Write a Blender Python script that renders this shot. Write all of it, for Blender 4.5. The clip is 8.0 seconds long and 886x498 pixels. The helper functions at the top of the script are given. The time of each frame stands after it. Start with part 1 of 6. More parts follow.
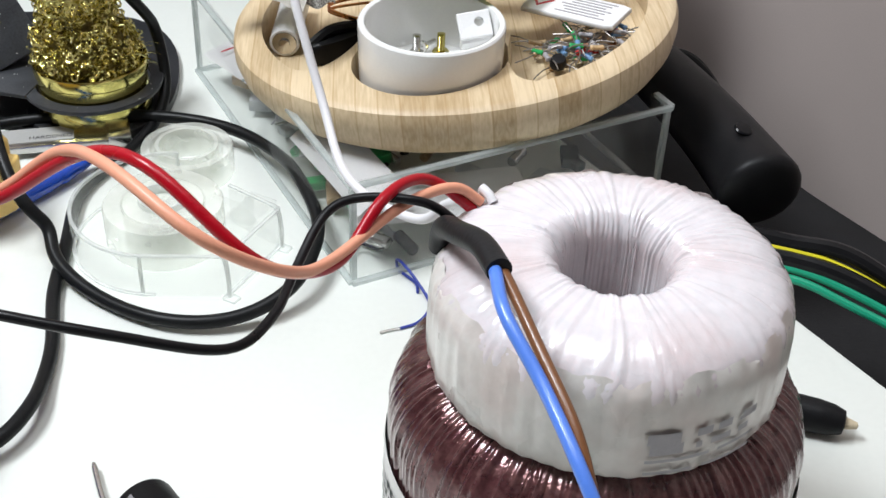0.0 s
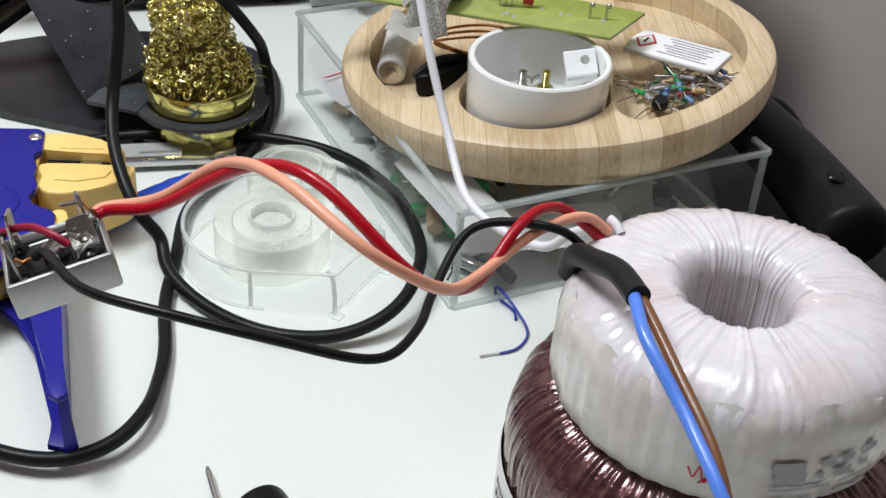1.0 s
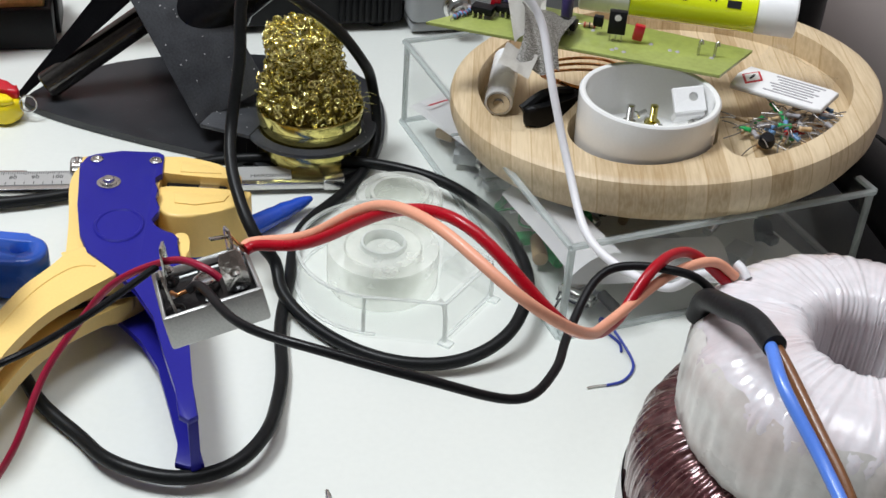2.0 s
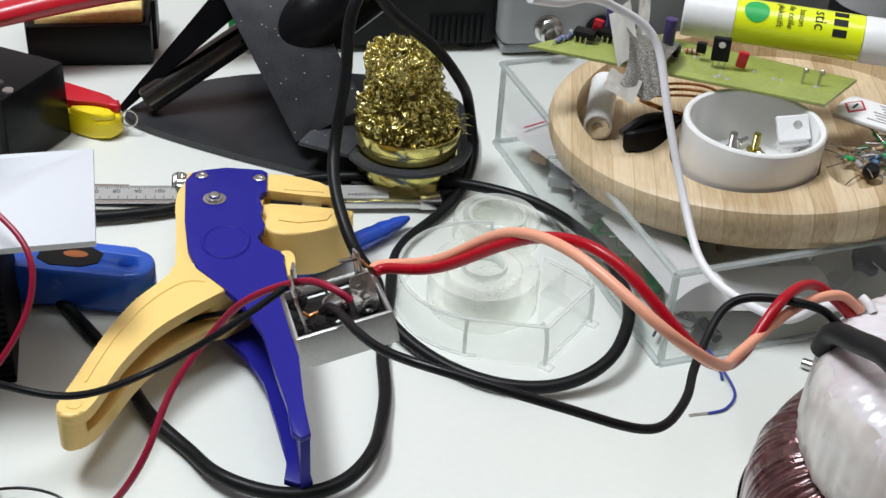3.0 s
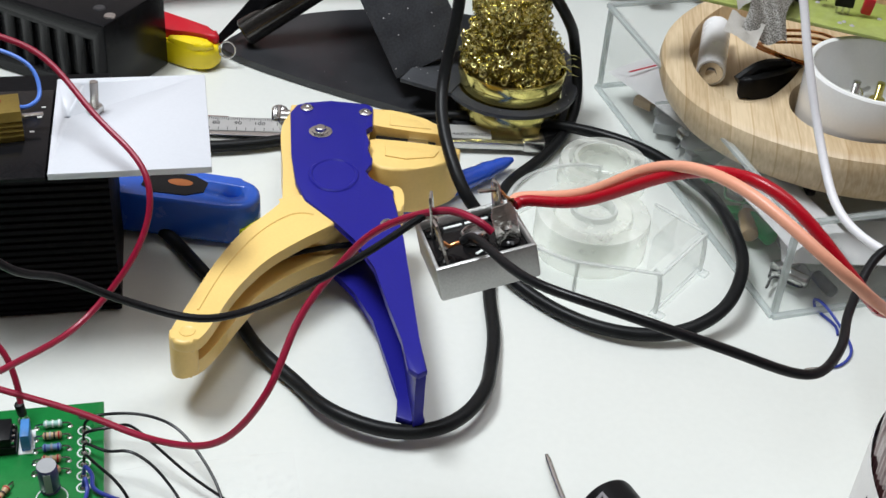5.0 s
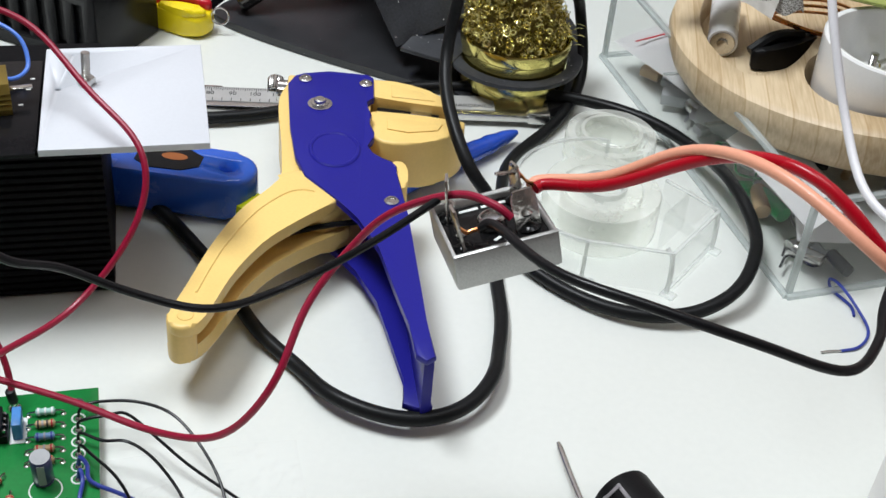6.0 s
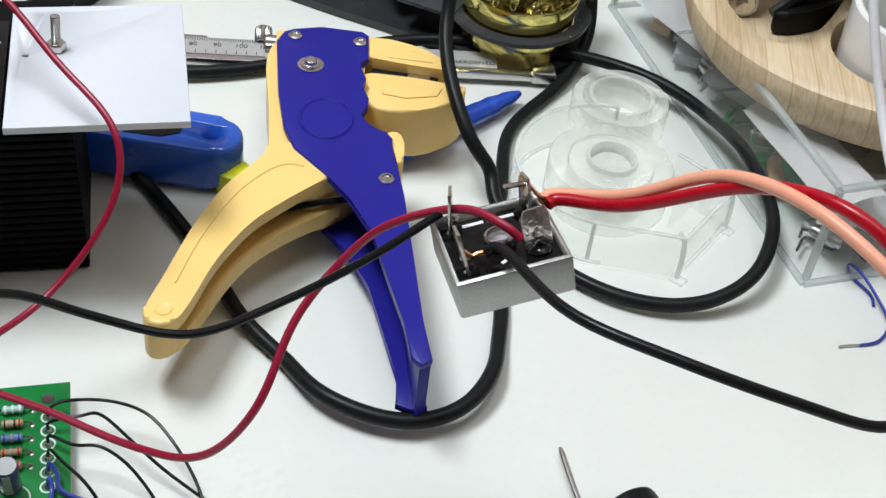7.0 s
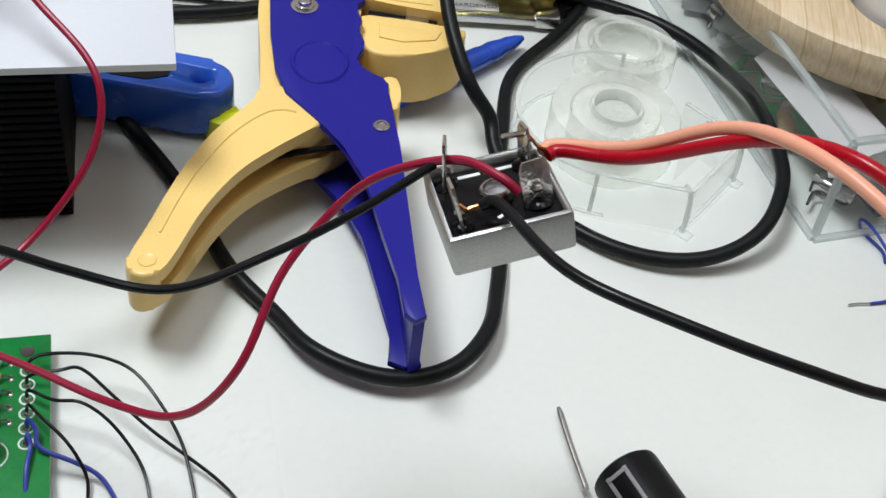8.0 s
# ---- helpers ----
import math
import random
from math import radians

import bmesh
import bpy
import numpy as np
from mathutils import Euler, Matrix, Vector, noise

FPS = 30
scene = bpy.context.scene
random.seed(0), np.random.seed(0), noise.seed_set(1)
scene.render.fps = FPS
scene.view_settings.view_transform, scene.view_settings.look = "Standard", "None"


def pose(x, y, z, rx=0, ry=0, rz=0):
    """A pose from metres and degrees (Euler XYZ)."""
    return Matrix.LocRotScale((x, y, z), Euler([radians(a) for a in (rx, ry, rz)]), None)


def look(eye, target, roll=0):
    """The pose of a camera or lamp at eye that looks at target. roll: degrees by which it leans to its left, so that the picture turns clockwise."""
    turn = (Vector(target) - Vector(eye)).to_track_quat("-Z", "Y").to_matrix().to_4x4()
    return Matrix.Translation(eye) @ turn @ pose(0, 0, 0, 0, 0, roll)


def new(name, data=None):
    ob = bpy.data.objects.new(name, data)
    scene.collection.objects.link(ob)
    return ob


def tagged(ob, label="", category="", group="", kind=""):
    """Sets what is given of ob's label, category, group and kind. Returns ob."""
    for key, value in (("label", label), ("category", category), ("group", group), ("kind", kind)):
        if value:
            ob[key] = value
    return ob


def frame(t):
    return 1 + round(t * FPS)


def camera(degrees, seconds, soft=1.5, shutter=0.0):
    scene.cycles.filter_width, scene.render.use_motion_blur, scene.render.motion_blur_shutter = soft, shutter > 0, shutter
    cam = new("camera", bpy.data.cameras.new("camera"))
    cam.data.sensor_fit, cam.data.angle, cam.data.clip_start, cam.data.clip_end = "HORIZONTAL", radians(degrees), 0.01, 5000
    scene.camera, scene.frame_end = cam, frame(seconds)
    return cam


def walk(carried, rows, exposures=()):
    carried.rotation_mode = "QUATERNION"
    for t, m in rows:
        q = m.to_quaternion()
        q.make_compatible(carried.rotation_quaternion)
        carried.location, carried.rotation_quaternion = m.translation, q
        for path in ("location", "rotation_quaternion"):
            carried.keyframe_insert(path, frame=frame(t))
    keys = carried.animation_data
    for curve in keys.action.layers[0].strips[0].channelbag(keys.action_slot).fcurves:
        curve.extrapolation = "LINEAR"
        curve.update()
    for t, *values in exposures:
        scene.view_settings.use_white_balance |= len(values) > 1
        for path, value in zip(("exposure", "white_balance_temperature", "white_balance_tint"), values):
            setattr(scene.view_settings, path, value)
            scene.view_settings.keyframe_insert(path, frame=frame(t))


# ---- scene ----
cam = camera(38.27, 8.0)
PATH = [
    (0, (0.0017, 0.0015, 0.3125), (0.0063, 0.4036, 0.0153), 2.44),
    (0.5, (-0.0144, -0.0040, 0.3195), (-0.0141, 0.4064, 0.0339), 3.92),
    (1, (-0.0255, -0.0128, 0.3163), (-0.0344, 0.3972, 0.0301), 4.20),
    (1.5, (-0.0360, -0.0173, 0.3204), (-0.0559, 0.3887, 0.0293), 3.94),
    (1.7, (-0.0420, -0.0183, 0.3243), (-0.0659, 0.3892, 0.0354), 3.96),
    (2.8, (-0.0647, -0.0207, 0.3333), (-0.1102, 0.3901, 0.0520), 3.84),
    (3.1, (-0.0742, -0.0229, 0.3308), (-0.1250, 0.3873, 0.0495), 3.83),
    (3.5, (-0.0811, -0.0233, 0.3298), (-0.1371, 0.3838, 0.0449), 4.27),
    (4, (-0.0893, -0.0267, 0.3259), (-0.1515, 0.3780, 0.0389), 4.33),
    (4.5, (-0.0931, -0.0256, 0.3210), (-0.1598, 0.3747, 0.0290), 4.19),
    (4.7, (-0.0950, -0.0237, 0.3199), (-0.1602, 0.3753, 0.0257), 4.38),
    (6, (-0.1100, -0.0060, 0.3122), (-0.1635, 0.3845, 0.0046), 5.46),
    (6.5, (-0.1164, 0.0182, 0.3148), (-0.1589, 0.3904, -0.0164), 6.84),
    (7, (-0.1217, 0.0346, 0.3149), (-0.1633, 0.4016, -0.0221), 7.40),
    (7.5, (-0.1232, 0.0481, 0.3152), (-0.1612, 0.3974, -0.0405), 8.27),
    (8, (-0.1212, 0.0478, 0.3055), (-0.1596, 0.4005, -0.0468), 8.16),
]
walk(cam, [(t, look(eye, target, roll)) for t, eye, target, roll in PATH], [(0.0, 0.25), (0.5, 0.11), (1.5, -0.03), (3.5, -0.06), (6.5, -0.02), (8.0, -0.15)])
# ---- end of camera ----

# ---------------------------------------------------------------- light
world = bpy.data.worlds.new("room_world")
scene.world = world
world.use_nodes = True
world.node_tree.nodes["Background"].inputs["Color"].default_value = (0.80, 0.86, 0.95, 1)
world.node_tree.nodes["Background"].inputs["Strength"].default_value = 0.14
scene.cycles.transparent_max_bounces = 32


def area_lamp(name, eye, target, sx, sy, watts, colour):
    data = bpy.data.lights.new(name, "AREA")
    data.shape, data.size, data.size_y, data.energy, data.color = "RECTANGLE", sx, sy, watts, colour
    ob = new(name, data)
    ob.matrix_basis = look(eye, target)
    return ob


area_lamp("desk_lamp_light", (-0.60, 0.37, 1.22), (-0.12, 0.36, 0.0), 0.45, 0.30, 15.8, (0.95, 1.0, 1.05))
area_lamp("ceiling_light", (-0.02, 0.36, 1.70), (-0.05, 0.40, 0.0), 0.60, 0.60, 7.0, (0.95, 1.0, 1.05))

# ---------------------------------------------------------------- materials
def material(name, colour, rough=0.5, metal=0.0, coat=0.0, vary=0.12, fine=900.0, coarse=60.0, bump=0.1, bump_scale=None, spots=None, random_amount=0.0, spec=0.4, sub=0.0, tint=None):
    """Principled surface with tone variation at two scales and fine relief."""
    m = bpy.data.materials.new(name)
    m.use_nodes = True
    nt = m.node_tree
    b = nt.nodes["Principled BSDF"]
    b.inputs["Roughness"].default_value, b.inputs["Metallic"].default_value = rough, metal
    b.inputs["Coat Weight"].default_value = coat
    b.inputs["Specular IOR Level"].default_value = spec
    b.inputs["Coat Roughness"].default_value = 0.08
    if sub:
        b.inputs["Subsurface Weight"].default_value = sub
        b.inputs["Subsurface Radius"].default_value = (0.004, 0.003, 0.003)
    tc = nt.nodes.new("ShaderNodeTexCoord")
    n1, n2 = nt.nodes.new("ShaderNodeTexNoise"), nt.nodes.new("ShaderNodeTexNoise")
    for n, s in ((n1, coarse), (n2, fine)):
        n.inputs["Scale"].default_value, n.inputs["Detail"].default_value = s, 5
        nt.links.new(tc.outputs["Object"], n.inputs["Vector"])
    add = nt.nodes.new("ShaderNodeMath")
    add.operation = "ADD"
    nt.links.new(n1.outputs["Fac"], add.inputs[0])
    nt.links.new(n2.outputs["Fac"], add.inputs[1])
    rng = nt.nodes.new("ShaderNodeMapRange")
    rng.inputs["From Min"].default_value, rng.inputs["From Max"].default_value = 0.6, 1.4
    rng.inputs["To Min"].default_value, rng.inputs["To Max"].default_value = 1 - vary, 1 + vary
    nt.links.new(add.outputs[0], rng.inputs["Value"])
    mul = nt.nodes.new("ShaderNodeVectorMath")
    mul.operation = "SCALE"
    mul.inputs[0].default_value = colour
    nt.links.new(rng.outputs[0], mul.inputs["Scale"])
    out = mul.outputs[0]
    if tint:
        n3 = nt.nodes.new("ShaderNodeTexNoise")
        n3.inputs["Scale"].default_value, n3.inputs["Detail"].default_value = tint[1], 3
        nt.links.new(tc.outputs["Object"], n3.inputs["Vector"])
        tr = nt.nodes.new("ShaderNodeMapRange")
        tr.inputs["From Min"].default_value, tr.inputs["From Max"].default_value = 0.45, 0.70
        tr.inputs["To Max"].default_value = tint[2]
        nt.links.new(n3.outputs["Fac"], tr.inputs["Value"])
        mt = nt.nodes.new("ShaderNodeMix")
        mt.data_type = "RGBA"
        nt.links.new(tr.outputs[0], mt.inputs["Factor"])
        nt.links.new(out, mt.inputs["A"])
        mt.inputs["B"].default_value = (*tint[0], 1)
        out = mt.outputs["Result"]
    if random_amount:
        info = nt.nodes.new("ShaderNodeObjectInfo")
        r2 = nt.nodes.new("ShaderNodeMapRange")
        r2.inputs["To Min"].default_value, r2.inputs["To Max"].default_value = 1 - random_amount, 1 + random_amount
        nt.links.new(info.outputs["Random"], r2.inputs["Value"])
        m2 = nt.nodes.new("ShaderNodeVectorMath")
        m2.operation = "SCALE"
        nt.links.new(out, m2.inputs[0])
        nt.links.new(r2.outputs[0], m2.inputs["Scale"])
        out = m2.outputs[0]
    if spots:
        # dust or flecks: (scale, threshold, colour)
        vo = nt.nodes.new("ShaderNodeTexVoronoi")
        vo.inputs["Scale"].default_value = spots[0]
        nt.links.new(tc.outputs["Object"], vo.inputs["Vector"])
        lt = nt.nodes.new("ShaderNodeMath")
        lt.operation = "LESS_THAN"
        lt.inputs[1].default_value = spots[1]
        nt.links.new(vo.outputs["Distance"], lt.inputs[0])
        gate = nt.nodes.new("ShaderNodeMath")
        gate.operation = "GREATER_THAN"
        gate.inputs[1].default_value = spots[3]
        nt.links.new(vo.outputs["Color"], gate.inputs[0])
        both = nt.nodes.new("ShaderNodeMath")
        both.operation = "MULTIPLY"
        nt.links.new(lt.outputs[0], both.inputs[0])
        nt.links.new(gate.outputs[0], both.inputs[1])
        mix = nt.nodes.new("ShaderNodeMix")
        mix.data_type = "RGBA"
        nt.links.new(both.outputs[0], mix.inputs["Factor"])
        nt.links.new(out, mix.inputs["A"])
        mix.inputs["B"].default_value = (*spots[2], 1)
        out = mix.outputs["Result"]
    nt.links.new(out, b.inputs["Base Color"])
    if bump:
        bp = nt.nodes.new("ShaderNodeBump")
        bp.inputs["Strength"].default_value, bp.inputs["Distance"].default_value = bump, 0.0004
        nb = n2
        if bump_scale:
            nb = nt.nodes.new("ShaderNodeTexNoise")
            nb.inputs["Scale"].default_value, nb.inputs["Detail"].default_value = bump_scale, 3
            nt.links.new(tc.outputs["Object"], nb.inputs["Vector"])
        nt.links.new(nb.outputs["Fac"], bp.inputs["Height"])
        nt.links.new(bp.outputs["Normal"], b.inputs["Normal"])
    rr = nt.nodes.new("ShaderNodeMapRange")
    rr.inputs["To Min"].default_value, rr.inputs["To Max"].default_value = max(0.02, rough * 0.75), min(1, rough * 1.25)
    nt.links.new(n1.outputs["Fac"], rr.inputs["Value"])
    nt.links.new(rr.outputs[0], b.inputs["Roughness"])
    return m


PANES = set()


def pane(name, colour=(0.96, 0.985, 0.975), haze=0.0, haze_colour=(0.75, 0.79, 0.76), gloss=0.04, ior=1.46):
    """Thin clear plastic: straight-through light, a surface sheen, and a share of haze."""
    m = bpy.data.materials.new(name)
    m.use_nodes = True
    nt = m.node_tree
    out = nt.nodes["Material Output"]
    body = nt.nodes["Principled BSDF"]
    body.inputs["Base Color"].default_value = (*haze_colour, 1)
    body.inputs["Roughness"].default_value = 0.35
    tr = nt.nodes.new("ShaderNodeBsdfTransparent")
    tr.inputs["Color"].default_value = (*colour, 1)
    tc = nt.nodes.new("ShaderNodeTexCoord")
    no = nt.nodes.new("ShaderNodeTexNoise")
    no.inputs["Scale"].default_value, no.inputs["Detail"].default_value = 90, 6
    nt.links.new(tc.outputs["Object"], no.inputs["Vector"])
    hz = nt.nodes.new("ShaderNodeMapRange")
    hz.inputs["From Min"].default_value, hz.inputs["From Max"].default_value = 0.3, 0.7
    hz.inputs["To Min"].default_value, hz.inputs["To Max"].default_value = haze * 0.88, haze * 1.12
    nt.links.new(no.outputs["Fac"], hz.inputs["Value"])
    mx = nt.nodes.new("ShaderNodeMixShader")
    nt.links.new(hz.outputs[0], mx.inputs[0])
    nt.links.new(tr.outputs[0], mx.inputs[1])
    nt.links.new(body.outputs[0], mx.inputs[2])
    gl = nt.nodes.new("ShaderNodeBsdfGlossy")
    gl.inputs["Roughness"].default_value = gloss
    lw = nt.nodes.new("ShaderNodeLayerWeight")
    lw.inputs["Blend"].default_value = 0.5
    pw = nt.nodes.new("ShaderNodeMath")
    pw.operation = "POWER"
    pw.inputs[1].default_value = 5.0
    nt.links.new(lw.outputs["Facing"], pw.inputs[0])
    fr = nt.nodes.new("ShaderNodeMath")
    fr.operation = "MULTIPLY_ADD"
    fr.inputs[1].default_value, fr.inputs[2].default_value = 0.55 * (ior - 0.9), 0.03
    nt.links.new(pw.outputs[0], fr.inputs[0])
    m2 = nt.nodes.new("ShaderNodeMixShader")
    nt.links.new(fr.outputs[0], m2.inputs[0])
    nt.links.new(mx.outputs[0], m2.inputs[1])
    nt.links.new(gl.outputs[0], m2.inputs[2])
    nt.links.new(m2.outputs[0], out.inputs["Surface"])
    PANES.add(name)
    return m


def bamboo():
    """Laminated bamboo: strips about 9 mm wide with fine fibre along them."""
    m = bpy.data.materials.new("bamboo")
    m.use_nodes = True
    nt = m.node_tree
    b = nt.nodes["Principled BSDF"]
    tc = nt.nodes.new("ShaderNodeTexCoord")
    sp = nt.nodes.new("ShaderNodeSeparateXYZ")
    nt.links.new(tc.outputs["Object"], sp.inputs[0])
    dv = nt.nodes.new("ShaderNodeMath")
    dv.operation = "MULTIPLY"
    dv.inputs[1].default_value = 1 / 0.0088
    nt.links.new(sp.outputs["X"], dv.inputs[0])
    fl = nt.nodes.new("ShaderNodeMath")
    fl.operation = "FLOOR"
    nt.links.new(dv.outputs[0], fl.inputs[0])
    wn = nt.nodes.new("ShaderNodeTexWhiteNoise")
    wn.noise_dimensions = "1D"
    nt.links.new(fl.outputs[0], wn.inputs["W"])
    mp = nt.nodes.new("ShaderNodeMapping")
    mp.inputs["Scale"].default_value = (900, 60, 240)
    nt.links.new(tc.outputs["Object"], mp.inputs["Vector"])
    fib = nt.nodes.new("ShaderNodeTexNoise")
    fib.inputs["Scale"].default_value, fib.inputs["Detail"].default_value = 1.0, 4
    nt.links.new(mp.outputs[0], fib.inputs["Vector"])
    ramp = nt.nodes.new("ShaderNodeValToRGB")
    ramp.color_ramp.elements[0].position, ramp.color_ramp.elements[0].color = 0.25, (0.41, 0.285, 0.150, 1)
    ramp.color_ramp.elements[1].position, ramp.color_ramp.elements[1].color = 0.75, (0.66, 0.525, 0.345, 1)
    mx = nt.nodes.new("ShaderNodeMath")
    mx.operation = "MULTIPLY_ADD"
    mx.inputs[1].default_value, mx.inputs[2].default_value = 0.42, -0.02
    nt.links.new(wn.outputs["Value"], mx.inputs[0])
    ad = nt.nodes.new("ShaderNodeMath")
    ad.operation = "MULTIPLY_ADD"
    ad.inputs[1].default_value = 0.75
    nt.links.new(fib.outputs["Fac"], ad.inputs[0])
    nt.links.new(mx.outputs[0], ad.inputs[2])
    nt.links.new(ad.outputs[0], ramp.inputs["Fac"])
    # thin darker glue line between strips
    fr = nt.nodes.new("ShaderNodeMath")
    fr.operation = "FRACT"
    nt.links.new(dv.outputs[0], fr.inputs[0])
    lt = nt.nodes.new("ShaderNodeMath")
    lt.operation = "LESS_THAN"
    lt.inputs[1].default_value = 0.07
    nt.links.new(fr.outputs[0], lt.inputs[0])
    mix = nt.nodes.new("ShaderNodeMix")
    mix.data_type = "RGBA"
    sc = nt.nodes.new("ShaderNodeMath")
    sc.operation = "MULTIPLY"
    sc.inputs[1].default_value = 0.55
    nt.links.new(lt.outputs[0], sc.inputs[0])
    nt.links.new(sc.outputs[0], mix.inputs["Factor"])
    nt.links.new(ramp.outputs[0], mix.inputs["A"])
    mix.inputs["B"].default_value = (0.40, 0.26, 0.12, 1)
    nt.links.new(mix.outputs["Result"], b.inputs["Base Color"])
    b.inputs["Roughness"].default_value = 0.48
    bp = nt.nodes.new("ShaderNodeBump")
    bp.inputs["Strength"].default_value, bp.inputs["Distance"].default_value = 0.25, 0.0003
    nt.links.new(fib.outputs["Fac"], bp.inputs["Height"])
    nt.links.new(bp.outputs["Normal"], b.inputs["Normal"])
    return m


DESK = material("desk_laminate", (0.715, 0.735, 0.695), 0.34, vary=0.025, fine=350, coarse=9, bump=0.03, spots=(95, 0.055, (0.42, 0.40, 0.36), 0.90))
BAMBOO = bamboo()
CERAMIC = material("white_ceramic", (0.80, 0.80, 0.79), 0.16, coat=0.5, vary=0.03, bump=0.02)
FILM = material("white_winding_film", (0.70, 0.66, 0.685), 0.26, coat=0.6, vary=0.10, coarse=45, fine=260, bump=0.35, bump_scale=420, sub=0.25, tint=((0.58, 0.43, 0.42), 34, 0.55))
FILM_SIDE = material("milky_side_wrap", (0.66, 0.635, 0.605), 0.28, coat=0.5, vary=0.14, coarse=40, fine=200, bump=0.4, bump_scale=300, sub=0.1, tint=((0.50, 0.38, 0.35), 46, 0.55))
COPPER_DARK = material("lacquered_copper_winding", (0.105, 0.036, 0.040), 0.13, metal=0.45, coat=1.0, vary=0.5, coarse=90, fine=700, bump=0.6, bump_scale=900, tint=((0.30, 0.15, 0.14), 260, 0.45))
RED = material("red_insulation", (0.36, 0.002, 0.011), 0.28, spec=0.3, coat=0.05, vary=0.08, bump=0.05)
PINK = material("salmon_insulation", (0.76, 0.34, 0.22), 0.40, coat=0.05, vary=0.06, bump=0.05)
CRIMSON = material("crimson_insulation", (0.27, 0.004, 0.030), 0.40, coat=0.05, vary=0.08, bump=0.05)
BLACK_WIRE = material("black_insulation", (0.008, 0.008, 0.009), 0.30, coat=0.05, vary=0.3, bump=0.08, spec=0.16)
CABLE = material("black_rubber_cable", (0.009, 0.0095, 0.010), 0.38, vary=0.3, bump=0.1, spec=0.16)
SLEEVE = material("black_heat_shrink", (0.016, 0.016, 0.017), 0.42, vary=0.3, bump=0.2, spec=0.16)
BLUE_WIRE = material("light_blue_insulation", (0.09, 0.22, 0.72), 0.3, coat=0.3, vary=0.06, bump=0.05)
NAVY_WIRE = material("navy_insulation", (0.03, 0.05, 0.30), 0.35, vary=0.1, bump=0.05)
BROWN_WIRE = material("brown_insulation", (0.17, 0.065, 0.022), 0.32, coat=0.2, vary=0.1, bump=0.05)
WHITE_WIRE = material("white_insulation", (0.72, 0.71, 0.73), 0.35, vary=0.05, bump=0.05)
COPPER = material("bare_copper", (0.72, 0.32, 0.13), 0.28, metal=1.0, vary=0.2)
STEEL = material("bright_steel", (0.62, 0.61, 0.59), 0.25, metal=1.0, vary=0.15, bump=0.1)
LEG = material("dull_tinned_leg", (0.30, 0.28, 0.26), 0.45, metal=0.8, vary=0.2)
TINNED = material("tinned_tab", (0.66, 0.64, 0.60), 0.20, metal=1.0, vary=0.3, bump=0.5, bump_scale=900)
ALU = material("cast_aluminium_case", (0.44, 0.44, 0.43), 0.42, metal=0.9, vary=0.15, coarse=120, fine=1400, bump=0.25, bump_scale=1600)
POTTING = material("black_potting_resin", (0.006, 0.006, 0.0065), 0.14, vary=0.4, bump=0.4, bump_scale=500, spec=0.16)
BLUE_PLASTIC = material("dark_blue_painted_steel", (0.014, 0.013, 0.235), 0.36, spec=0.25, coat=0.0, vary=0.06, coarse=40, bump=0.06, spots=(160, 0.05, (0.35, 0.36, 0.5), 0.93))
YELLOW_PLASTIC = material("warm_yellow_plastic", (0.86, 0.60, 0.205), 0.36, vary=0.05, coarse=35, bump=0.12, bump_scale=1200, spots=(120, 0.04, (0.4, 0.28, 0.12), 0.95))
# brown of two printed marks, also painted in for shade in the handle slot
SLOT_SHADE_AND_PRINT = material("brown_slot_shade_and_print", (0.30, 0.09, 0.02), 0.6)
TOOL_BLUE = material("glossy_blue_plastic", (0.02, 0.10, 0.52), 0.26, coat=0.4, vary=0.06, bump=0.05)
PEN_BLUE = material("translucent_blue_plastic", (0.018, 0.085, 0.56), 0.2, coat=0.5, vary=0.08, bump=0.04)
BLACK_PLASTIC = material("matt_black_plastic", (0.009, 0.009, 0.010), 0.42, vary=0.3, bump=0.15, bump_scale=1500, spec=0.16)
BLACK_METAL = material("black_powder_coat", (0.026, 0.027, 0.030), 0.32, vary=0.3, bump=0.12, bump_scale=1300, spots=(620, 0.14, (0.30, 0.30, 0.30), 0.88), spec=0.5)
GREY_METAL = material("dusty_grey_steel_strap", (0.040, 0.042, 0.047), 0.36, metal=0.1, vary=0.4, coarse=90, bump=0.2, bump_scale=900, spec=0.4, spots=(620, 0.20, (0.55, 0.55, 0.54), 0.80))
BLACK_SHEET = material("satin_black_sheet_metal", (0.007, 0.007, 0.008), 0.22, vary=0.3, bump=0.15, bump_scale=1200, spots=(120, 0.06, (0.5, 0.5, 0.5), 0.94), spec=0.16)
TUBE = material("blackened_polished_steel", (0.10, 0.095, 0.09), 0.16, metal=0.9, vary=0.4, coarse=50, bump=0.1)
SCALE_STEEL = material("satin_scale_steel", (0.50, 0.50, 0.49), 0.38, metal=0.35, vary=0.08)
ANODISED = material("black_anodised_aluminium", (0.006, 0.006, 0.007), 0.55, vary=0.3, bump=0.2, spec=0.05)
BRASS = material("polished_brass", (0.74, 0.65, 0.22), 0.16, metal=1.0, vary=0.10, bump=0.05)
WOOL = material("brass_wool", (0.78, 0.70, 0.29), 0.20, metal=1.0, vary=0.35, coarse=140, bump=0.1)
# darker brass: the shade inside the heap is put into the colour
WOOL_SHADE = material("shaded_brass_wool", (0.20, 0.155, 0.045), 0.5, metal=0.7, vary=0.6, coarse=700, fine=1800, bump=1.0, bump_scale=900)
GOLD_ALU = material("gold_anodised_aluminium", (0.34, 0.25, 0.06), 0.36, metal=0.8, vary=0.15)
WHITE_BOARD = material("white_plastic_board", (0.62, 0.64, 0.68), 0.36, vary=0.03, coarse=20, bump=0.05)
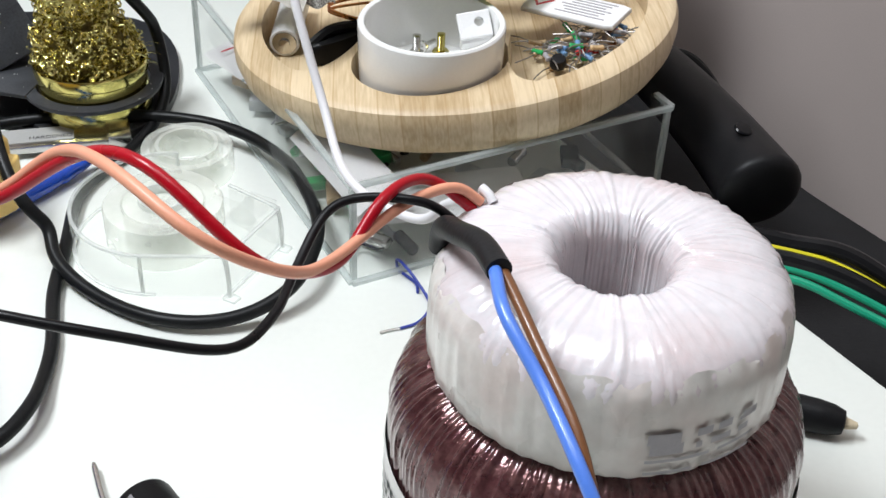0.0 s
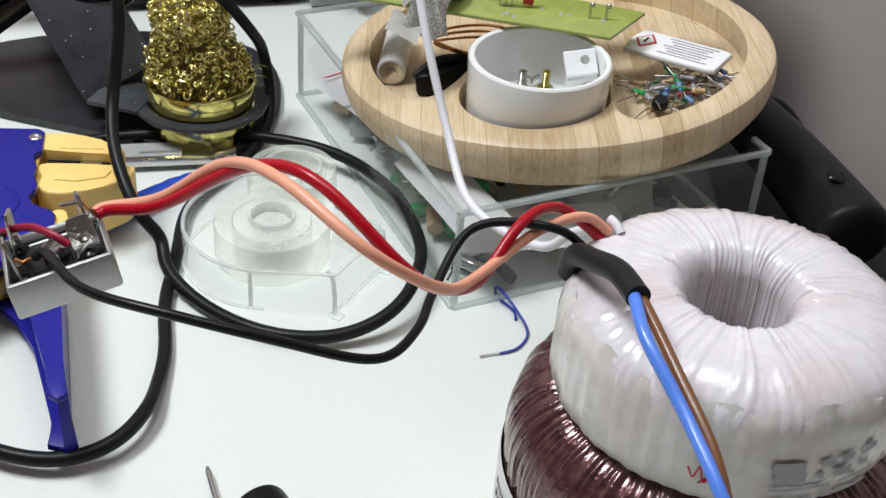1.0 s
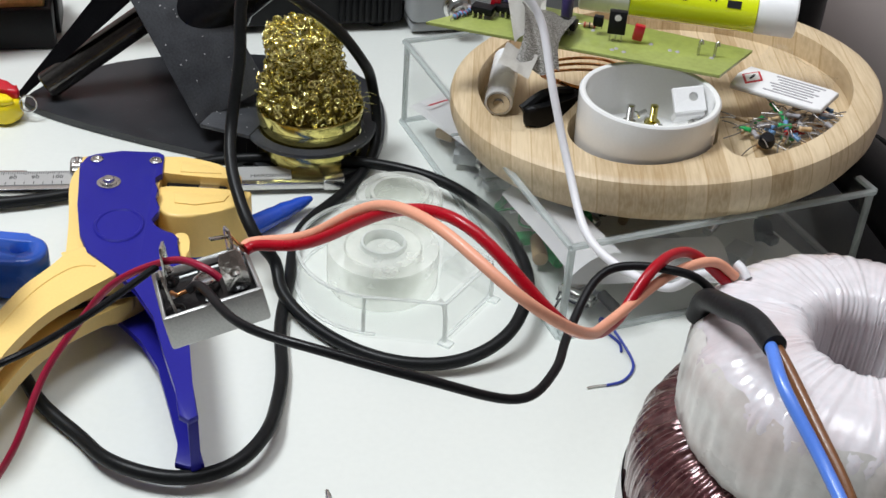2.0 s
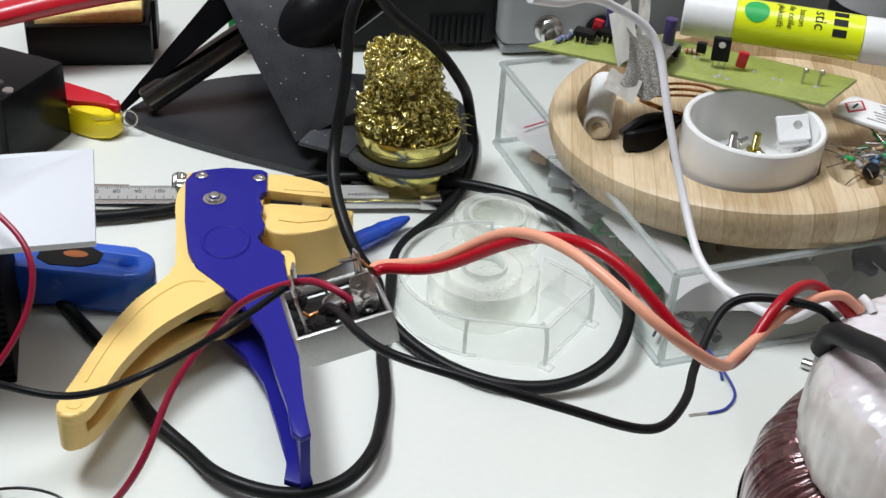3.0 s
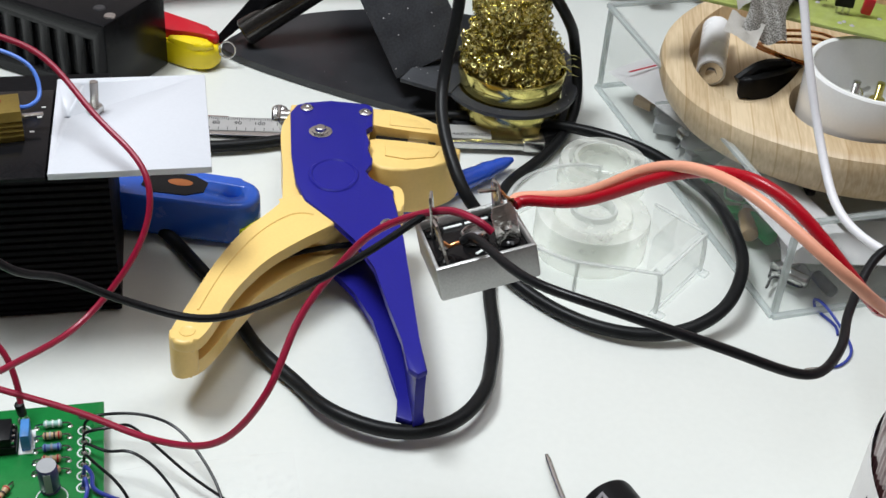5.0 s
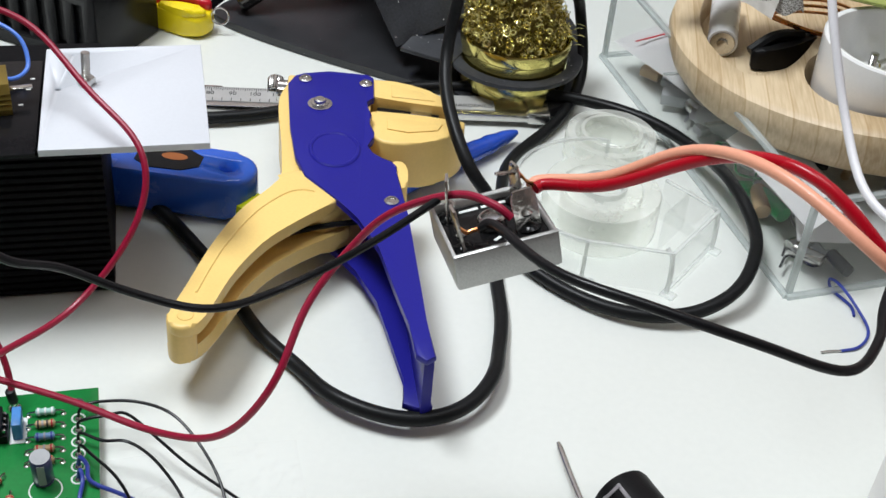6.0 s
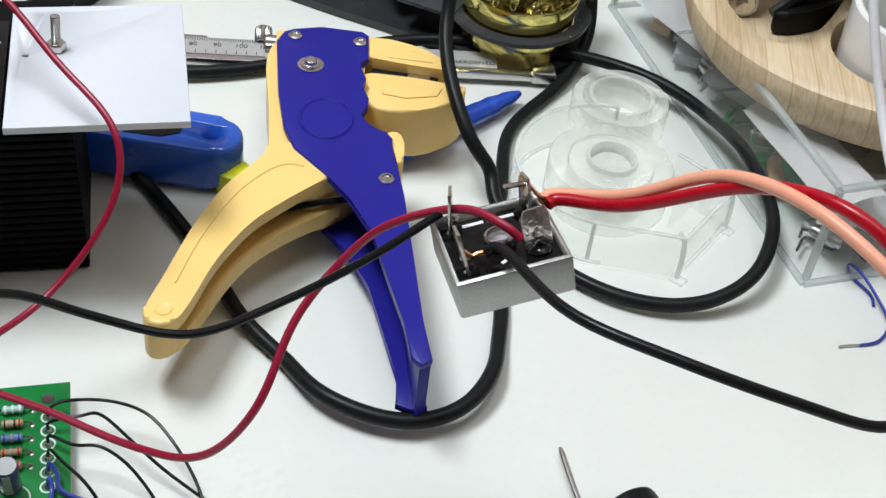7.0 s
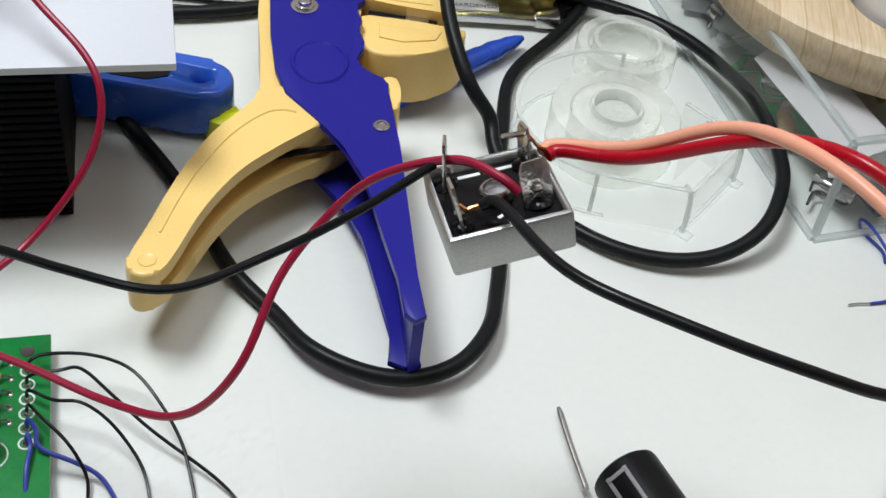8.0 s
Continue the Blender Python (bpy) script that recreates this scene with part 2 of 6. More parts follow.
PCB_GREEN = material("green_solder_mask", (0.012, 0.20, 0.045), 0.30, coat=0.3, vary=0.12, coarse=160, bump=0.15, bump_scale=300)
PCB_PALE = material("pale_green_board", (0.31, 0.36, 0.095), 0.35, coat=0.3, vary=0.16, coarse=110, fine=420, bump=0.1)
SILK = material("white_silkscreen", (0.75, 0.78, 0.76), 0.5)
LABEL = material("white_label", (0.76, 0.75, 0.73), 0.45, vary=0.04)
INK = material("dark_ink", (0.02, 0.02, 0.022), 0.5, spec=0.16)
FADED_INK = material("faded_grey_ink", (0.36, 0.345, 0.365), 0.5)
GLUE_YELLOW = material("fluorescent_yellow_label", (0.78, 0.88, 0.015), 0.25, coat=0.5, vary=0.03)
GLUE_GREEN = material("green_print", (0.03, 0.42, 0.10), 0.35)
WHITE_PLASTIC = material("white_plastic", (0.80, 0.80, 0.80), 0.28, vary=0.03, bump=0.05)
GREY_PLASTIC = material("light_grey_plastic", (0.34, 0.35, 0.36), 0.45, vary=0.06, bump=0.1)
PAPER = material("white_paper", (0.78, 0.77, 0.77), 0.75, vary=0.03, coarse=30, bump=0.2, bump_scale=200)
def weave():
    """Cloth-backed tape: small dark cells between pale threads."""
    m = material("printed_cloth_tape", (0.50, 0.48, 0.44), 0.45, vary=0.2, bump=0.3, bump_scale=700)
    nt = m.node_tree
    b = nt.nodes["Principled BSDF"]
    tc, vo, ra = nt.nodes.new("ShaderNodeTexCoord"), nt.nodes.new("ShaderNodeTexVoronoi"), nt.nodes.new("ShaderNodeValToRGB")
    vo.feature = "DISTANCE_TO_EDGE"
    vo.inputs["Scale"].default_value = 950
    nt.links.new(tc.outputs["Object"], vo.inputs["Vector"])
    nt.links.new(vo.outputs["Distance"], ra.inputs["Fac"])
    ra.color_ramp.elements[0].position, ra.color_ramp.elements[0].color = 0.06, (0.50, 0.48, 0.44, 1)
    ra.color_ramp.elements[1].position, ra.color_ramp.elements[1].color = 0.16, (0.105, 0.092, 0.078, 1)
    nt.links.new(ra.outputs[0], b.inputs["Base Color"])
    return m


TISSUE = weave()
TAPE_BACK = material("torn_masking_paper", (0.62, 0.60, 0.56), 0.7, vary=0.08, bump=0.3)
SPONGE = material("yellow_sponge", (0.80, 0.64, 0.24), 0.9, vary=0.25, coarse=260, fine=1500, bump=0.9, bump_scale=700)
RED_PLASTIC = material("red_plastic", (0.50, 0.008, 0.02), 0.30, coat=0.3, vary=0.06)
KNIFE_YELLOW = material("yellow_knife_scale", (0.85, 0.66, 0.01), 0.28, coat=0.3, vary=0.04)
CERAMIC_GREEN = material("green_component", (0.02, 0.35, 0.10), 0.4)
RES_TAN = material("tan_resistor_body", (0.52, 0.36, 0.20), 0.4, random_amount=0.25)
RES_BLUE = material("blue_resistor_body", (0.16, 0.30, 0.52), 0.4, random_amount=0.25)
RES_TEAL = material("pale_teal_resistor_body", (0.36, 0.62, 0.55), 0.4)
BAND_RED = material("red_band", (0.4, 0.02, 0.02), 0.5)
BAND_DARK = material("dark_band", (0.05, 0.03, 0.03), 0.5)
FILM_CAP = material("blue_film_capacitor", (0.08, 0.26, 0.62), 0.35)
CAP_PURPLE = material("dark_purple_can_sleeve", (0.05, 0.035, 0.14), 0.3, coat=0.4)
CLEAR = pane("clear_acrylic", (0.986, 0.991, 0.989), 0.010)
CLEAR_EDGE = pane("acrylic_cut_edge", (0.84, 0.87, 0.86), 0.45, (0.50, 0.53, 0.52))
CLEAR_TAPE = pane("clear_moulded_plastic", (0.985, 0.988, 0.985), 0.035, (0.85, 0.86, 0.85))
CLEAR_RIM = pane("clear_moulded_rim", (0.90, 0.91, 0.90), 0.34, (0.80, 0.82, 0.80))
HAZE_TAPE = pane("hazy_adhesive_roll", (0.965, 0.970, 0.955), 0.30, (0.84, 0.85, 0.80), 0.05)
BAG = pane("clear_polythene", (0.992, 0.992, 0.992), 0.02, (0.8, 0.8, 0.8), 0.55, 1.0)
WALL = material("greyish_mauve_wall", (0.50, 0.43, 0.405), 0.8, vary=0.05, coarse=8, bump=0.1)
FLOOR = material("dark_floor", (0.08, 0.07, 0.065), 0.6)
CEIL = material("off_white_ceiling", (0.78, 0.78, 0.77), 0.8)
BLACK_CLOTH = material("black_nylon_fabric", (0.013, 0.013, 0.014), 0.7, vary=0.3, bump=0.6, bump_scale=900, spec=0.16)
GREEN_WIRE = material("green_insulation", (0.01, 0.30, 0.17), 0.35, vary=0.1)
YELLOW_WIRE = material("yellow_insulation", (0.75, 0.66, 0.03), 0.35, vary=0.1)
BEIGE = material("beige_wooden_tip", (0.55, 0.46, 0.32), 0.6)
WOOD_DARK = material("brown_wood_block", (0.35, 0.24, 0.12), 0.55, vary=0.2)


# ---------------------------------------------------------------- mesh helpers
def mesh_of(name, bm, mat, smooth=True, angle=35):
    me = bpy.data.meshes.new(name)
    bmesh.ops.recalc_face_normals(bm, faces=bm.faces[:])
    if smooth:
        for f in bm.faces:
            f.smooth = True
        for e in bm.edges:
            if len(e.link_faces) == 2 and e.calc_face_angle(0) > radians(angle):
                e.smooth = False
    bm.to_mesh(me)
    bm.free()
    me.materials.append(mat)
    return me


def part(name, bm, mat, parent=None, label="", m=None, shadow=True, angle=35):
    """One mesh object under a thing or a part."""
    ob = new(name, mesh_of(name, bm, mat, angle=angle))
    if parent:
        ob.parent = parent
    if m is not None:
        ob.matrix_basis = m
    if label:
        ob["label"] = label
    ob.visible_shadow = shadow
    if mat.name in PANES:
        ob.visible_shadow = False
    return ob


def thing(name, label, category, m=None, group="", kind=""):
    ob = new(name)
    ob.empty_display_size = 0.01
    if m is not None:
        ob.matrix_basis = m
    return tagged(ob, label, category, group, kind)


def box_bm(sx, sy, sz, bevel=0.0, centre=(0, 0, 0), seg=2):
    bm = bmesh.new()
    bmesh.ops.create_cube(bm, size=1)
    for v in bm.verts:
        v.co = Vector((v.co.x * sx + centre[0], v.co.y * sy + centre[1], v.co.z * sz + centre[2]))
    if bevel:
        bmesh.ops.bevel(bm, geom=bm.edges[:], offset=bevel, segments=seg, affect="EDGES", profile=0.5)
    return bm


def lathe_bm(profile, seg=48, ripple=None):
    """Turn (r, z) pairs round z. ripple(angle, k) gives an outward shift."""
    bm = bmesh.new()
    rings = []
    for s in range(seg):
        a = 2 * math.pi * s / seg
        ring = []
        for k, (r, z) in enumerate(profile):
            dr, dz = ripple(s, k) if ripple else (0, 0)
            ring.append(bm.verts.new(((r + dr) * math.cos(a), (r + dr) * math.sin(a), z + dz)))
        rings.append(ring)
    n = len(profile)
    for s in range(seg):
        p, q = rings[s], rings[(s + 1) % seg]
        for k in range(n - 1):
            bm.faces.new((p[k], q[k], q[k + 1], p[k + 1]))
    bmesh.ops.remove_doubles(bm, verts=bm.verts[:], dist=1e-6)
    return bm


def cyl_bm(r, h, seg=24, bevel=0.0, r2=None):
    r2 = r if r2 is None else r2
    b = min(bevel, h / 3, r / 2) if bevel else 0
    prof = [(0, 0), (r, 0), (r2, h), (0, h)]
    if b:
        prof = [(0, 0), (r - b, 0), (r - b * 0.3, b * 0.3), (r, b), (r2, h - b), (r2 - b * 0.3, h - b * 0.3), (r2 - b, h), (0, h)]
    return lathe_bm(prof, seg)


def curve_points(ctrl, n=8):
    c = [Vector(p) for p in ctrl]
    c = [2 * c[0] - c[1], *c, 2 * c[-1] - c[-2]]
    out = []
    for i in range(1, len(c) - 2):
        a, b, d, e = c[i - 1 : i + 3]
        for k in range(n):
            u = k / n
            out.append(0.5 * (2 * b + (d - a) * u + (2 * a - 5 * b + 4 * d - e) * u * u + (3 * b - a - 3 * d + e) * u**3))
    out.append(c[-2])
    return out


def tube_bm(ctrl, r, seg=10, n=8, taper=None, flat=1.0, smooth_passes=0):
    pts = curve_points(ctrl, n) if n > 1 else [Vector(p) for p in ctrl]
    for _ in range(smooth_passes):
        pts = [pts[0]] + [(pts[i - 1] + 2 * pts[i] + pts[i + 1]) / 4 for i in range(1, len(pts) - 1)] + [pts[-1]]
    bm = bmesh.new()
    up = Vector((0.13, 0.21, 0.97))
    rings = []
    for i, p in enumerate(pts):
        t = (pts[min(i + 1, len(pts) - 1)] - pts[max(i - 1, 0)]).normalized()
        side = t.cross(up)
        if side.length < 1e-4:
            side = t.orthogonal()
        side.normalize()
        up = side.cross(t)
        rad = r * (taper(i / (len(pts) - 1)) if taper else 1)
        rings.append([bm.verts.new(p + rad * (math.cos(a) * side + flat * math.sin(a) * up)) for a in (2 * math.pi * k / seg for k in range(seg))])
    for p, q in zip(rings, rings[1:]):
        for k in range(seg):
            bm.faces.new((p[k], p[(k + 1) % seg], q[(k + 1) % seg], q[k]))
    bm.faces.new(rings[0][::-1])
    bm.faces.new(rings[-1])
    return bm


def prism_bm(outline, z0, z1, bevel=0.0, seg=2):
    """Extrude an outline (x, y pairs, metres) from z0 to z1, rounding its rims."""
    bm = bmesh.new()
    low = [bm.verts.new((x, y, z0)) for x, y in outline]
    top = [bm.verts.new((x, y, z1)) for x, y in outline]
    n = len(outline)
    bm.faces.new(low[::-1])
    bm.faces.new(top)
    for k in range(n):
        bm.faces.new((low[k], low[(k + 1) % n], top[(k + 1) % n], top[k]))
    if bevel:
        rims = [e for e in bm.edges if abs(e.verts[0].co.z - e.verts[1].co.z) < 1e-7]
        bmesh.ops.bevel(bm, geom=rims, offset=bevel, segments=seg, affect="EDGES", profile=0.5)
    return bm


def rounded(outline, steps=3):
    """Chaikin corner rounding of a closed outline."""
    for _ in range(steps):
        out = []
        for (ax, ay), (bx, by) in zip(outline, outline[1:] + outline[:1]):
            out += [(0.75 * ax + 0.25 * bx, 0.75 * ay + 0.25 * by), (0.25 * ax + 0.75 * bx, 0.25 * ay + 0.75 * by)]
        outline = out
    return outline


def mm(pairs):
    return [(x / 1000, y / 1000) for x, y in pairs]


def join_bm(*bms):
    out = bmesh.new()
    for b in bms:
        me = bpy.data.meshes.new("tmp")
        b.to_mesh(me)
        b.free()
        out.from_mesh(me)
        bpy.data.meshes.remove(me)
    return out


def moved(bm, m):
    bmesh.ops.transform(bm, matrix=m, verts=bm.verts[:])
    return bm


def axes(origin, x, y):
    """Pose with its x axis along x and y axis nearest to y."""
    x = Vector(x).normalized()
    z = x.cross(Vector(y)).normalized()
    y = z.cross(x)
    m = Matrix((x, y, z)).transposed().to_4x4()
    m.translation = Vector(origin)
    return m


def cut(ob, cutters):
    """Take cutter meshes out of a mesh object, once, while building."""
    obs, parent = [], ob.parent
    ob.parent = None
    for bm in cutters:
        c = new("cutter", mesh_of("cutter", bm, DESK))
        c.matrix_basis = ob.matrix_basis
        mod = ob.modifiers.new("cut", "BOOLEAN")
        mod.operation, mod.solver, mod.object = "DIFFERENCE", "EXACT", c
        obs.append(c)
    bpy.context.view_layer.update()
    me = bpy.data.meshes.new_from_object(ob.evaluated_get(bpy.context.evaluated_depsgraph_get()))
    ob.modifiers.clear()
    ob.data = me
    ob.parent = parent
    for c in obs:
        bpy.data.objects.remove(c)


def text_bm(words, size, depth=0.0002):
    cu = bpy.data.curves.new("words", "FONT")
    cu.body, cu.size, cu.extrude = words, size, depth
    cu.align_x, cu.align_y = "CENTER", "CENTER"
    tmp = new("words", cu)
    bpy.context.view_layer.update()
    me = bpy.data.meshes.new_from_object(tmp.evaluated_get(bpy.context.evaluated_depsgraph_get()))
    bpy.data.objects.remove(tmp)
    bm = bmesh.new()
    bm.from_mesh(me)
    bpy.data.meshes.remove(me)
    return bm


# ---------------------------------------------------------------- setting
EDGE = Vector((-0.55, 0.835, 0))      # the desk's right-hand edge runs this way
ACROSS = Vector((0.835, 0.55, 0))
desk_corner = Vector((0.186, 0.325, 0))


def build_setting():
    o = desk_corner - EDGE * 0.9
    quad = [o, o + EDGE * 1.75, o + EDGE * 1.75 - ACROSS * 1.6, o - ACROSS * 1.6]
    desk = part("desk_top", prism_bm([(p.x, p.y) for p in quad], -0.028, 0.0, 0.002), DESK)
    tagged(desk, "white laminate desk top with small scratches and specks", "desk", kind="structure")
    wall_at = desk_corner + ACROSS * 0.30
    m = axes(wall_at, EDGE, Vector((0, 0, 1)))
    w = part("wall_right", box_bm(4.2, 3.0, 0.1, centre=(0.2, 0.55, 0.05)), WALL, m=m)
    tagged(w, "greyish mauve painted wall beside the desk", "wall", kind="structure")
    for k, (u, wd) in enumerate(((0.62, 0.012), (0.66, 0.02), (0.71, 0.012))):
        f = part("trim", box_bm(wd, 2.6, 0.006, 0.002, centre=(u - 0.0, 0.55, -0.003)), WALL, m=m)
        tagged(f, "narrow vertical fold of the mauve wall covering", "trim", kind="structure")
    back = desk_corner + EDGE * 1.15
    m = axes(back, -ACROSS, Vector((0, 0, 1)))
    w = part("wall_back", box_bm(5, 3.0, 0.1, centre=(1.2, 0.55, 0.05)), WALL, m=m)
    tagged(w, "plain mauve wall behind the desk", "wall", kind="structure")
    m = axes(desk_corner - ACROSS * 2.6, EDGE, Vector((0, 0, 1)))
    w = part("wall_left", box_bm(5.6, 3.0, 0.1, centre=(-0.8, 0.55, -0.05)), WALL, m=m)
    tagged(w, "plain mauve wall at the far side of the room", "wall", kind="structure")
    m = axes(desk_corner - EDGE * 2.4, -ACROSS, Vector((0, 0, 1)))
    w = part("wall_front", box_bm(5, 3.0, 0.1, centre=(1.2, 0.55, -0.05)), WALL, m=m)
    tagged(w, "plain mauve wall facing the desk", "wall", kind="structure")
    fl = part("floor", box_bm(8, 8, 0.04, centre=(0, 0, -0.76)), FLOOR)
    tagged(fl, "dark floor under the desk", "floor", kind="structure")
    ce = part("ceiling", box_bm(8, 8, 0.04, centre=(0, 0, 1.95)), CEIL)
    tagged(ce, "plain off-white ceiling above the desk", "ceiling", kind="structure")


build_setting()


# ---------------------------------------------------------------- transformers
def torus_profile(r_in, r_out, z0, z1, a, b, ai, bi, low, n=9):
    """Section of a wound ring: domed shoulder a x b outside, ai x bi inside, small rounding below."""
    out = []
    for cx, cz, rx, rz, a0 in ((r_in + low, z0 + low, low, low, 180), (r_out - low, z0 + low, low, low, 270), (r_out - a, z1 - b, a, b, 0), (r_in + ai, z1 - bi, ai, bi, 90)):
        for k in range(n):
            t = radians(a0 + 90 * k / (n - 1))
            out.append((cx + rx * math.cos(t), cz + rz * math.sin(t)))
    return out + [out[0]]


def winding(shape, seg, amp, seed, lap=1, twist=2.5):
    r_in, r_out, z0, z1 = shape[:4]
    rnd = random.Random(seed)
    lift = []
    while len(lift) < seg:
        w, a = rnd.randint(2, 5) * lap, rnd.uniform(0.1, 1.0) * amp
        lift += [a * math.sin(math.pi * (j + 0.5) / w) ** 0.6 for j in range(w)]
    prof = torus_profile(*shape)
    cr, cz = (r_in + r_out) / 2, (z0 + z1) / 2

    def ripple(s, k):
        r, z = prof[k]
        d = Vector((r - cr, z - cz)).normalized()
        skew = (s + int(twist * math.sin(k * 0.35 + s * 0.11) + k * 0.05 * twist)) % seg
        side = 0.4 if z < z1 - shape[5] and r > cr else 1.0
        return d.x * lift[skew] * side, d.y * lift[skew]

    return lathe_bm(prof, seg, ripple)


TORUS = (0.0503, 0.2712)


def lead(name, ctrl, r, mat, parent, label, seg=12):
    inv = parent.matrix_basis.inverted()
    return part(name, tube_bm([inv @ Vector(p) for p in ctrl], r, seg, 8, smooth_passes=3), mat, parent, label)


def build_transformers():
    low = thing("toroidal_transformer", "large toroidal transformer, dark copper winding under glossy film, on desk", "transformer", pose(*TORUS, 0), "stacked toroidal transformers")
    part("winding", winding((0.020, 0.0586, 0.001, 0.0775, 0.018, 0.021, 0.014, 0.018, 0.010), 560, 0.0016, 4, 1, 0.9), COPPER_DARK, low, "dark reddish copper winding", angle=60)
    part("label_band", lathe_bm([(0.0606, 0.002), (0.0608, 0.004), (0.0606, 0.046), (0.0602, 0.048)], 96), LABEL, low, "white paper label band")
    rnd = random.Random(9)
    for row, z in enumerate((0.041, 0.036, 0.031, 0.026, 0.019)):
        a = 186
        while a < 250:
            w = rnd.uniform(1.2, 3.0)
            bm = lathe_bm([(0.06095, z - 0.0015), (0.06095, z + 0.0015)], 720)
            drop = [v for v in bm.verts if not a <= (math.degrees(math.atan2(v.co.y, v.co.x)) % 360) <= a + w]
            bmesh.ops.delete(bm, geom=drop, context="VERTS")
            part("print_bar", bm, INK, low)
            a += w + rnd.uniform(0.7, 1.6)
    up = thing("toroidal_transformer", "white film-wrapped toroidal transformer with coloured leads on darker one", "transformer", pose(*TORUS, 0.0785), "stacked toroidal transformers")
    part("winding", winding((0.0150, 0.0472, 0.0005, 0.0364, 0.0196, 0.0108, 0.0068, 0.0090, 0.004), 340, 0.0011, 2), FILM, up, "white ribbed film winding", angle=60)
    part("side_wrap", lathe_bm([(0.0440, 0.0004), (0.0478, 0.0014), (0.0489, 0.004), (0.0489, 0.010), (0.0487, 0.0165), (0.0485, 0.0220), (0.0481, 0.0258), (0.0470, 0.0288), (0.0452, 0.0310)], 180,
         lambda s, k: (0.00022 * math.sin(s * 1.9) + 0.0002 * math.sin(s * 0.7 + 0.3 * k), 0.0007 * math.sin(s * 0.83) + 0.0006 * math.sin(s * 0.31) if k == 8 else 0)), FILM_SIDE, up, "milky wrinkled side wrap")
    for a0, a1, z0, z1 in ((276, 287, 0.0105, 0.0175), (290, 296, 0.0150, 0.0175), (298, 304, 0.0150, 0.0175), (306, 313, 0.0150, 0.0175), (290, 294, 0.0112, 0.0132), (295, 303, 0.0112, 0.0132), (305, 311, 0.0112, 0.0132), (276, 296, 0.0080, 0.0090), (299, 313, 0.0080, 0.0090), (276, 292, 0.0040, 0.0050), (294, 312, 0.0040, 0.0050)):
        bm = lathe_bm([(0.0497 - max(0, z - 0.010) * 0.030, z) for z in (z0, (z0 + z1) / 2, z1)], 360)
        bmesh.ops.delete(bm, geom=[v for v in bm.verts if not a0 <= (math.degrees(math.atan2(v.co.y, v.co.x)) % 360) <= a1], context="VERTS")
        part("print_bar", bm, FADED_INK, up, "faint grey printing")
    part("ink_scribble", tube_bm([(0.0492 * math.cos(radians(a)), 0.0492 * math.sin(radians(a)), z) for a, z in ((252, 0.012), (254, 0.009), (255.5, 0.013), (257, 0.008), (259, 0.010), (256, 0.0075))], 0.00025, 6, 4), RED_PLASTIC, up, "small red pen scribble")
    lead("red_lead", RED_PATH, 0.0016, RED, up, "thick red lead")
    lead("salmon_lead", PINK_PATH, 0.0015, PINK, up, "thick salmon pink lead")
    lead("black_lead", BLACK_PATH, 0.0013, BLACK_WIRE, up, "thick black lead")
    lead("white_lead", WHITE_PATH, 0.0015, WHITE_WIRE, up, "thin white lead")
    lead("blue_lead", BLUE_PATH, 0.0017, BLUE_WIRE, up, "light blue lead")
    lead("brown_lead", BROWN_PATH, 0.0015, BROWN_WIRE, up, "brown lead")
    lead("sleeve", SLEEVE_PATH, 0.0033, SLEEVE, up, "black heat-shrink sleeve", 20)
    lead("white_sleeve", [(0.0185, 0.293, 0.1135), (0.0170, 0.2950, 0.1150), (0.0150, 0.2970, 0.1158)], 0.0014, WHITE_WIRE, up, "white insulating sleeve end")


RED_PATH = [(0.013, 0.293, 0.111), (0.000, 0.291, 0.122), (-0.011, 0.277, 0.125), (-0.021, 0.261, 0.116), (-0.0305, 0.2390, 0.1285), (-0.040, 0.227, 0.143), (-0.062, 0.238, 0.158), (-0.082, 0.254, 0.1495), (-0.106, 0.264, 0.1292), (-0.1216, 0.2691, 0.1230), (-0.1249, 0.2676, 0.1219)]
PINK_PATH = [(0.015, 0.294, 0.113), (0.007, 0.292, 0.119), (-0.007, 0.280, 0.120), (-0.023, 0.257, 0.119), (-0.031, 0.232, 0.134), (-0.047, 0.219, 0.152), (-0.070, 0.237, 0.158), (-0.088, 0.2588, 0.1472), (-0.107, 0.2670, 0.1296), (-0.1237, 0.2716, 0.1222), (-0.1262, 0.2694, 0.1211)]
BLACK_PATH = [(0.012, 0.279, 0.110), (0.007, 0.281, 0.116), (-0.003, 0.279, 0.123), (-0.024, 0.279, 0.121), (-0.033, 0.259, 0.113), (-0.036, 0.242, 0.113), (-0.045, 0.226, 0.115), (-0.068, 0.217, 0.126), (-0.093, 0.217, 0.131), (-0.116, 0.226, 0.129), (-0.1321, 0.2477, 0.1228), (-0.1362, 0.2493, 0.1197)]
WHITE_PATH = [(-0.093, 0.337, 0.180), (-0.084, 0.353, 0.173), (-0.077, 0.371, 0.168), (-0.068, 0.386, 0.160), (-0.052, 0.391, 0.148), (-0.044, 0.378, 0.126), (-0.035, 0.362, 0.103), (-0.025, 0.337, 0.090), (-0.003, 0.314, 0.092), (0.006, 0.306, 0.104), (0.015, 0.296, 0.113)]
BLUE_PATH = [(0.015, 0.252, 0.127), (0.017, 0.242, 0.129), (0.019, 0.227, 0.128), (0.028, 0.211, 0.120), (0.036, 0.191, 0.113), (0.045, 0.177, 0.097), (0.053, 0.165, 0.079)]
BROWN_PATH = [(0.015, 0.252, 0.127), (0.019, 0.243, 0.128), (0.027, 0.221, 0.123), (0.035, 0.201, 0.116), (0.040, 0.183, 0.104), (0.047, 0.169, 0.091), (0.054, 0.155, 0.076)]
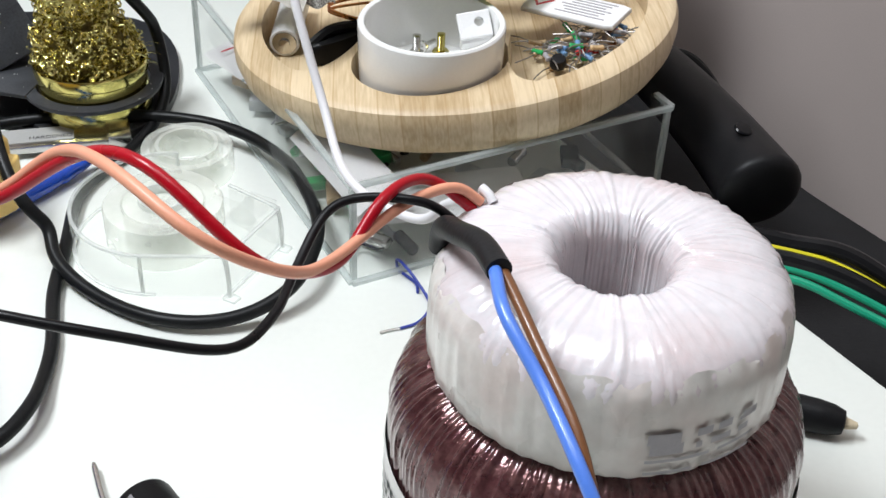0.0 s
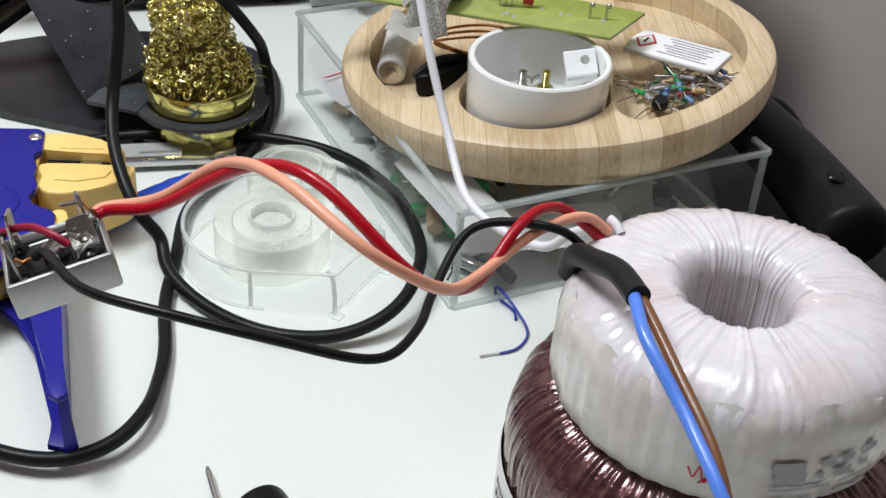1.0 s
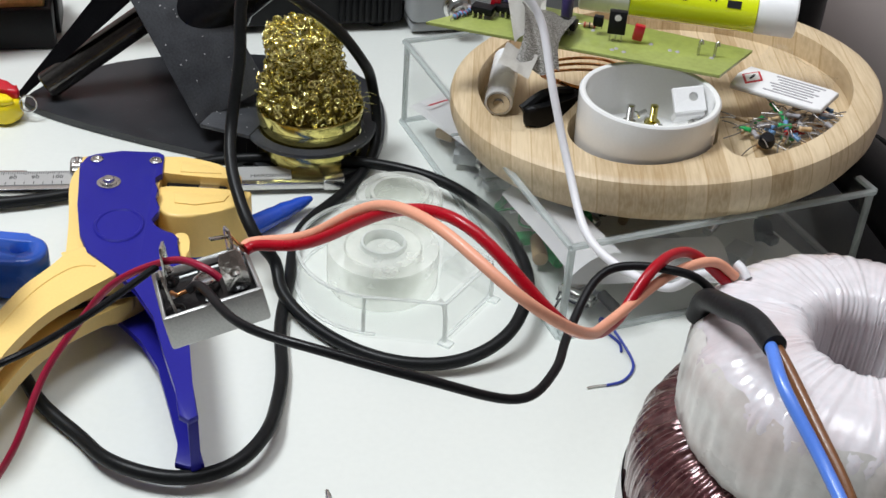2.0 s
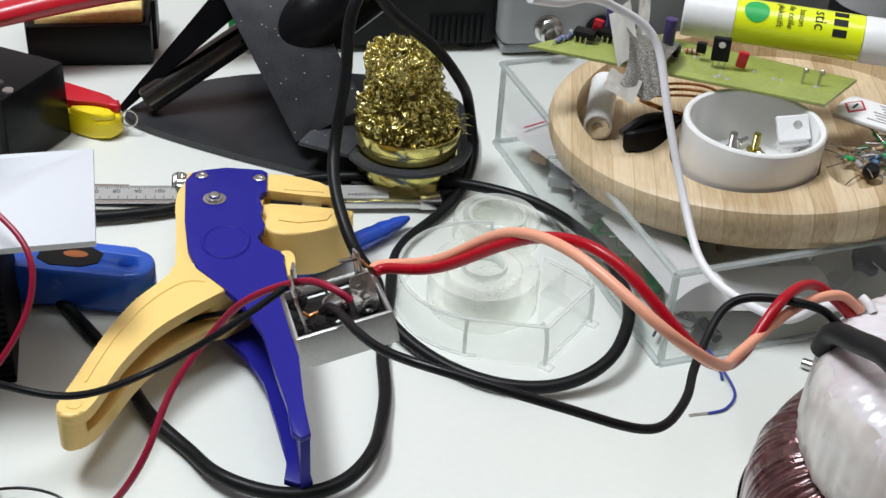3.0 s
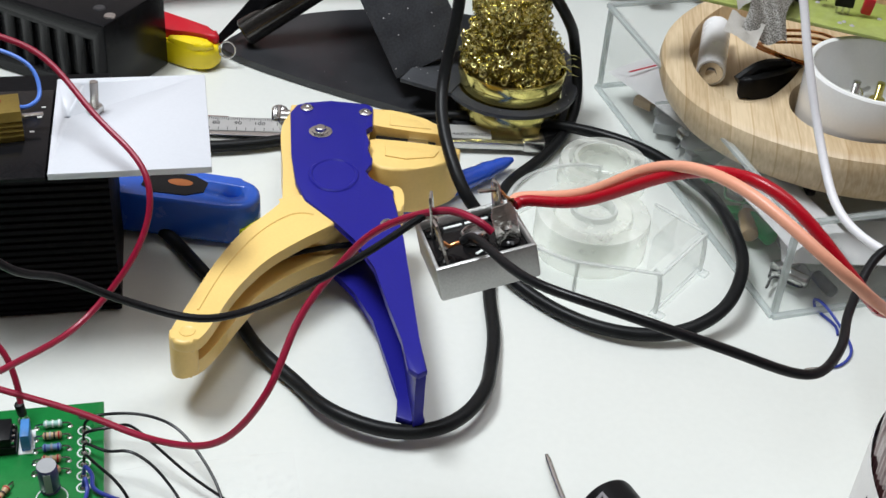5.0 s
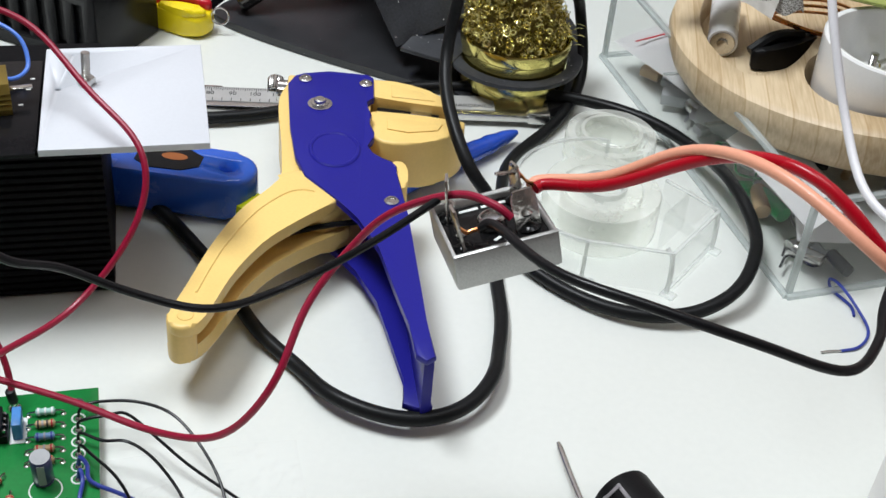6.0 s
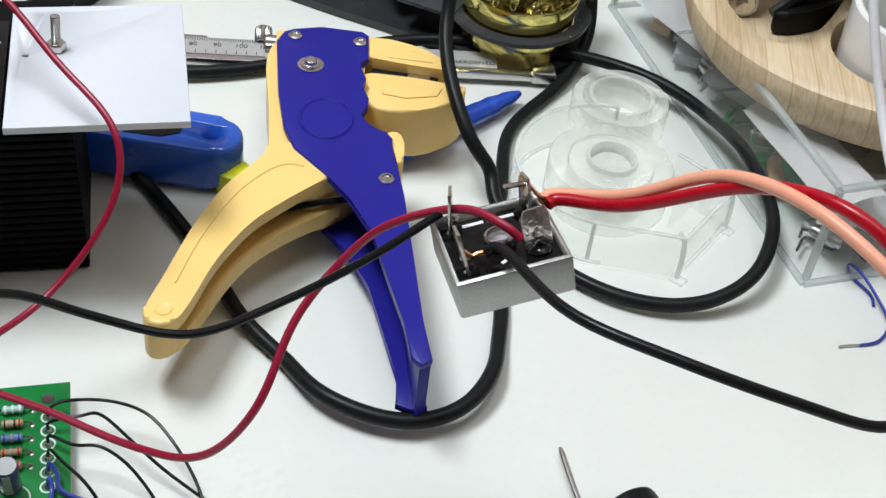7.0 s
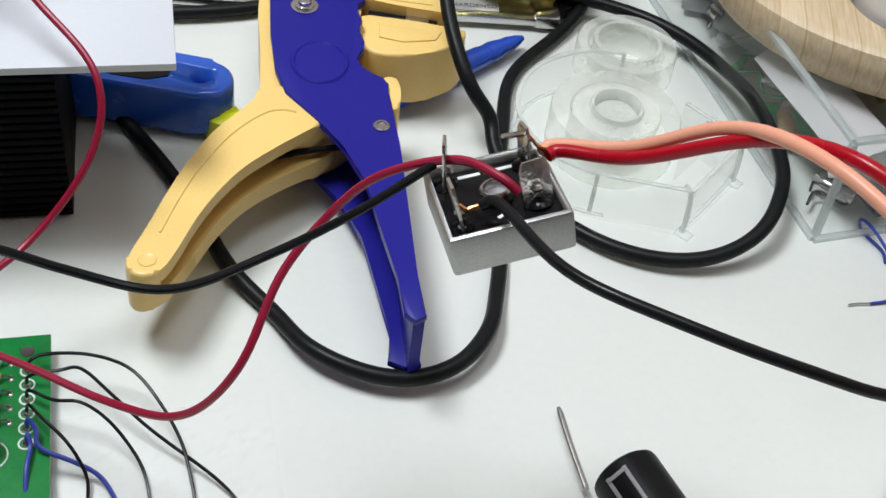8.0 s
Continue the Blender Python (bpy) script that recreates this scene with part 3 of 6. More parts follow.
SLEEVE_PATH = [(0.004, 0.281, 0.107), (0.005, 0.277, 0.116), (0.009, 0.266, 0.122), (0.014, 0.255, 0.127), (0.018, 0.242, 0.129)]
BLACKTHIN_PATH = [(-0.1492, 0.2632, 0.1163), (-0.164, 0.252, 0.107), (-0.182, 0.242, 0.097), (-0.198, 0.224, 0.099), (-0.217, 0.218, 0.105), (-0.230, 0.210, 0.116), (-0.237, 0.200, 0.124), (-0.245, 0.196, 0.133)]
CRIMSON_A_PATH = [(-0.1291, 0.2557, 0.1199), (-0.1342, 0.2570, 0.1221), (-0.145, 0.263, 0.119), (-0.162, 0.263, 0.109), (-0.173, 0.260, 0.095), (-0.181, 0.249, 0.083), (-0.185, 0.231, 0.069), (-0.199, 0.228, 0.049), (-0.223, 0.237, 0.035), (-0.251, 0.244, 0.033), (-0.280, 0.248, 0.032)]
CRIMSON_B_PATH = [(-0.351, 0.338, 0.129), (-0.328, 0.336, 0.112), (-0.302, 0.340, 0.102), (-0.277, 0.327, 0.089), (-0.253, 0.312, 0.079), (-0.251, 0.298, 0.060), (-0.265, 0.277, 0.039), (-0.276, 0.244, 0.044)]
MAIN_PATH = [(-0.345, 0.425, 0.004), (-0.315, 0.405, 0.004), (-0.279, 0.380, 0.004), (-0.255, 0.360, 0.003), (-0.235, 0.340, 0.003), (-0.219, 0.319, 0.005), (-0.198, 0.306, 0.003), (-0.184, 0.292, 0.007), (-0.158, 0.288, 0.006), (-0.139, 0.298, 0.007), (-0.132, 0.316, 0.008), (-0.133, 0.333, 0.004), (-0.135, 0.355, 0.003), (-0.143, 0.383, 0.003), (-0.145, 0.417, 0.003), (-0.150, 0.454, 0.003), (-0.133, 0.488, 0.003), (-0.124, 0.524, 0.010), (-0.131, 0.542, 0.035), (-0.133, 0.530, 0.050)]
MAIN_PATH += [(-0.145, 0.515, 0.076), (-0.164, 0.495, 0.099), (-0.171, 0.482, 0.119), (-0.176, 0.470, 0.108), (-0.177, 0.468, 0.093), (-0.177, 0.466, 0.078), (-0.180, 0.460, 0.053), (-0.176, 0.439, 0.040), (-0.160, 0.412, 0.025), (-0.150, 0.413, 0.013), (-0.146, 0.399, 0.007), (-0.125, 0.381, 0.003), (-0.097, 0.367, 0.004), (-0.069, 0.369, 0.005), (-0.050, 0.383, 0.010), (-0.044, 0.402, 0.014), (-0.044, 0.423, 0.014), (-0.055, 0.448, 0.018), (-0.066, 0.474, 0.011), (-0.088, 0.496, 0.010), (-0.120, 0.507, 0.009), (-0.158, 0.505, 0.009), (-0.196, 0.501, 0.006), (-0.228, 0.482, 0.005), (-0.258, 0.458, 0.004), (-0.300, 0.440, 0.004), (-0.345, 0.430, 0.004)]
build_transformers()


# ---------------------------------------------------------------- bridge rectifier
def build_rectifier():
    m = axes((-0.1411, 0.2402, 0.1158), (0.8828, 0.426, 0.1979), (-0.405, 0.9037, -0.1388))
    kb = thing("bridge_rectifier", "square aluminium bridge rectifier with four solder tabs, hanging on wires", "rectifier", m)
    s, h, w = 0.0279, 0.0103, 0.0012
    body = part("case", box_bm(s, s, h, 0.0009, (s / 2, s / 2, -h / 2)), ALU, kb, "grey aluminium case")
    cut(body, [box_bm(s - 2 * w, s - 2 * w, 0.008, 0, (s / 2, s / 2, 0.004 - 0.0032))])
    body.parent = kb
    part("resin_fill", box_bm(s - 2 * w - 0.0001, s - 2 * w - 0.0001, 0.001, 0, (s / 2, s / 2, -0.0031)), POTTING, kb, "glossy black resin fill")
    ring = lathe_bm([(0.0025, -0.006), (0.0025, 0.0004), (0.0028, 0.0009), (0.0033, 0.0008), (0.0037, 0.0003), (0.0037, -0.002)], 28)
    part("mounting_hole", ring, STEEL, kb, "bright mounting eyelet", pose(s * 0.5, s * 0.5, 0))
    part("hole_bore", lathe_bm([(0.0, -0.0014), (0.0026, -0.0014)], 20), FADED_INK, kb, "", pose(s * 0.5, s * 0.5, 0))
    for name, x, y, wd, ht, rz, lean in (("tab", 0.0042, 0.0232, 0.0062, 0.0125, 74, 6), ("tab", 0.0040, 0.0070, 0.0062, 0.0125, 92, -4), ("tab", 0.0222, 0.0085, 0.0070, 0.0110, 8, -10), ("tab", 0.0230, 0.0236, 0.0056, 0.0110, 100, 5)):
        ol = [(-wd / 2, 0), (wd / 2, 0), (wd / 2, ht * 0.8), (wd / 2 - 0.001, ht), (-wd / 2 + 0.001, ht), (-wd / 2, ht * 0.8)]
        tab = part(name, moved(prism_bm(ol, -0.0004, 0.0004, 0.00012), pose(0, 0, 0, 90)), TINNED, kb, "tinned solder tab", pose(x, y, -0.0026, lean, 0, rz))
        part("solder_blob", moved(lathe_bm([(0, -0.0008), (0.0012, -0.0006), (0.0015, 0), (0.0009, 0.0008), (0, 0.001)], 12), pose(0, -0.0006, 0.0045)), STEEL, tab, "shiny solder blob")
        part("solder_foot", moved(lathe_bm([(0.0030, 0), (0.0022, 0.0009), (0.001, 0.0014), (0, 0.0015)], 12), pose(0, 0, 0.0002)), POTTING, tab)
    part("tab_bridge", box_bm(0.0062, 0.0016, 0.0008, 0.0002), TINNED, kb, "bent tab end", pose(0.0214, 0.0244, 0.0058, 0, 18, 20))
    for x, y, l in ((0.0100, 0.0243, 0.0052), (0.0170, 0.0243, 0.0070)):
        part("print_bar", box_bm(l, 0.0011, 0.0002), SILK, kb, "white printed mark", pose(x, y, -0.0025))
    part("print_bar", box_bm(0.0022, 0.0009, 0.0002), SILK, kb, "white printed mark", pose(0.0135, 0.0075, -0.0025, 0, 0, 30))
    # bare copper ends of the leads
    part("copper_strands", tube_bm([(0.0042, 0.0072, 0.0034), (0.0056, 0.0062, 0.0024), (0.0072, 0.0062, 0.0026), (0.0092, 0.0056, 0.0030)], 0.0006, 8, 5), COPPER, kb, "bare copper strands")
    for j in range(4):
        part("copper_strands", tube_bm([(0.0234, 0.0236 + 0.0004 * j, 0.0050), (0.0246, 0.0228 - 0.0003 * j, 0.0052 + 0.0003 * j), (0.0258, 0.0206 - 0.0003 * j, 0.0044), (0.0272, 0.0180, 0.0036 + 0.0003 * j)], 0.0004, 6, 5), COPPER, kb, "bare copper strands")
    return kb


build_rectifier()


# ---------------------------------------------------------------- loose wires
def wire(name, label, ctrl, r, mat, category="wire", seg=10, passes=3):
    ob = part(name, tube_bm(ctrl, r, seg, 8, smooth_passes=passes), mat)
    return tagged(ob, label, category)


def build_wires():
    wire("thin_black_wire", "thin black wire soldered to the rectifier and sagging in the air", BLACKTHIN_PATH, 0.0011, BLACK_WIRE)
    wire("thin_crimson_wire", "thin crimson wire from the rectifier sagging over the green board", CRIMSON_A_PATH, 0.0011, CRIMSON)
    wire("thin_crimson_wire", "thin crimson wire looping from white board to green board", CRIMSON_B_PATH, 0.0011, CRIMSON)
    wire("soldering_iron_cable", "black rubber soldering iron cable coiled loosely on the desk", MAIN_PATH, 0.0027, CABLE, "cable", 12, 16)
    wire("navy_wire_scrap", "short scrap of thin navy wire with stripped ends on the desk", [(-0.009, 0.372, 0.0006), (-0.002, 0.376, 0.0008), (0.002, 0.386, 0.001), (-0.003, 0.396, 0.004), (-0.009, 0.405, 0.006), (-0.012, 0.412, 0.003), (-0.011, 0.408, 0.001), (-0.004, 0.400, 0.0008), (-0.003, 0.394, 0.0008)], 0.0006, NAVY_WIRE)
    wire("bare_wire_end", "stripped silvery wire end on the desk", [(-0.0165, 0.3690, 0.0006), (-0.0135, 0.3705, 0.0006), (-0.009, 0.372, 0.0006)], 0.00045, STEEL)


build_wires()


# ---------------------------------------------------------------- wire stripper
def build_stripper():
    t = thing("wire_stripper", "wire stripper with dark blue body and yellow handle on desk", "wire stripper", pose(-0.225, 0.425, 0))
    head = [(-17, 12), (-16, 19), (-13, 22), (-3, 27), (13, 29), (16, 27), (20, 11), (17, 8), (19, 4), (22, -1), (22, -8), (26, -13), (27, -18), (25, -24), (29, -28), (33, -31), (37, -31), (40, -34), (40, -38), (43, -43), (51, -64), (60, -91), (69, -118), (75.5, -134), (73, -137), (69, -135), (64, -122), (55, -105), (45, -85), (34, -70), (23, -61), (8, -50), (1, -39), (-7, -19)]
    plate = mm(head)
    part("body_plate", prism_bm(plate, 0.0325, 0.0352, 0.0006), BLUE_PLASTIC, t, "dark blue painted top plate")
    lower = mm([(75.5, -131.5) if q == (75.5, -134) else (71, -134) if q == (73, -137) else (65.5, -133) if q == (69, -135) else q for q in head])
    part("body_plate", prism_bm(lower, 0.0075, 0.0105, 0.0005), BLUE_PLASTIC, t, "dark blue painted lower plate")
    spine = mm([(39, -34), (43, -43), (51, -64), (60, -91), (69, -118), (75, -133), (72, -135), (66, -118), (57, -91), (48, -64), (40, -44), (36, -34)])
    part("handle_web", prism_bm(spine, 0.0080, 0.0330, 0.0005), BLUE_PLASTIC, t, "dark blue channel side of the handle")
    inside = [(-15, 23), (16, 25), (20, 5), (22, -20), (34, -40), (30, -52), (24, -60), (19, -66), (6, -64), (-1, -58), (-1, -50), (-4, -40), (-9, -24), (-18, 0), (-19, 14)]
    part("yellow_frame", prism_bm(rounded(mm(inside), 2), 0.0106, 0.0322, 0.0010, 2), YELLOW_PLASTIC, t, "warm yellow moulded frame")
    outer = [(-2, -50), (0, -52), (-3.1, -62.6), (-8.3, -75), (-11, -91.7), (-12, -107), (-12.2, -123), (-13, -135.5), (-12.2, -140), (-9.5, -142.8), (-5, -142.6), (-1.6, -139)]
    inner = [(-0.4, -129.6), (0.1, -116.4), (2.0, -104), (6, -89.7), (13, -77.2), (19, -67.8), (25, -59), (22, -46), (8, -44)]
    part("yellow_handle", prism_bm(rounded(mm(outer + inner), 2), 0.0296, 0.0344, 0.0012, 3), YELLOW_PLASTIC, t, "upper shell of the warm yellow handle")
    under = [(-1, -56), (-5, -66), (-10, -80), (-12.5, -95), (-14, -110), (-14.5, -126), (-15, -136), (-12, -139.5), (-7.0, -139.5), (-2.6, -133), (-0.2, -119), (1.6, -104), (6, -89.5), (14.5, -76), (24, -65), (30, -55), (12, -46)]
    part("lower_shell", prism_bm(rounded(mm(under), 2), 0.0150, 0.0212, 0.0012, 3), YELLOW_PLASTIC, t, "lower shell of the warm yellow handle")
    spine = [(-1, -56), (-5, -66), (-10, -80), (-12.3, -95), (-13.3, -110), (-13.5, -126), (-14, -137), (-10, -140), (-7.5, -135), (-8, -126), (-8, -110), (-6, -95), (-2, -82), (5, -70), (12, -62), (10, -52)]
    # brown colour stands in for the shadowed yellow inside the slot
    part("handle_web", prism_bm(rounded(mm(spine), 2), 0.0205, 0.0300, 0.0004), SLOT_SHADE_AND_PRINT, t, "yellow web between the shells, painted brown for shade")
    tip = [(-13.6, -134), (-13.4, -139), (-10.5, -142), (-6.5, -141.5), (-3.4, -136.5), (-5.5, -133)]
    part("handle_tip", prism_bm(rounded(mm(tip), 2), 0.0165, 0.0338, 0.0010, 3), YELLOW_PLASTIC, t, "rounded yellow end of the handle")
    rib = [Vector((x / 1000, y / 1000, 0.0344)) for x, y in ((14, -58), (9, -58.5), (3.7, -63), (-2.6, -76.3), (-6.4, -94.2), (-7.6, -108.6), (-7.8, -124.8))]
    part("grip_rib", tube_bm(rib, 0.0005, 6, 6), YELLOW_PLASTIC, t, "fine raised line along the handle")
    part("nail_dimple", lathe_bm([(0, 0.0), (0.0022, 0.0), (0.0026, 0.0002), (0.0029, -0.0002)], 24), YELLOW_PLASTIC, t, "", pose(-0.0072, -0.1365, 0.0345))
    part("upper_jaw", prism_bm(rounded(mm([(12, 29), (28, 30), (44, 26), (52, 21), (53, 17), (46, 16), (34, 15), (20, 15), (13, 16)]), 1), 0.012, 0.0335, 0.0012, 3), YELLOW_PLASTIC, t, "yellow upper jaw")
    part("jaw_panel", prism_bm(mm([(24, 26), (38, 24), (44, 19), (26, 17)]), 0.0334, 0.0340, 0.0003), YELLOW_PLASTIC, t, "raised jaw panel")
    part("lower_jaw", prism_bm(rounded(mm([(17, 10), (37, 11), (58, 14), (59, 9), (56, 1), (47, -7), (36, -12), (27, -12), (22, -6), (20, 0)]), 1), 0.0085, 0.0305, 0.0012, 3), YELLOW_PLASTIC, t, "yellow lower jaw")
    part("jaw_panel", prism_bm(mm([(27, 5), (40, 6), (50, 7), (49, 2), (38, -3), (29, -3)]), 0.0304, 0.0311, 0.0003), YELLOW_PLASTIC, t, "raised jaw panel")
    part("blade", box_bm(0.026, 0.003, 0.012, 0.0004), BLACK_PLASTIC, t, "dark stripping blade", pose(0.034, 0.0135, 0.0235, 0, 0, 4))
    part("blade_clip", box_bm(0.009, 0.0036, 0.002, 0.0004), STEEL, t, "steel blade clip", pose(0.0395, 0.0138, 0.0290, 0, 0, 4))
    part("trigger", prism_bm(rounded(mm([(36, -27), (42, -26), (45, -36), (46, -44), (41, -44), (37, -34)]), 2), 0.014, 0.0328, 0.001), YELLOW_PLASTIC, t, "small yellow trigger lobe")
    for x, y in ((-11, 17), (14, 21), (43, -57)):
        rv = part("rivet", lathe_bm([(0.0028, 0), (0.0028, 0.0006), (0.0022, 0.0011), (0.0017, 0.0011), (0.0014, 0.0006), (0, 0.0006)], 20), STEEL, t, "steel rivet", pose(x / 1000, y / 1000, 0.0351))
    piv = part("pivot_bolt", lathe_bm([(0.0050, 0), (0.0050, 0.0004), (0.0036, 0.0005), (0.0036, 0.0012), (0.0025, 0.0013), (0.0023, 0.0024), (0.0018, 0.0028), (0, 0.0029)], 28), STEEL, t, "steel pivot bolt with spring clip", pose(0, 0, 0.0352))
    part("thumb_oval", moved(lathe_bm([(0, 0.0001), (0.0085, 0.0001), (0.0089, 0.0005), (0.0096, 0.0005), (0.0101, 0.0)], 48), Matrix.Diagonal((1, 1.22, 1, 1))), BLUE_PLASTIC, t, "raised oval", pose(0.0142, -0.0300, 0.03535, 0, 0, 16))
    part("thumb_screw", moved(lathe_bm([(0, 0), (0.0038, 0), (0.0044, 0.0006), (0.0044, 0.0068), (0.0038, 0.0076), (0, 0.0076)], 36, lambda s, k: ((0.00022 if s % 2 else 0), 0)), pose(0, 0, 0, 0, -90, 0)), STEEL, t, "knurled adjusting screw", pose(-0.0175, 0.023, 0.0245, 0, 0, 12))
    part("screw_bracket", box_bm(0.006, 0.011, 0.014, 0.001), YELLOW_PLASTIC, t, "", pose(-0.0165, 0.020, 0.0245, 0, 0, 12))
    part("spring_wire", tube_bm([(0.002, -0.078, 0.0245), (0.018, -0.066, 0.0245), (0.036, -0.056, 0.0245)], 0.0011, 8, 5), BLACK_PLASTIC, t, "black spring rod")


build_stripper()


# ---------------------------------------------------------------- box, tray and what they hold
BOX = axes((-0.029, 0.397, 0), (0.883, 0.469, 0), (-0.469, 0.883, 0))
BX, BY, BZ, BT = 0.146, 0.190, 0.0485, 0.0024


def build_box():
    b = thing("acrylic_box", "open clear acrylic parts box holding papers and components, on desk", "storage box", BOX)
    part("base", box_bm(BX, BY, BT, 0.0004, (BX / 2, BY / 2, BT / 2 + 0.0005)), CLEAR, b, "clear bottom pane")
    tall, low = BZ - BT - 0.001, 0.030
    panes = (("side", BX, BT, BX / 2, BT / 2, tall), ("side", BT, BY - 2 * BT - 0.0004, BT / 2, BY / 2, tall),
             ("side", BX, BT, BX / 2, BY - BT / 2, tall),
             ("side", BT, 0.010, BX - BT / 2, 0.0076, tall), ("side", BT, BY - 0.018, BX - BT / 2, BY / 2 + 0.0050, low))
    for nm, sx, sy, cx, cy, hz in panes:
        part(nm, box_bm(sx, sy, hz, 0.0004, (cx, cy, BT + 0.0006 + hz / 2)), CLEAR, b, "clear side pane")
    for f in (0.33, 0.476, 0.70):
        part("divider", box_bm(BX - 0.008, 0.0016, 0.0200, 0.0003, (BX / 2, BY * f, 0.0132)), CLEAR, b, "clear divider")
        part("divider_edge", box_bm(BX - 0.008, 0.0017, 0.0008, 0.0002, (BX / 2, BY * f, 0.0236)), CLEAR_EDGE, b, "grey-green cut edge")
    part("edge_strip", box_bm(BX, 0.0027, 0.0020, 0.0004, (BX / 2, 0.0, BZ - 0.0014)), CLEAR_EDGE, b, "grey-green cut edge")
    part("edge_strip", box_bm(0.0027, BY, 0.0020, 0.0004, (0.0, BY / 2, BZ - 0.0013)), CLEAR_EDGE, b, "grey-green cut edge")
    part("edge_strip", box_bm(BX, 0.0027, 0.0020, 0.0004, (BX / 2, BY, BZ - 0.0014)), CLEAR_EDGE, b, "grey-green cut edge")
    part("edge_strip", box_bm(0.0027, 0.012, 0.0020, 0.0004, (BX, 0.006, BZ - 0.0013)), CLEAR_EDGE, b, "grey-green cut edge")
    for y in (0.0, BY):
        part("edge_strip", box_bm(BX, 0.0027, 0.0020, 0.0004, (BX / 2, y, 0.0016)), CLEAR_EDGE, b, "grey-green cut edge")
    for x in (0.0, BX):
        part("edge_strip", box_bm(0.0027, BY, 0.0020, 0.0004, (x, BY / 2, 0.0017)), CLEAR_EDGE, b, "grey-green cut edge")
    for x, y, hz in ((0.0012, 0.0012, BZ - 0.006), (BX - 0.0012, 0.0012, BZ - 0.006), (0.0012, BY - 0.0012, BZ - 0.006), (BX - 0.0012, BY - 0.0012, 0.030)):
        part("edge_strip", box_bm(0.0025, 0.0025, hz, 0.0004, (x, y, 0.003 + hz / 2)), CLEAR_EDGE, b, "grey-green cut edge")


def build_box_content():
    def sheet(name, label, w, l, m, curl=0.004, mat=PAPER, thick=0.0004, waves=1.0):
        bm = bmesh.new()
        n = 14
        grid = [[bm.verts.new(((i / n - 0.5) * w, (j / n - 0.5) * l, curl * math.sin(waves * math.pi * i / n) + 0.3 * curl * math.sin(5 * j / n + i / n * 2))) for j in range(n + 1)] for i in range(n + 1)]
        for i in range(n):
            for j in range(n):
                bm.faces.new((grid[i][j], grid[i + 1][j], grid[i + 1][j + 1], grid[i][j + 1]))
        bmesh.ops.solidify(bm, geom=bm.faces[:], thickness=thick)
        return tagged(part(name, bm, mat, m=m), label, "paper")

    sheet("folded_paper", "folded white paper packet lying in the clear box", 0.023, 0.066, BOX @ pose(0.0150, 0.0380, 0.0320, 0, -14, 2), 0.003)
    sheet("folded_paper", "white paper sleeve lying in the clear box", 0.030, 0.072, BOX @ pose(0.046, 0.0175, 0.0200, 2, -6, 74), 0.004)
    slip = sheet("printed_slip", "white printed slip with a red line in the clear box", 0.052, 0.074, BOX @ pose(0.0320, 0.148, 0.0200, -4, -4, 9), 0.002)
    part("red_line", box_bm(0.026, 0.0010, 0.0003), RED_PLASTIC, slip, "printed red line", pose(-0.008, 0.026, 0.0030))
    rnd = random.Random(21)
    mats = (BLACK_PLASTIC, CERAMIC_GREEN, STEEL, GREY_PLASTIC, RES_TAN, INK, FADED_INK)
    for k in range(80):
        x, y = rnd.uniform(0.012, (BX if k % 2 else BX * 0.4) - 0.012), rnd.uniform(0.012, BY - 0.015)
        s = rnd.uniform(0.006, 0.014)
        kind = rnd.random()
        m = BOX @ pose(x, y, 0.0035, 0, 0, rnd.uniform(0, 180))
        if kind < 0.45:
            bm = box_bm(s, s * rnd.uniform(0.4, 0.9), s * 0.45, 0.0006, (0, 0, s * 0.225))
        elif kind < 0.8:
            bm = moved(cyl_bm(s * 0.28, s * 1.3, 14, 0.0005), pose(0, 0, s * 0.28, 90))
        else:
            bm = tube_bm([(-s, 0, 0.001), (-s * 0.3, s * 0.5, 0.002), (s * 0.4, -s * 0.3, 0.0015), (s, s * 0.3, 0.001)], 0.0006, 6, 5)
        ob = part("spare_component", bm, mats[rnd.randrange(len(mats))], m=m)
        tagged(ob, "small loose electronic component in the clear box", "component", "spare components in the box")
    for k, (x, y) in enumerate(((0.020, 0.120), (0.040, 0.150), (0.022, 0.170), (0.055, 0.100))):
        ob = part("spare_capacitor", moved(cyl_bm(0.0065, 0.024, 20, 0.0008), pose(0, 0, 0.0066, 90, 0, 0)), (GREY_PLASTIC, BLACK_PLASTIC, LABEL, BLACK_PLASTIC)[k], m=BOX @ pose(x, y, 0.0033, 0, 0, 30 + 40 * k))
        tagged(ob, "cylindrical capacitor lying in the clear box", "capacitor", "spare capacitors in the box")


build_box()
build_box_content()

# the thick tray has slipped into the open box on one side and leans
TRAY = (0.0105, 0.5225, 0.0363)
LEAN = (0.1115, -0.0266)
HOLLOW = 0.0135
CUP = (-0.0013, 0.4708)


def tray_z(x, y, h=HOLLOW):
    return TRAY[2] + LEAN[0] * (x - TRAY[0]) + LEAN[1] * (y - TRAY[1]) + h



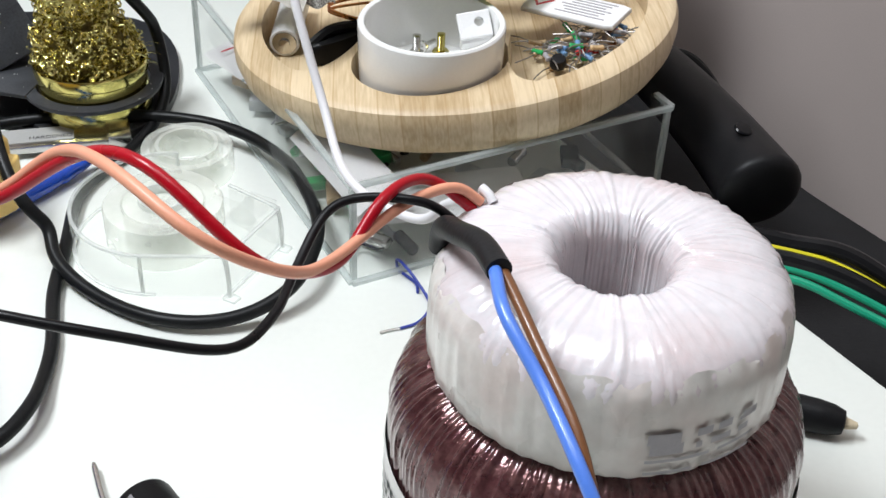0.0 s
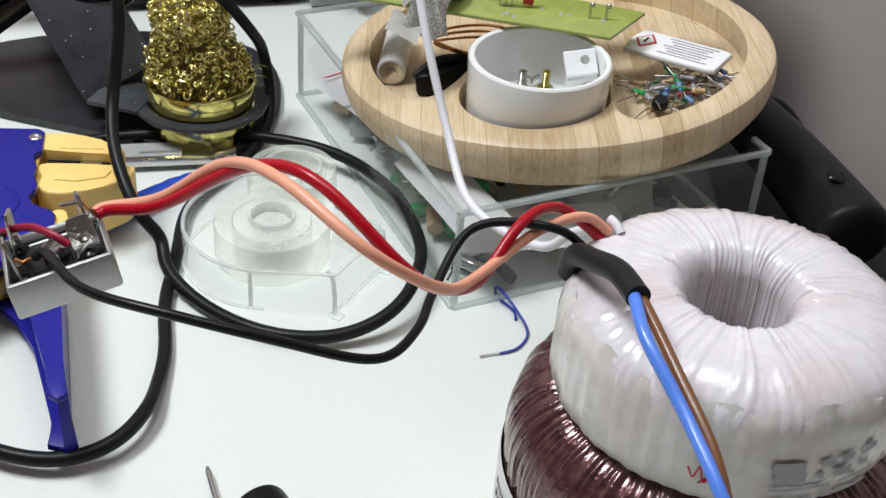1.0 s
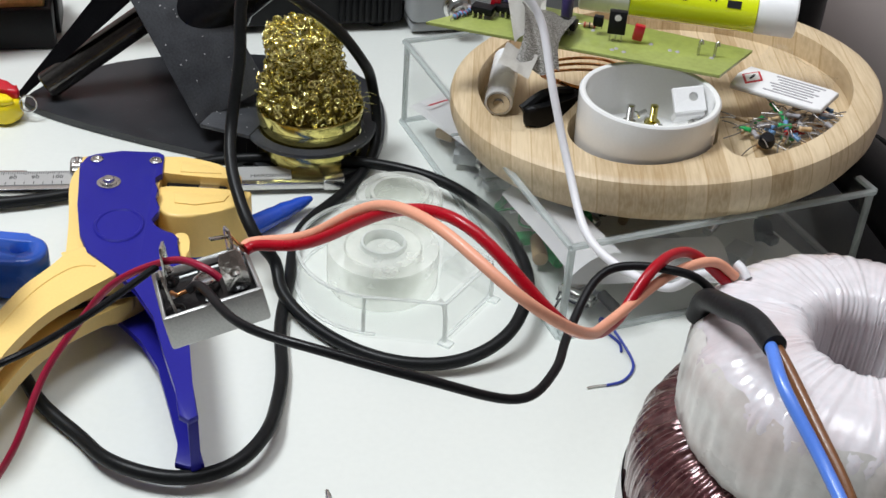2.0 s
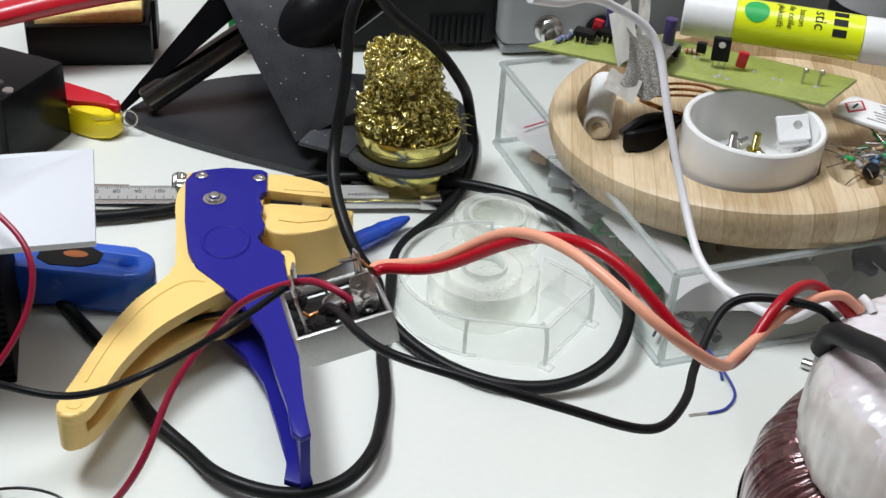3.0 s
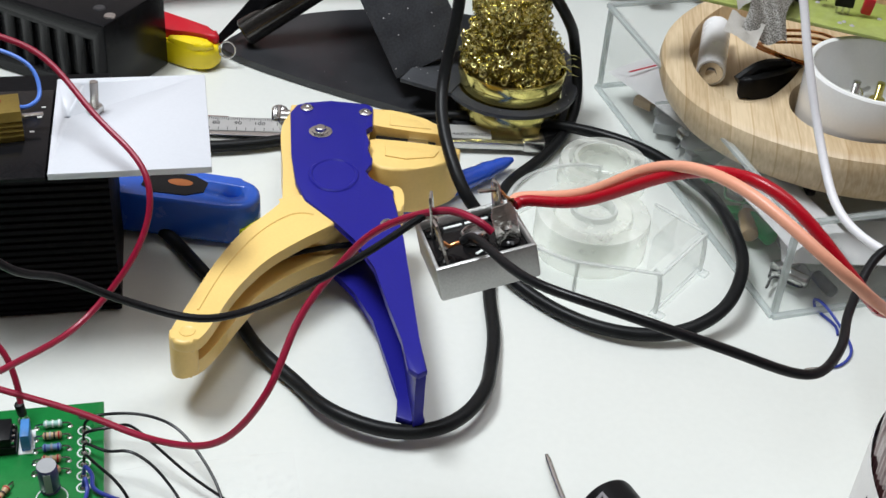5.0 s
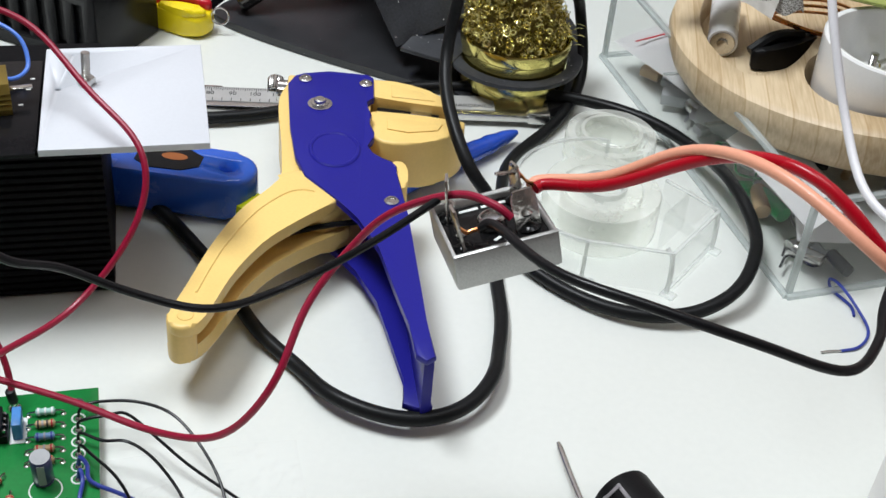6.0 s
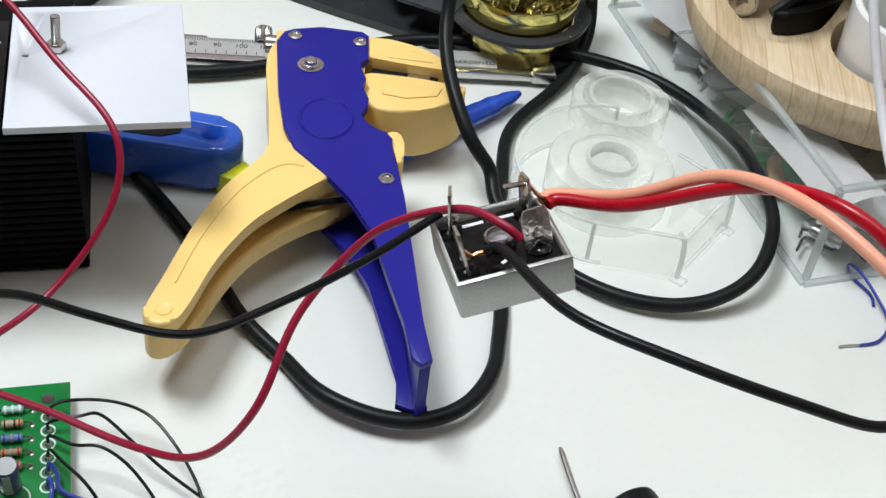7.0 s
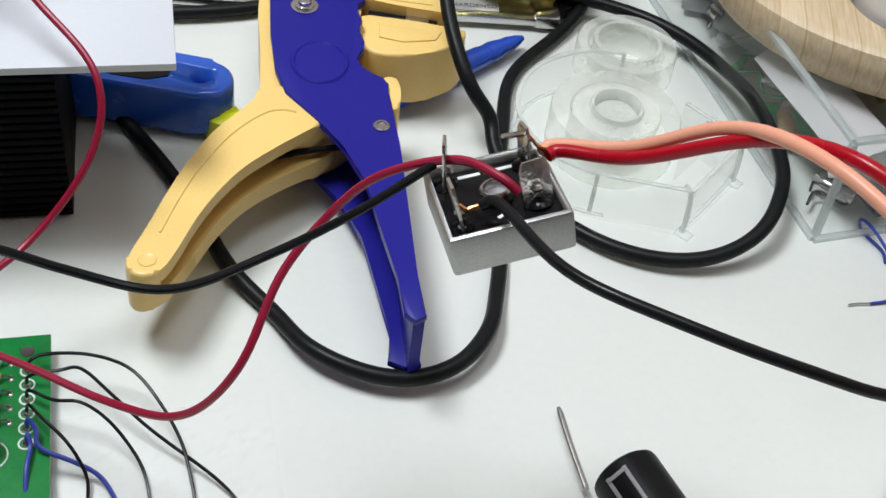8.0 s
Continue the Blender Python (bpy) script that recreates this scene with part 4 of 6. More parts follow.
def build_tray():
    prof = [(0, 0), (0.0800, 0), (0.0868, 0.0013), (0.0930, 0.0054), (0.0972, 0.0114), (0.0988, 0.0173), (0.0988, 0.0214), (0.0979, 0.0244), (0.0962, 0.0256), (0.0940, 0.0260), (0, 0.0260)]
    ob = part("bamboo_tray", lathe_bm(prof, 128), BAMBOO, m=axes(TRAY, (1, 0, LEAN[0]), (0, 1, LEAN[1])) @ pose(0, 0, 0, 0, 0, 4))
    tagged(ob, "round laminated bamboo tray with scooped compartments leaning in the clear box", "tray")
    inv = ob.matrix_basis.inverted()
    c = inv @ Vector((*CUP, tray_z(*CUP, 0.0)))
    # one scooped hollow inside the rim that stops short of the boss round the cup
    big, boss = 0.0855, 0.0410
    d = math.hypot(c.x, c.y)
    toward = math.atan2(c.y, c.x)
    half = math.acos((d * d + big * big - boss * boss) / (2 * d * big))
    half_in = math.acos((d * d + boss * boss - big * big) / (2 * d * boss))
    ring = []
    for k in range(121):
        a = toward + half + 0.03 + (2 * math.pi - 2 * half - 0.06) * k / 120
        ring.append((big * math.cos(a), big * math.sin(a)))
    for k in range(41):
        a = toward - half_in - (2 * math.pi - 2 * half_in) * k / 40
        ring.append((c.x + boss * math.cos(a), c.y + boss * math.sin(a)))
    # the two horns of the hollow end in a round
    far, near = [Vector(p) for p in ring[:121]], [Vector(p) for p in ring[121:]]
    first, last = far[0], far[-1]
    far = [p for p in far if min((p - first).length, (p - last).length) > 0.020]
    near = [p for p in near if min((p - first).length, (p - last).length) > 0.016]

    def swing(p, h, q):
        h = h * 0.85 + (p + q) * 0.075
        return [p * (1 - u) ** 2 + h * (2 * u * (1 - u)) + q * u ** 2 for u in (k / 14 for k in range(1, 14))]

    ring = [tuple(p) for p in far + swing(far[-1], last, near[0]) + near + swing(near[-1], first, far[0])]
    cut(ob, [prism_bm(ring, HOLLOW, 0.05), moved(cyl_bm(0.0328, 0.06, 64), pose(c.x + 0.0026, c.y + 0.0004, 0.0125))])
    mod = ob.modifiers.new("soft_edges", "BEVEL")
    mod.width, mod.segments, mod.limit_method, mod.angle_limit = 0.0022, 3, "ANGLE", radians(50)


build_tray()


def build_cup():
    z = 0.0514
    prof = [(0, 0), (0.0270, 0), (0.0284, 0.0012), (0.0291, 0.004), (0.0297, 0.0268), (0.0296, 0.0281), (0.0289, 0.0289), (0.0279, 0.0290), (0.0270, 0.0285), (0.0266, 0.0272), (0.0266, 0.008), (0.0248, 0.0052), (0, 0.0046)]
    ob = part("ceramic_cup", lathe_bm([(r * 1.017, h) for r, h in prof], 72), CERAMIC, m=pose(*CUP, z))
    tagged(ob, "small white glazed ceramic cup holding screws, set in the tray", "cup")
    floor = z + 0.0066

    def screw(x, y, mat, label, h=0.0108, r=0.0015):
        s = thing("machine_screw", label, "screw", pose(CUP[0] + x, CUP[1] + y, floor, 0, 0, 20), "screws in the cup")
        part("head", lathe_bm([(0, 0), (0.0034, 0), (0.0036, 0.0006), (0.0036, 0.0018), (0.0030, 0.0026), (0, 0.0027)], 6 if mat is STEEL else 20), mat, s)
        turns = [(r * (1 + (0.16 if k % 2 else -0.08)), 0.0026 + k * 0.00035) for k in range(int((h - 0.003) / 0.00035))]
        part("thread", lathe_bm([(0, 0.0026), *turns, (0, turns[-1][1] + 0.0003)], 16), mat, s)

    screw(-0.0062, 0.0105, STEEL, "zinc-plated machine screw standing on its head in the cup")
    screw(0.0040, 0.0125, BRASS, "brass machine screw standing on its head in the cup")
    for k, (x, y, rz) in enumerate(((-0.015, 0.010, 30), (-0.013, 0.005, 80), (-0.004, 0.016, 140), (0.006, 0.008, 20))):
        s = thing("machine_screw", "zinc-plated machine screw lying in the cup", "screw", pose(CUP[0] + x, CUP[1] + y, floor + 0.0018, 90, 0, rz), "screws in the cup")
        part("head", lathe_bm([(0, 0), (0.0024, 0), (0.0026, 0.0008), (0.0022, 0.0018), (0, 0.0019)], 14), STEEL, s)
        part("thread", cyl_bm(0.0011, 0.008, 10), STEEL, s)
    br = thing("white_bracket", "small white plastic angle bracket with a hole, leaning in the cup", "bracket", pose(CUP[0] + 0.0175, CUP[1] + 0.0085, floor + 0.0165, 48, -8, 10) @ Matrix.Scale(1.25, 4))
    pl = part("plate", box_bm(0.011, 0.009, 0.0024, 0.0005), WHITE_PLASTIC, br)
    cut(pl, [moved(cyl_bm(0.0016, 0.01, 16), pose(0.0015, 0.0008, -0.005))])
    pl.parent = br
    for f in pl.data.polygons:
        f.use_smooth = False
    part("leg", box_bm(0.0105, 0.0024, 0.008, 0.0005, (0, -0.0044, -0.0046)), WHITE_PLASTIC, br)
    part("screw", cyl_bm(0.0011, 0.007, 10), STEEL, br, "steel screw in the bracket", pose(0.001, -0.006, -0.007, 70, 0, 40))


build_cup()


def resistor(parent, m, body, bands, length=0.0063, r=0.00115):
    res = part("resistor", moved(lathe_bm([(0, 0), (r * 0.5, 0.0), (r * 1.1, 0.0005), (r * 1.1, 0.0014), (r * 0.9, 0.0018), (r * 0.9, length - 0.0018), (r * 1.1, length - 0.0014), (r * 1.1, length - 0.0005), (r * 0.5, length), (0, length)], 14), pose(-length / 2, 0, 0, 0, 90, 0)), body, parent, "small banded resistor", m)
    for k, bmat in enumerate(bands):
        z = 0.0010 + k * (length - 0.002) / (len(bands) - 1)
        part("band", moved(lathe_bm([(r * 1.12, -0.0003), (r * 1.15, 0), (r * 1.12, 0.0003)], 14), pose(-length / 2 + z, 0, 0, 0, 90, 0)), bmat, res)
    part("wire_leg", tube_bm([(-length / 2 - 0.0022, 0, -r * 1.4), (-length / 2 - 0.0018, 0, 0), (length / 2 + 0.0018, 0, 0), (length / 2 + 0.0022, 0, -r * 1.4)], 0.0003, 6, 3), STEEL, res)
    return res


def build_tray_content():
    # small battery
    m = axes((-0.0662, 0.5070, tray_z(-0.0662, 0.5070) + 0.0068), (0.02, 1, 0.035), (0, 0, 1)) @ pose(0, 0, 0, 0, 90, 0) @ Matrix.Diagonal((1.25, 1.25, 1.0, 1))
    bt = thing("small_battery", "white-jacketed small round battery lying in the bamboo tray", "battery", m)
    part("jacket", lathe_bm([(0.0032, 0.0), (0.0050, 0.0), (0.0053, 0.0004), (0.0053, 0.0432), (0.0050, 0.0436), (0, 0.0436)], 28), WHITE_PLASTIC, bt, "white battery jacket")
    part("terminal", lathe_bm([(0.0046, 0.0002), (0.0042, -0.0002), (0.0020, -0.0002), (0.0019, -0.0012), (0.0014, -0.0015), (0, -0.0015)], 20), STEEL, bt, "steel battery terminal")
    # black plastic clip
    ob = part("black_clip", join_bm(prism_bm(rounded(mm([(-16, -4), (-9, -7), (4, -5), (14, 0), (15, 5), (4, 7), (-8, 3)]), 2), 0, 0.009, 0.002), moved(tube_bm([(-0.014, -0.002, 0.007), (-0.004, 0.0, 0.011), (0.008, 0.002, 0.009)], 0.0022, 8, 6), Matrix.Identity(4))), BLACK_PLASTIC, m=pose(-0.0400, 0.5060, tray_z(-0.040, 0.506) + 0.0006, 0, -6, 22) @ Matrix.Scale(1.15, 4))
    tagged(ob, "black moulded plastic clip lying in the bamboo tray", "clip")
    # copper coil
    pts = [(0.020 * math.cos(a) - 0.028, (0.010 + 0.0004 * a) * math.sin(a) + 0.524, 0.0560 + 0.0003 * a + 0.0012 * math.sin(a * 2)) for a in (k * 0.35 for k in range(46))]
    ob = part("copper_wire_coil", tube_bm(pts, 0.0007, 8, 2), COPPER)
    tagged(ob, "loose coil of bare copper wire in the bamboo tray", "wire coil")
    # pale circuit board resting across the rim
    bm_ = axes((-0.102, 0.508, 0.0837), (0.130, -0.024, 0.0), (0.019, 0.030, 0.0))
    brd = thing("circuit_board", "pale green circuit board with black chips resting across the bamboo tray", "circuit board", bm_)
    outline = mm([(0, 0), (132, 0), (143, 31), (30, 40)])
    part("substrate", prism_bm(outline, 0, 0.0016, 0.0002), PCB_PALE, brd, "pale yellow-green board")
    for x, y, l in ((0.036, 0.021, 0.020), (0.056, 0.0165, 0.019), (0.022, 0.016, 0.010)):
        ic = part("chip", box_bm(l, 0.0064, 0.0034, 0.0003, (0, 0, 0.0036)), BLACK_PLASTIC, brd, "black integrated circuit", pose(x, y, 0.0016, 0, 0, -3))
        for k in range(int(l / 0.00254)):
            for s in (-1, 1):
                part("pin", box_bm(0.0007, 0.0006, 0.003, 0, (-l / 2 + 0.0014 + k * 0.00254, s * 0.0036, 0.0017)), STEEL, ic)
    to = part("transistor", box_bm(0.0078, 0.0034, 0.0108, 0.0004, (0, 0, 0.0092)), BLACK_PLASTIC, brd, "black upright transistor", pose(0.0835, 0.0150, 0.0016, 0, 0, 8))
    part("screw_hole", moved(lathe_bm([(0, 0.0001), (0.0014, 0.0001), (0.0015, 0)], 18), pose(0, -0.0018, 0.0118, 90)), LABEL, to, "pale screw hole")
    for k in (-1, 0, 1):
        part("pin", box_bm(0.0009, 0.0006, 0.0048, 0, (k * 0.00254, 0, 0.0022)), STEEL, to)
    part("small_transistor", box_bm(0.0044, 0.0034, 0.0048, 0.0006, (0, 0, 0.0064)), BLACK_PLASTIC, brd, "small black transistor", pose(0.0745, 0.019, 0.0016))
    for x, y in ((0.0925, 0.017), (0.0255, 0.022)):
        part("capacitor", box_bm(0.0046, 0.0030, 0.0075, 0.0007, (0, 0, 0.0052)), RED_PLASTIC, brd, "red box capacitor", pose(x, y, 0.0016, 0, 8, 10))
    for x, y in ((0.031, 0.029), (0.058, 0.030)):
        part("capacitor", cyl_bm(0.0028, 0.0125, 18, 0.0004), CAP_PURPLE, brd, "dark purple electrolytic capacitor", pose(x, y, 0.0016))
    part("capacitor", box_bm(0.010, 0.004, 0.007, 0.0008, (0, 0, 0.0040)), GLUE_YELLOW, brd, "yellow box capacitor", pose(0.036, 0.033, 0.0016, 0, 0, -6))
    for x, y, rz in ((0.012, 0.010, 70), (0.015, 0.015, 75), (0.018, 0.020, 68), (0.045, 0.010, 4), (0.070, 0.024, 10)):
        resistor(brd, pose(x, y, 0.0030, 0, 0, rz), RES_BLUE if x < 0.017 else RES_TAN, (BAND_RED, BAND_DARK, BAND_RED))
    for x, y in ((0.1205, 0.016), (0.1275, 0.017)):
        part("pin", tube_bm([(x, y, 0.001), (x, y, 0.0075), (x + 0.0008, y, 0.0085), (x + 0.0012, y, 0.0070)], 0.0007, 8, 4), STEEL, brd, "silvery test pin")
    rnd = random.Random(3)
    for k in range(14):
        part("solder_joint", lathe_bm([(0.0011, 0), (0.0006, 0.0004), (0, 0.0005)], 8), FADED_INK, brd, "", pose(0.012 + rnd.random() * 0.115, 0.004 + rnd.random() * 0.024, 0.0016))
    # strip of metallic tape folded over the board
    bm = bmesh.new()
    n = 12
    grid = []
    for i in range(n + 1):
        row = []
        for j in range(n + 1):
            u, v = i / n, j / n
            row.append(bm.verts.new((0.030 * (v - 0.5) + 0.0035 * math.sin(7 * u + 3 * v) + 0.006 * (u - 0.5), 0.046 * (u - 0.5), 0.012 * math.sin(math.pi * u) ** 0.8 + 0.0018 * math.sin(9 * v + 5 * u) + (0.007 * max(0, 0.4 - v) * 2 if u > 0.4 else 0))))
        grid.append(row)
    for i in range(n):
        for j in range(n):
            bm.faces.new((grid[i][j], grid[i + 1][j], grid[i + 1][j + 1], grid[i][j + 1]))
    bmesh.ops.solidify(bm, geom=bm.faces[:], thickness=0.0004)
    tp = part("adhesive_tape", bm, TISSUE, m=bm_ @ pose(0.0540, 0.0020, -0.0005, 0, 0, 10) @ Matrix.Diagonal((0.66, 1.12, 1, 1)))
    tagged(tp, "crumpled strip of printed cloth tape stuck over the circuit board", "tape")
    for w, l, m0 in ((0.015, 0.034, pose(-0.0175, 0.012, 0.0100, 18, -28, 10)), (0.022, 0.014, pose(-0.0150, -0.0215, 0.0022, 12, 4, -18)), (0.008, 0.018, pose(-0.0060, 0.026, 0.0120, 40, 0, 6))):
        part("torn_end", sheet_bm(w, l, 0.0016, int(1000 * w), 10, 0.0003), TAPE_BACK, tp, "torn papery end of the tape", m0)
    # glue stick
    gm = axes((-0.034, 0.5405, 0.0960), (1, -0.10, 0.0), (0.1, 1, 0)) @ pose(0, 0, 0, 0, 90, 0)
    gl = thing("glue_stick", "bright yellow glue stick with white cap lying on tray", "glue stick", gm)
    part("cap", lathe_bm([(0, 0), (0.0098, 0), (0.0106, 0.0008), (0.0108, 0.0232), (0, 0.0232)], 40), WHITE_PLASTIC, gl, "smooth white cap")
    part("body", lathe_bm([(0.0104, 0.0234), (0.0105, 0.080), (0, 0.080)], 40), GLUE_YELLOW, gl, "fluorescent yellow printed tube")
    part("turning_knob", lathe_bm([(0, 0.0802), (0.0100, 0.0802), (0.0104, 0.081), (0.0104, 0.097), (0.0098, 0.0978), (0, 0.0978)], 64, lambda s, k: (0.0002 if s % 2 else 0, 0)), WHITE_PLASTIC, gl, "ribbed white knob")

    def print_on(bm, z, a, nm, mat, label=""):
        # wrap flat artwork (x along the tube, y round it) on the barrel
        for v in bm.verts:
            ang, rad = a - v.co.y / 0.0105, 0.01062 + v.co.z
            v.co = Vector((rad * math.cos(ang), rad * math.sin(ang), z + v.co.x))
        part(nm, bm, mat, gl, label)

    disc = lathe_bm([(0, 0), (0.0025, 0), (0.005, 0), (0.0056, 0)], 30)
    print_on(disc, 0.0325, FACE_ANGLE, "round_mark", GLUE_GREEN, "green round mark")
    for words, z, size in (("stic", 0.0605, 0.0075),):
        print_on(moved(text_bm(words, size, 0.00003), pose(0, 0, 0, 0, 0, -90)), z, FACE_ANGLE, "lettering", INK, "bold black lettering")
    for words, z in (("baton", 0.0525), ("de colle", 0.0478), ("plakstift", 0.0430)):
        print_on(moved(text_bm(words, 0.0040, 0.00003), pose(0, 0, 0, 0, 0, -90)), z, FACE_ANGLE, "lettering", INK, "small black lettering")
    for k in range(3):
        print_on(box_bm(0.0062, 0.0034, 0.0001, 0, (0, (k - 1) * 0.0050, 0)), 0.0695, FACE_ANGLE, "logo_block", INK, "heavy black logo block")
    # sachet with a hazard diamond
    sm = axes((0.0412, 0.5155, 0.0680), (0.0372, -0.0224, 0.0024), (0.0224, 0.0372, 0.002)) @ Matrix.Diagonal((0.90, 1.25, 1, 1))
    sa = thing("white_sachet", "glossy white sachet with red hazard diamond lying in tray", "sachet", sm)
    part("pouch", prism_bm(mm([(0, -7), (44, -7), (48, -6), (48, 9), (44, 10), (0, 10), (-2, 2)]), 0, 0.0028, 0.0009, 3), PAPER, sa, "white pouch")
    dm = part("diamond", moved(box_bm(0.0082, 0.0082, 0.0003), pose(0, 0, 0, 0, 0, 45)), RED_PLASTIC, sa, "red diamond frame", pose(0.0065, 0.0015, 0.0029))
    part("diamond_centre", moved(box_bm(0.0062, 0.0062, 0.0003), pose(0, 0, 0, 0, 0, 45)), LABEL, dm, "white diamond centre", pose(0, 0, 0.0002))
    part("mark", box_bm(0.0012, 0.0040, 0.0003), INK, dm, "black mark", pose(0, 0, 0.0004))
    for k in range(7):
        part("print_bar", box_bm(0.026 - 0.004 * (k % 3), 0.0007, 0.0002), FADED_INK, sa, "fine printed line", pose(0.029, 0.0075 - k * 0.0019, 0.0029))
    bag = part("plastic_pouch", sheet_bm(0.036, 0.024, 0.004, 5), BAG, m=pose(0.068, 0.5300, 0.0660, 4, 6, -28))
    tagged(bag, "crinkled clear plastic pouch lying in the tray", "pouch")
    # heap of resistors
    rnd = random.Random(8)
    for k in range(46):
        x, y = 0.062 + rnd.uniform(-0.019, 0.018), 0.489 + rnd.uniform(-0.012, 0.012)
        r0 = thing("loose_resistor", "small banded resistor with bent legs, heaped in tray", "resistor", pose(x, y, tray_z(x, y) + 0.0016 + rnd.uniform(0, 0.009), rnd.uniform(-15, 15), rnd.uniform(-12, 12), rnd.uniform(0, 180)), "loose resistors in the tray")
        part("body", moved(lathe_bm([(0, 0), (0.0008, 0), (0.0013, 0.0006), (0.0010, 0.0018), (0.0010, 0.0045), (0.0013, 0.0057), (0.0008, 0.0063), (0, 0.0063)], 10), pose(-0.0031, 0, 0, 0, 90, 0)), (RES_TAN, RES_BLUE, RES_TAN, RES_TAN, BROWN_WIRE, FADED_INK, RES_TAN, FADED_INK, CERAMIC_GREEN, BAND_RED)[rnd.randrange(10)], r0)
        part("wire_leg", tube_bm([(-0.014, 0.003 * rnd.uniform(-1, 1), 0), (-0.008, 0.002 * rnd.uniform(-1, 1), 0.001), (0, 0, 0), (0.008, 0.002 * rnd.uniform(-1, 1), 0.001), (0.014, 0.003 * rnd.uniform(-1, 1), 0)], 0.00030, 5, 4), LEG, r0)
    ob = part("small_button", lathe_bm([(0, 0), (0.0034, 0), (0.0036, 0.002), (0.0028, 0.0042), (0, 0.0046)], 20), BLACK_PLASTIC, m=pose(0.0515, 0.4745, 0.0600, 18))
    tagged(ob, "small round black component lying on the heap of resistors", "component")


def sheet_bm(w, l, amp, seed, n=16, thick=0.0003):
    rnd = random.Random(seed)
    ph = [rnd.uniform(0, 6) for _ in range(6)]
    bm = bmesh.new()
    grid = [[bm.verts.new(((i / n - 0.5) * w, (j / n - 0.5) * l, amp * (0.5 * math.sin(5 * i / n + ph[0] + 3 * j / n) + 0.35 * math.sin(9 * j / n + ph[1] - 4 * i / n) + 0.3 * math.sin(14 * i / n + ph[2]) * math.sin(8 * j / n + ph[3]) + 0.9))) for j in range(n + 1)] for i in range(n + 1)]
    for i in range(n):
        for j in range(n):
            bm.faces.new((grid[i][j], grid[i + 1][j], grid[i + 1][j + 1], grid[i][j + 1]))
    bmesh.ops.solidify(bm, geom=bm.faces[:], thickness=thick)
    return bm


FACE_ANGLE = radians(215)
build_tray_content()


# ---------------------------------------------------------------- tape dispenser
def build_dispenser():
    d = thing("tape_dispenser", "clear plastic tape dispenser with hazy tape lying on desk", "tape dispenser", pose(-0.106, 0.4215, 0.0005, 0, 0, -26))
    rad, high = 0.0372, 0.0205

    def arc(r, a0, a1, n=30):
        return [(r * math.cos(radians(a0 + (a1 - a0) * k / n)), r * math.sin(radians(a0 + (a1 - a0) * k / n))) for k in range(n + 1)]

    part("base_plate", prism_bm(arc(rad, 55, 302, 44) + mm([(40, -21), (44, -19), (44.5, 20), (40, 22)]), 0.0, 0.0016, 0.0004), CLEAR_TAPE, d, "clear base plate")
    ring = arc(rad, 118, 292) + arc(rad - 0.0014, 292, 118)
    part("rim_wall", prism_bm(ring, 0.0016, high - 0.0012), CLEAR_TAPE, d, "clear curved rim")
    part("rim_edge", prism_bm(ring, high - 0.0012, high, 0.0003), CLEAR_RIM, d, "bright rim edge")
    foot_ring = arc(rad + 0.0004, 118, 300) + arc(rad - 0.0010, 300, 118)
    part("rim_foot", prism_bm(foot_ring, 0.0016, 0.0024, 0.0002), CLEAR_RIM, d, "bright line round the foot of the rim")
    for a in (118, 292):
        x, y = (rad - 0.0007) * math.cos(radians(a)), (rad - 0.0007) * math.sin(radians(a))
        part("rim_end", box_bm(0.0009, 0.0016, high - 0.002, 0.0002, (0, 0, high / 2)), CLEAR_RIM, d, "bright upright edge", pose(x, y, 0.0008, 0, 0, a))
    for s, y0 in ((-1, -0.0345), (1, 0.0225)):
        x0 = 0.0135 if s < 0 else 0.016
        y1 = s * 0.0186
        p, q = Vector((x0, y0, 0)), Vector((0.0425, y1, 0))
        m = axes(p, q - p, (-(q - p).y, (q - p).x, 0))
        ln = (q - p).length
        part("arm", box_bm(ln, 0.0013, 0.0185, 0.0003, (ln / 2, 0, 0.0108)), CLEAR_TAPE, d, "clear side arm", m)
        part("arm_edge", box_bm(ln, 0.0015, 0.0009, 0.0002, (ln / 2, 0, 0.0204)), CLEAR_RIM, d, "bright edge of the arm", m)
        part("end_post", tube_bm([(0.0432, y1, 0.0012), (0.0432, y1, 0.010), (0.0422, y1, 0.0185), (0.0395, y1 * 0.99, 0.0212)], 0.0010, 8, 5), CLEAR_RIM, d, "clear end post")
        part("foot", box_bm(0.006, 0.0045, 0.0014, 0.0004, (0.0440, y1, 0.0009)), CLEAR_RIM, d, "small clear foot")
    part("end_wall", box_bm(0.0012, 0.0372, 0.018, 0.0003, (0.0428, 0, 0.0106)), CLEAR_TAPE, d, "clear end wall")
    part("end_wall_edge", box_bm(0.0016, 0.0372, 0.0010, 0.0002, (0.0426, 0, 0.0202)), CLEAR_RIM, d, "bright edge of the end wall")
    part("end_wall_edge", box_bm(0.0016, 0.0372, 0.0008, 0.0002, (0.0428, 0, 0.0022)), CLEAR_RIM, d, "bright edge of the end wall")
    part("cutter", tube_bm([(0.0275 + 0.0016 * (k % 2), 0.004 + 0.0022 * k, 0.0215 - 0.0012 * (k % 2)) for k in range(9)], 0.0004, 6, 2), CLEAR_TAPE, d, "toothed cutting edge")
    part("cutter_plate", box_bm(0.0120, 0.0195, 0.0010, 0.0003, (0.0335, 0.0125, 0.0206)), CLEAR_TAPE, d, "clear cutter plate")
    part("rib", box_bm(0.0012, 0.020, 0.017, 0.0003, (0.0272, 0.0125, 0.0105)), CLEAR_TAPE, d, "clear rib")
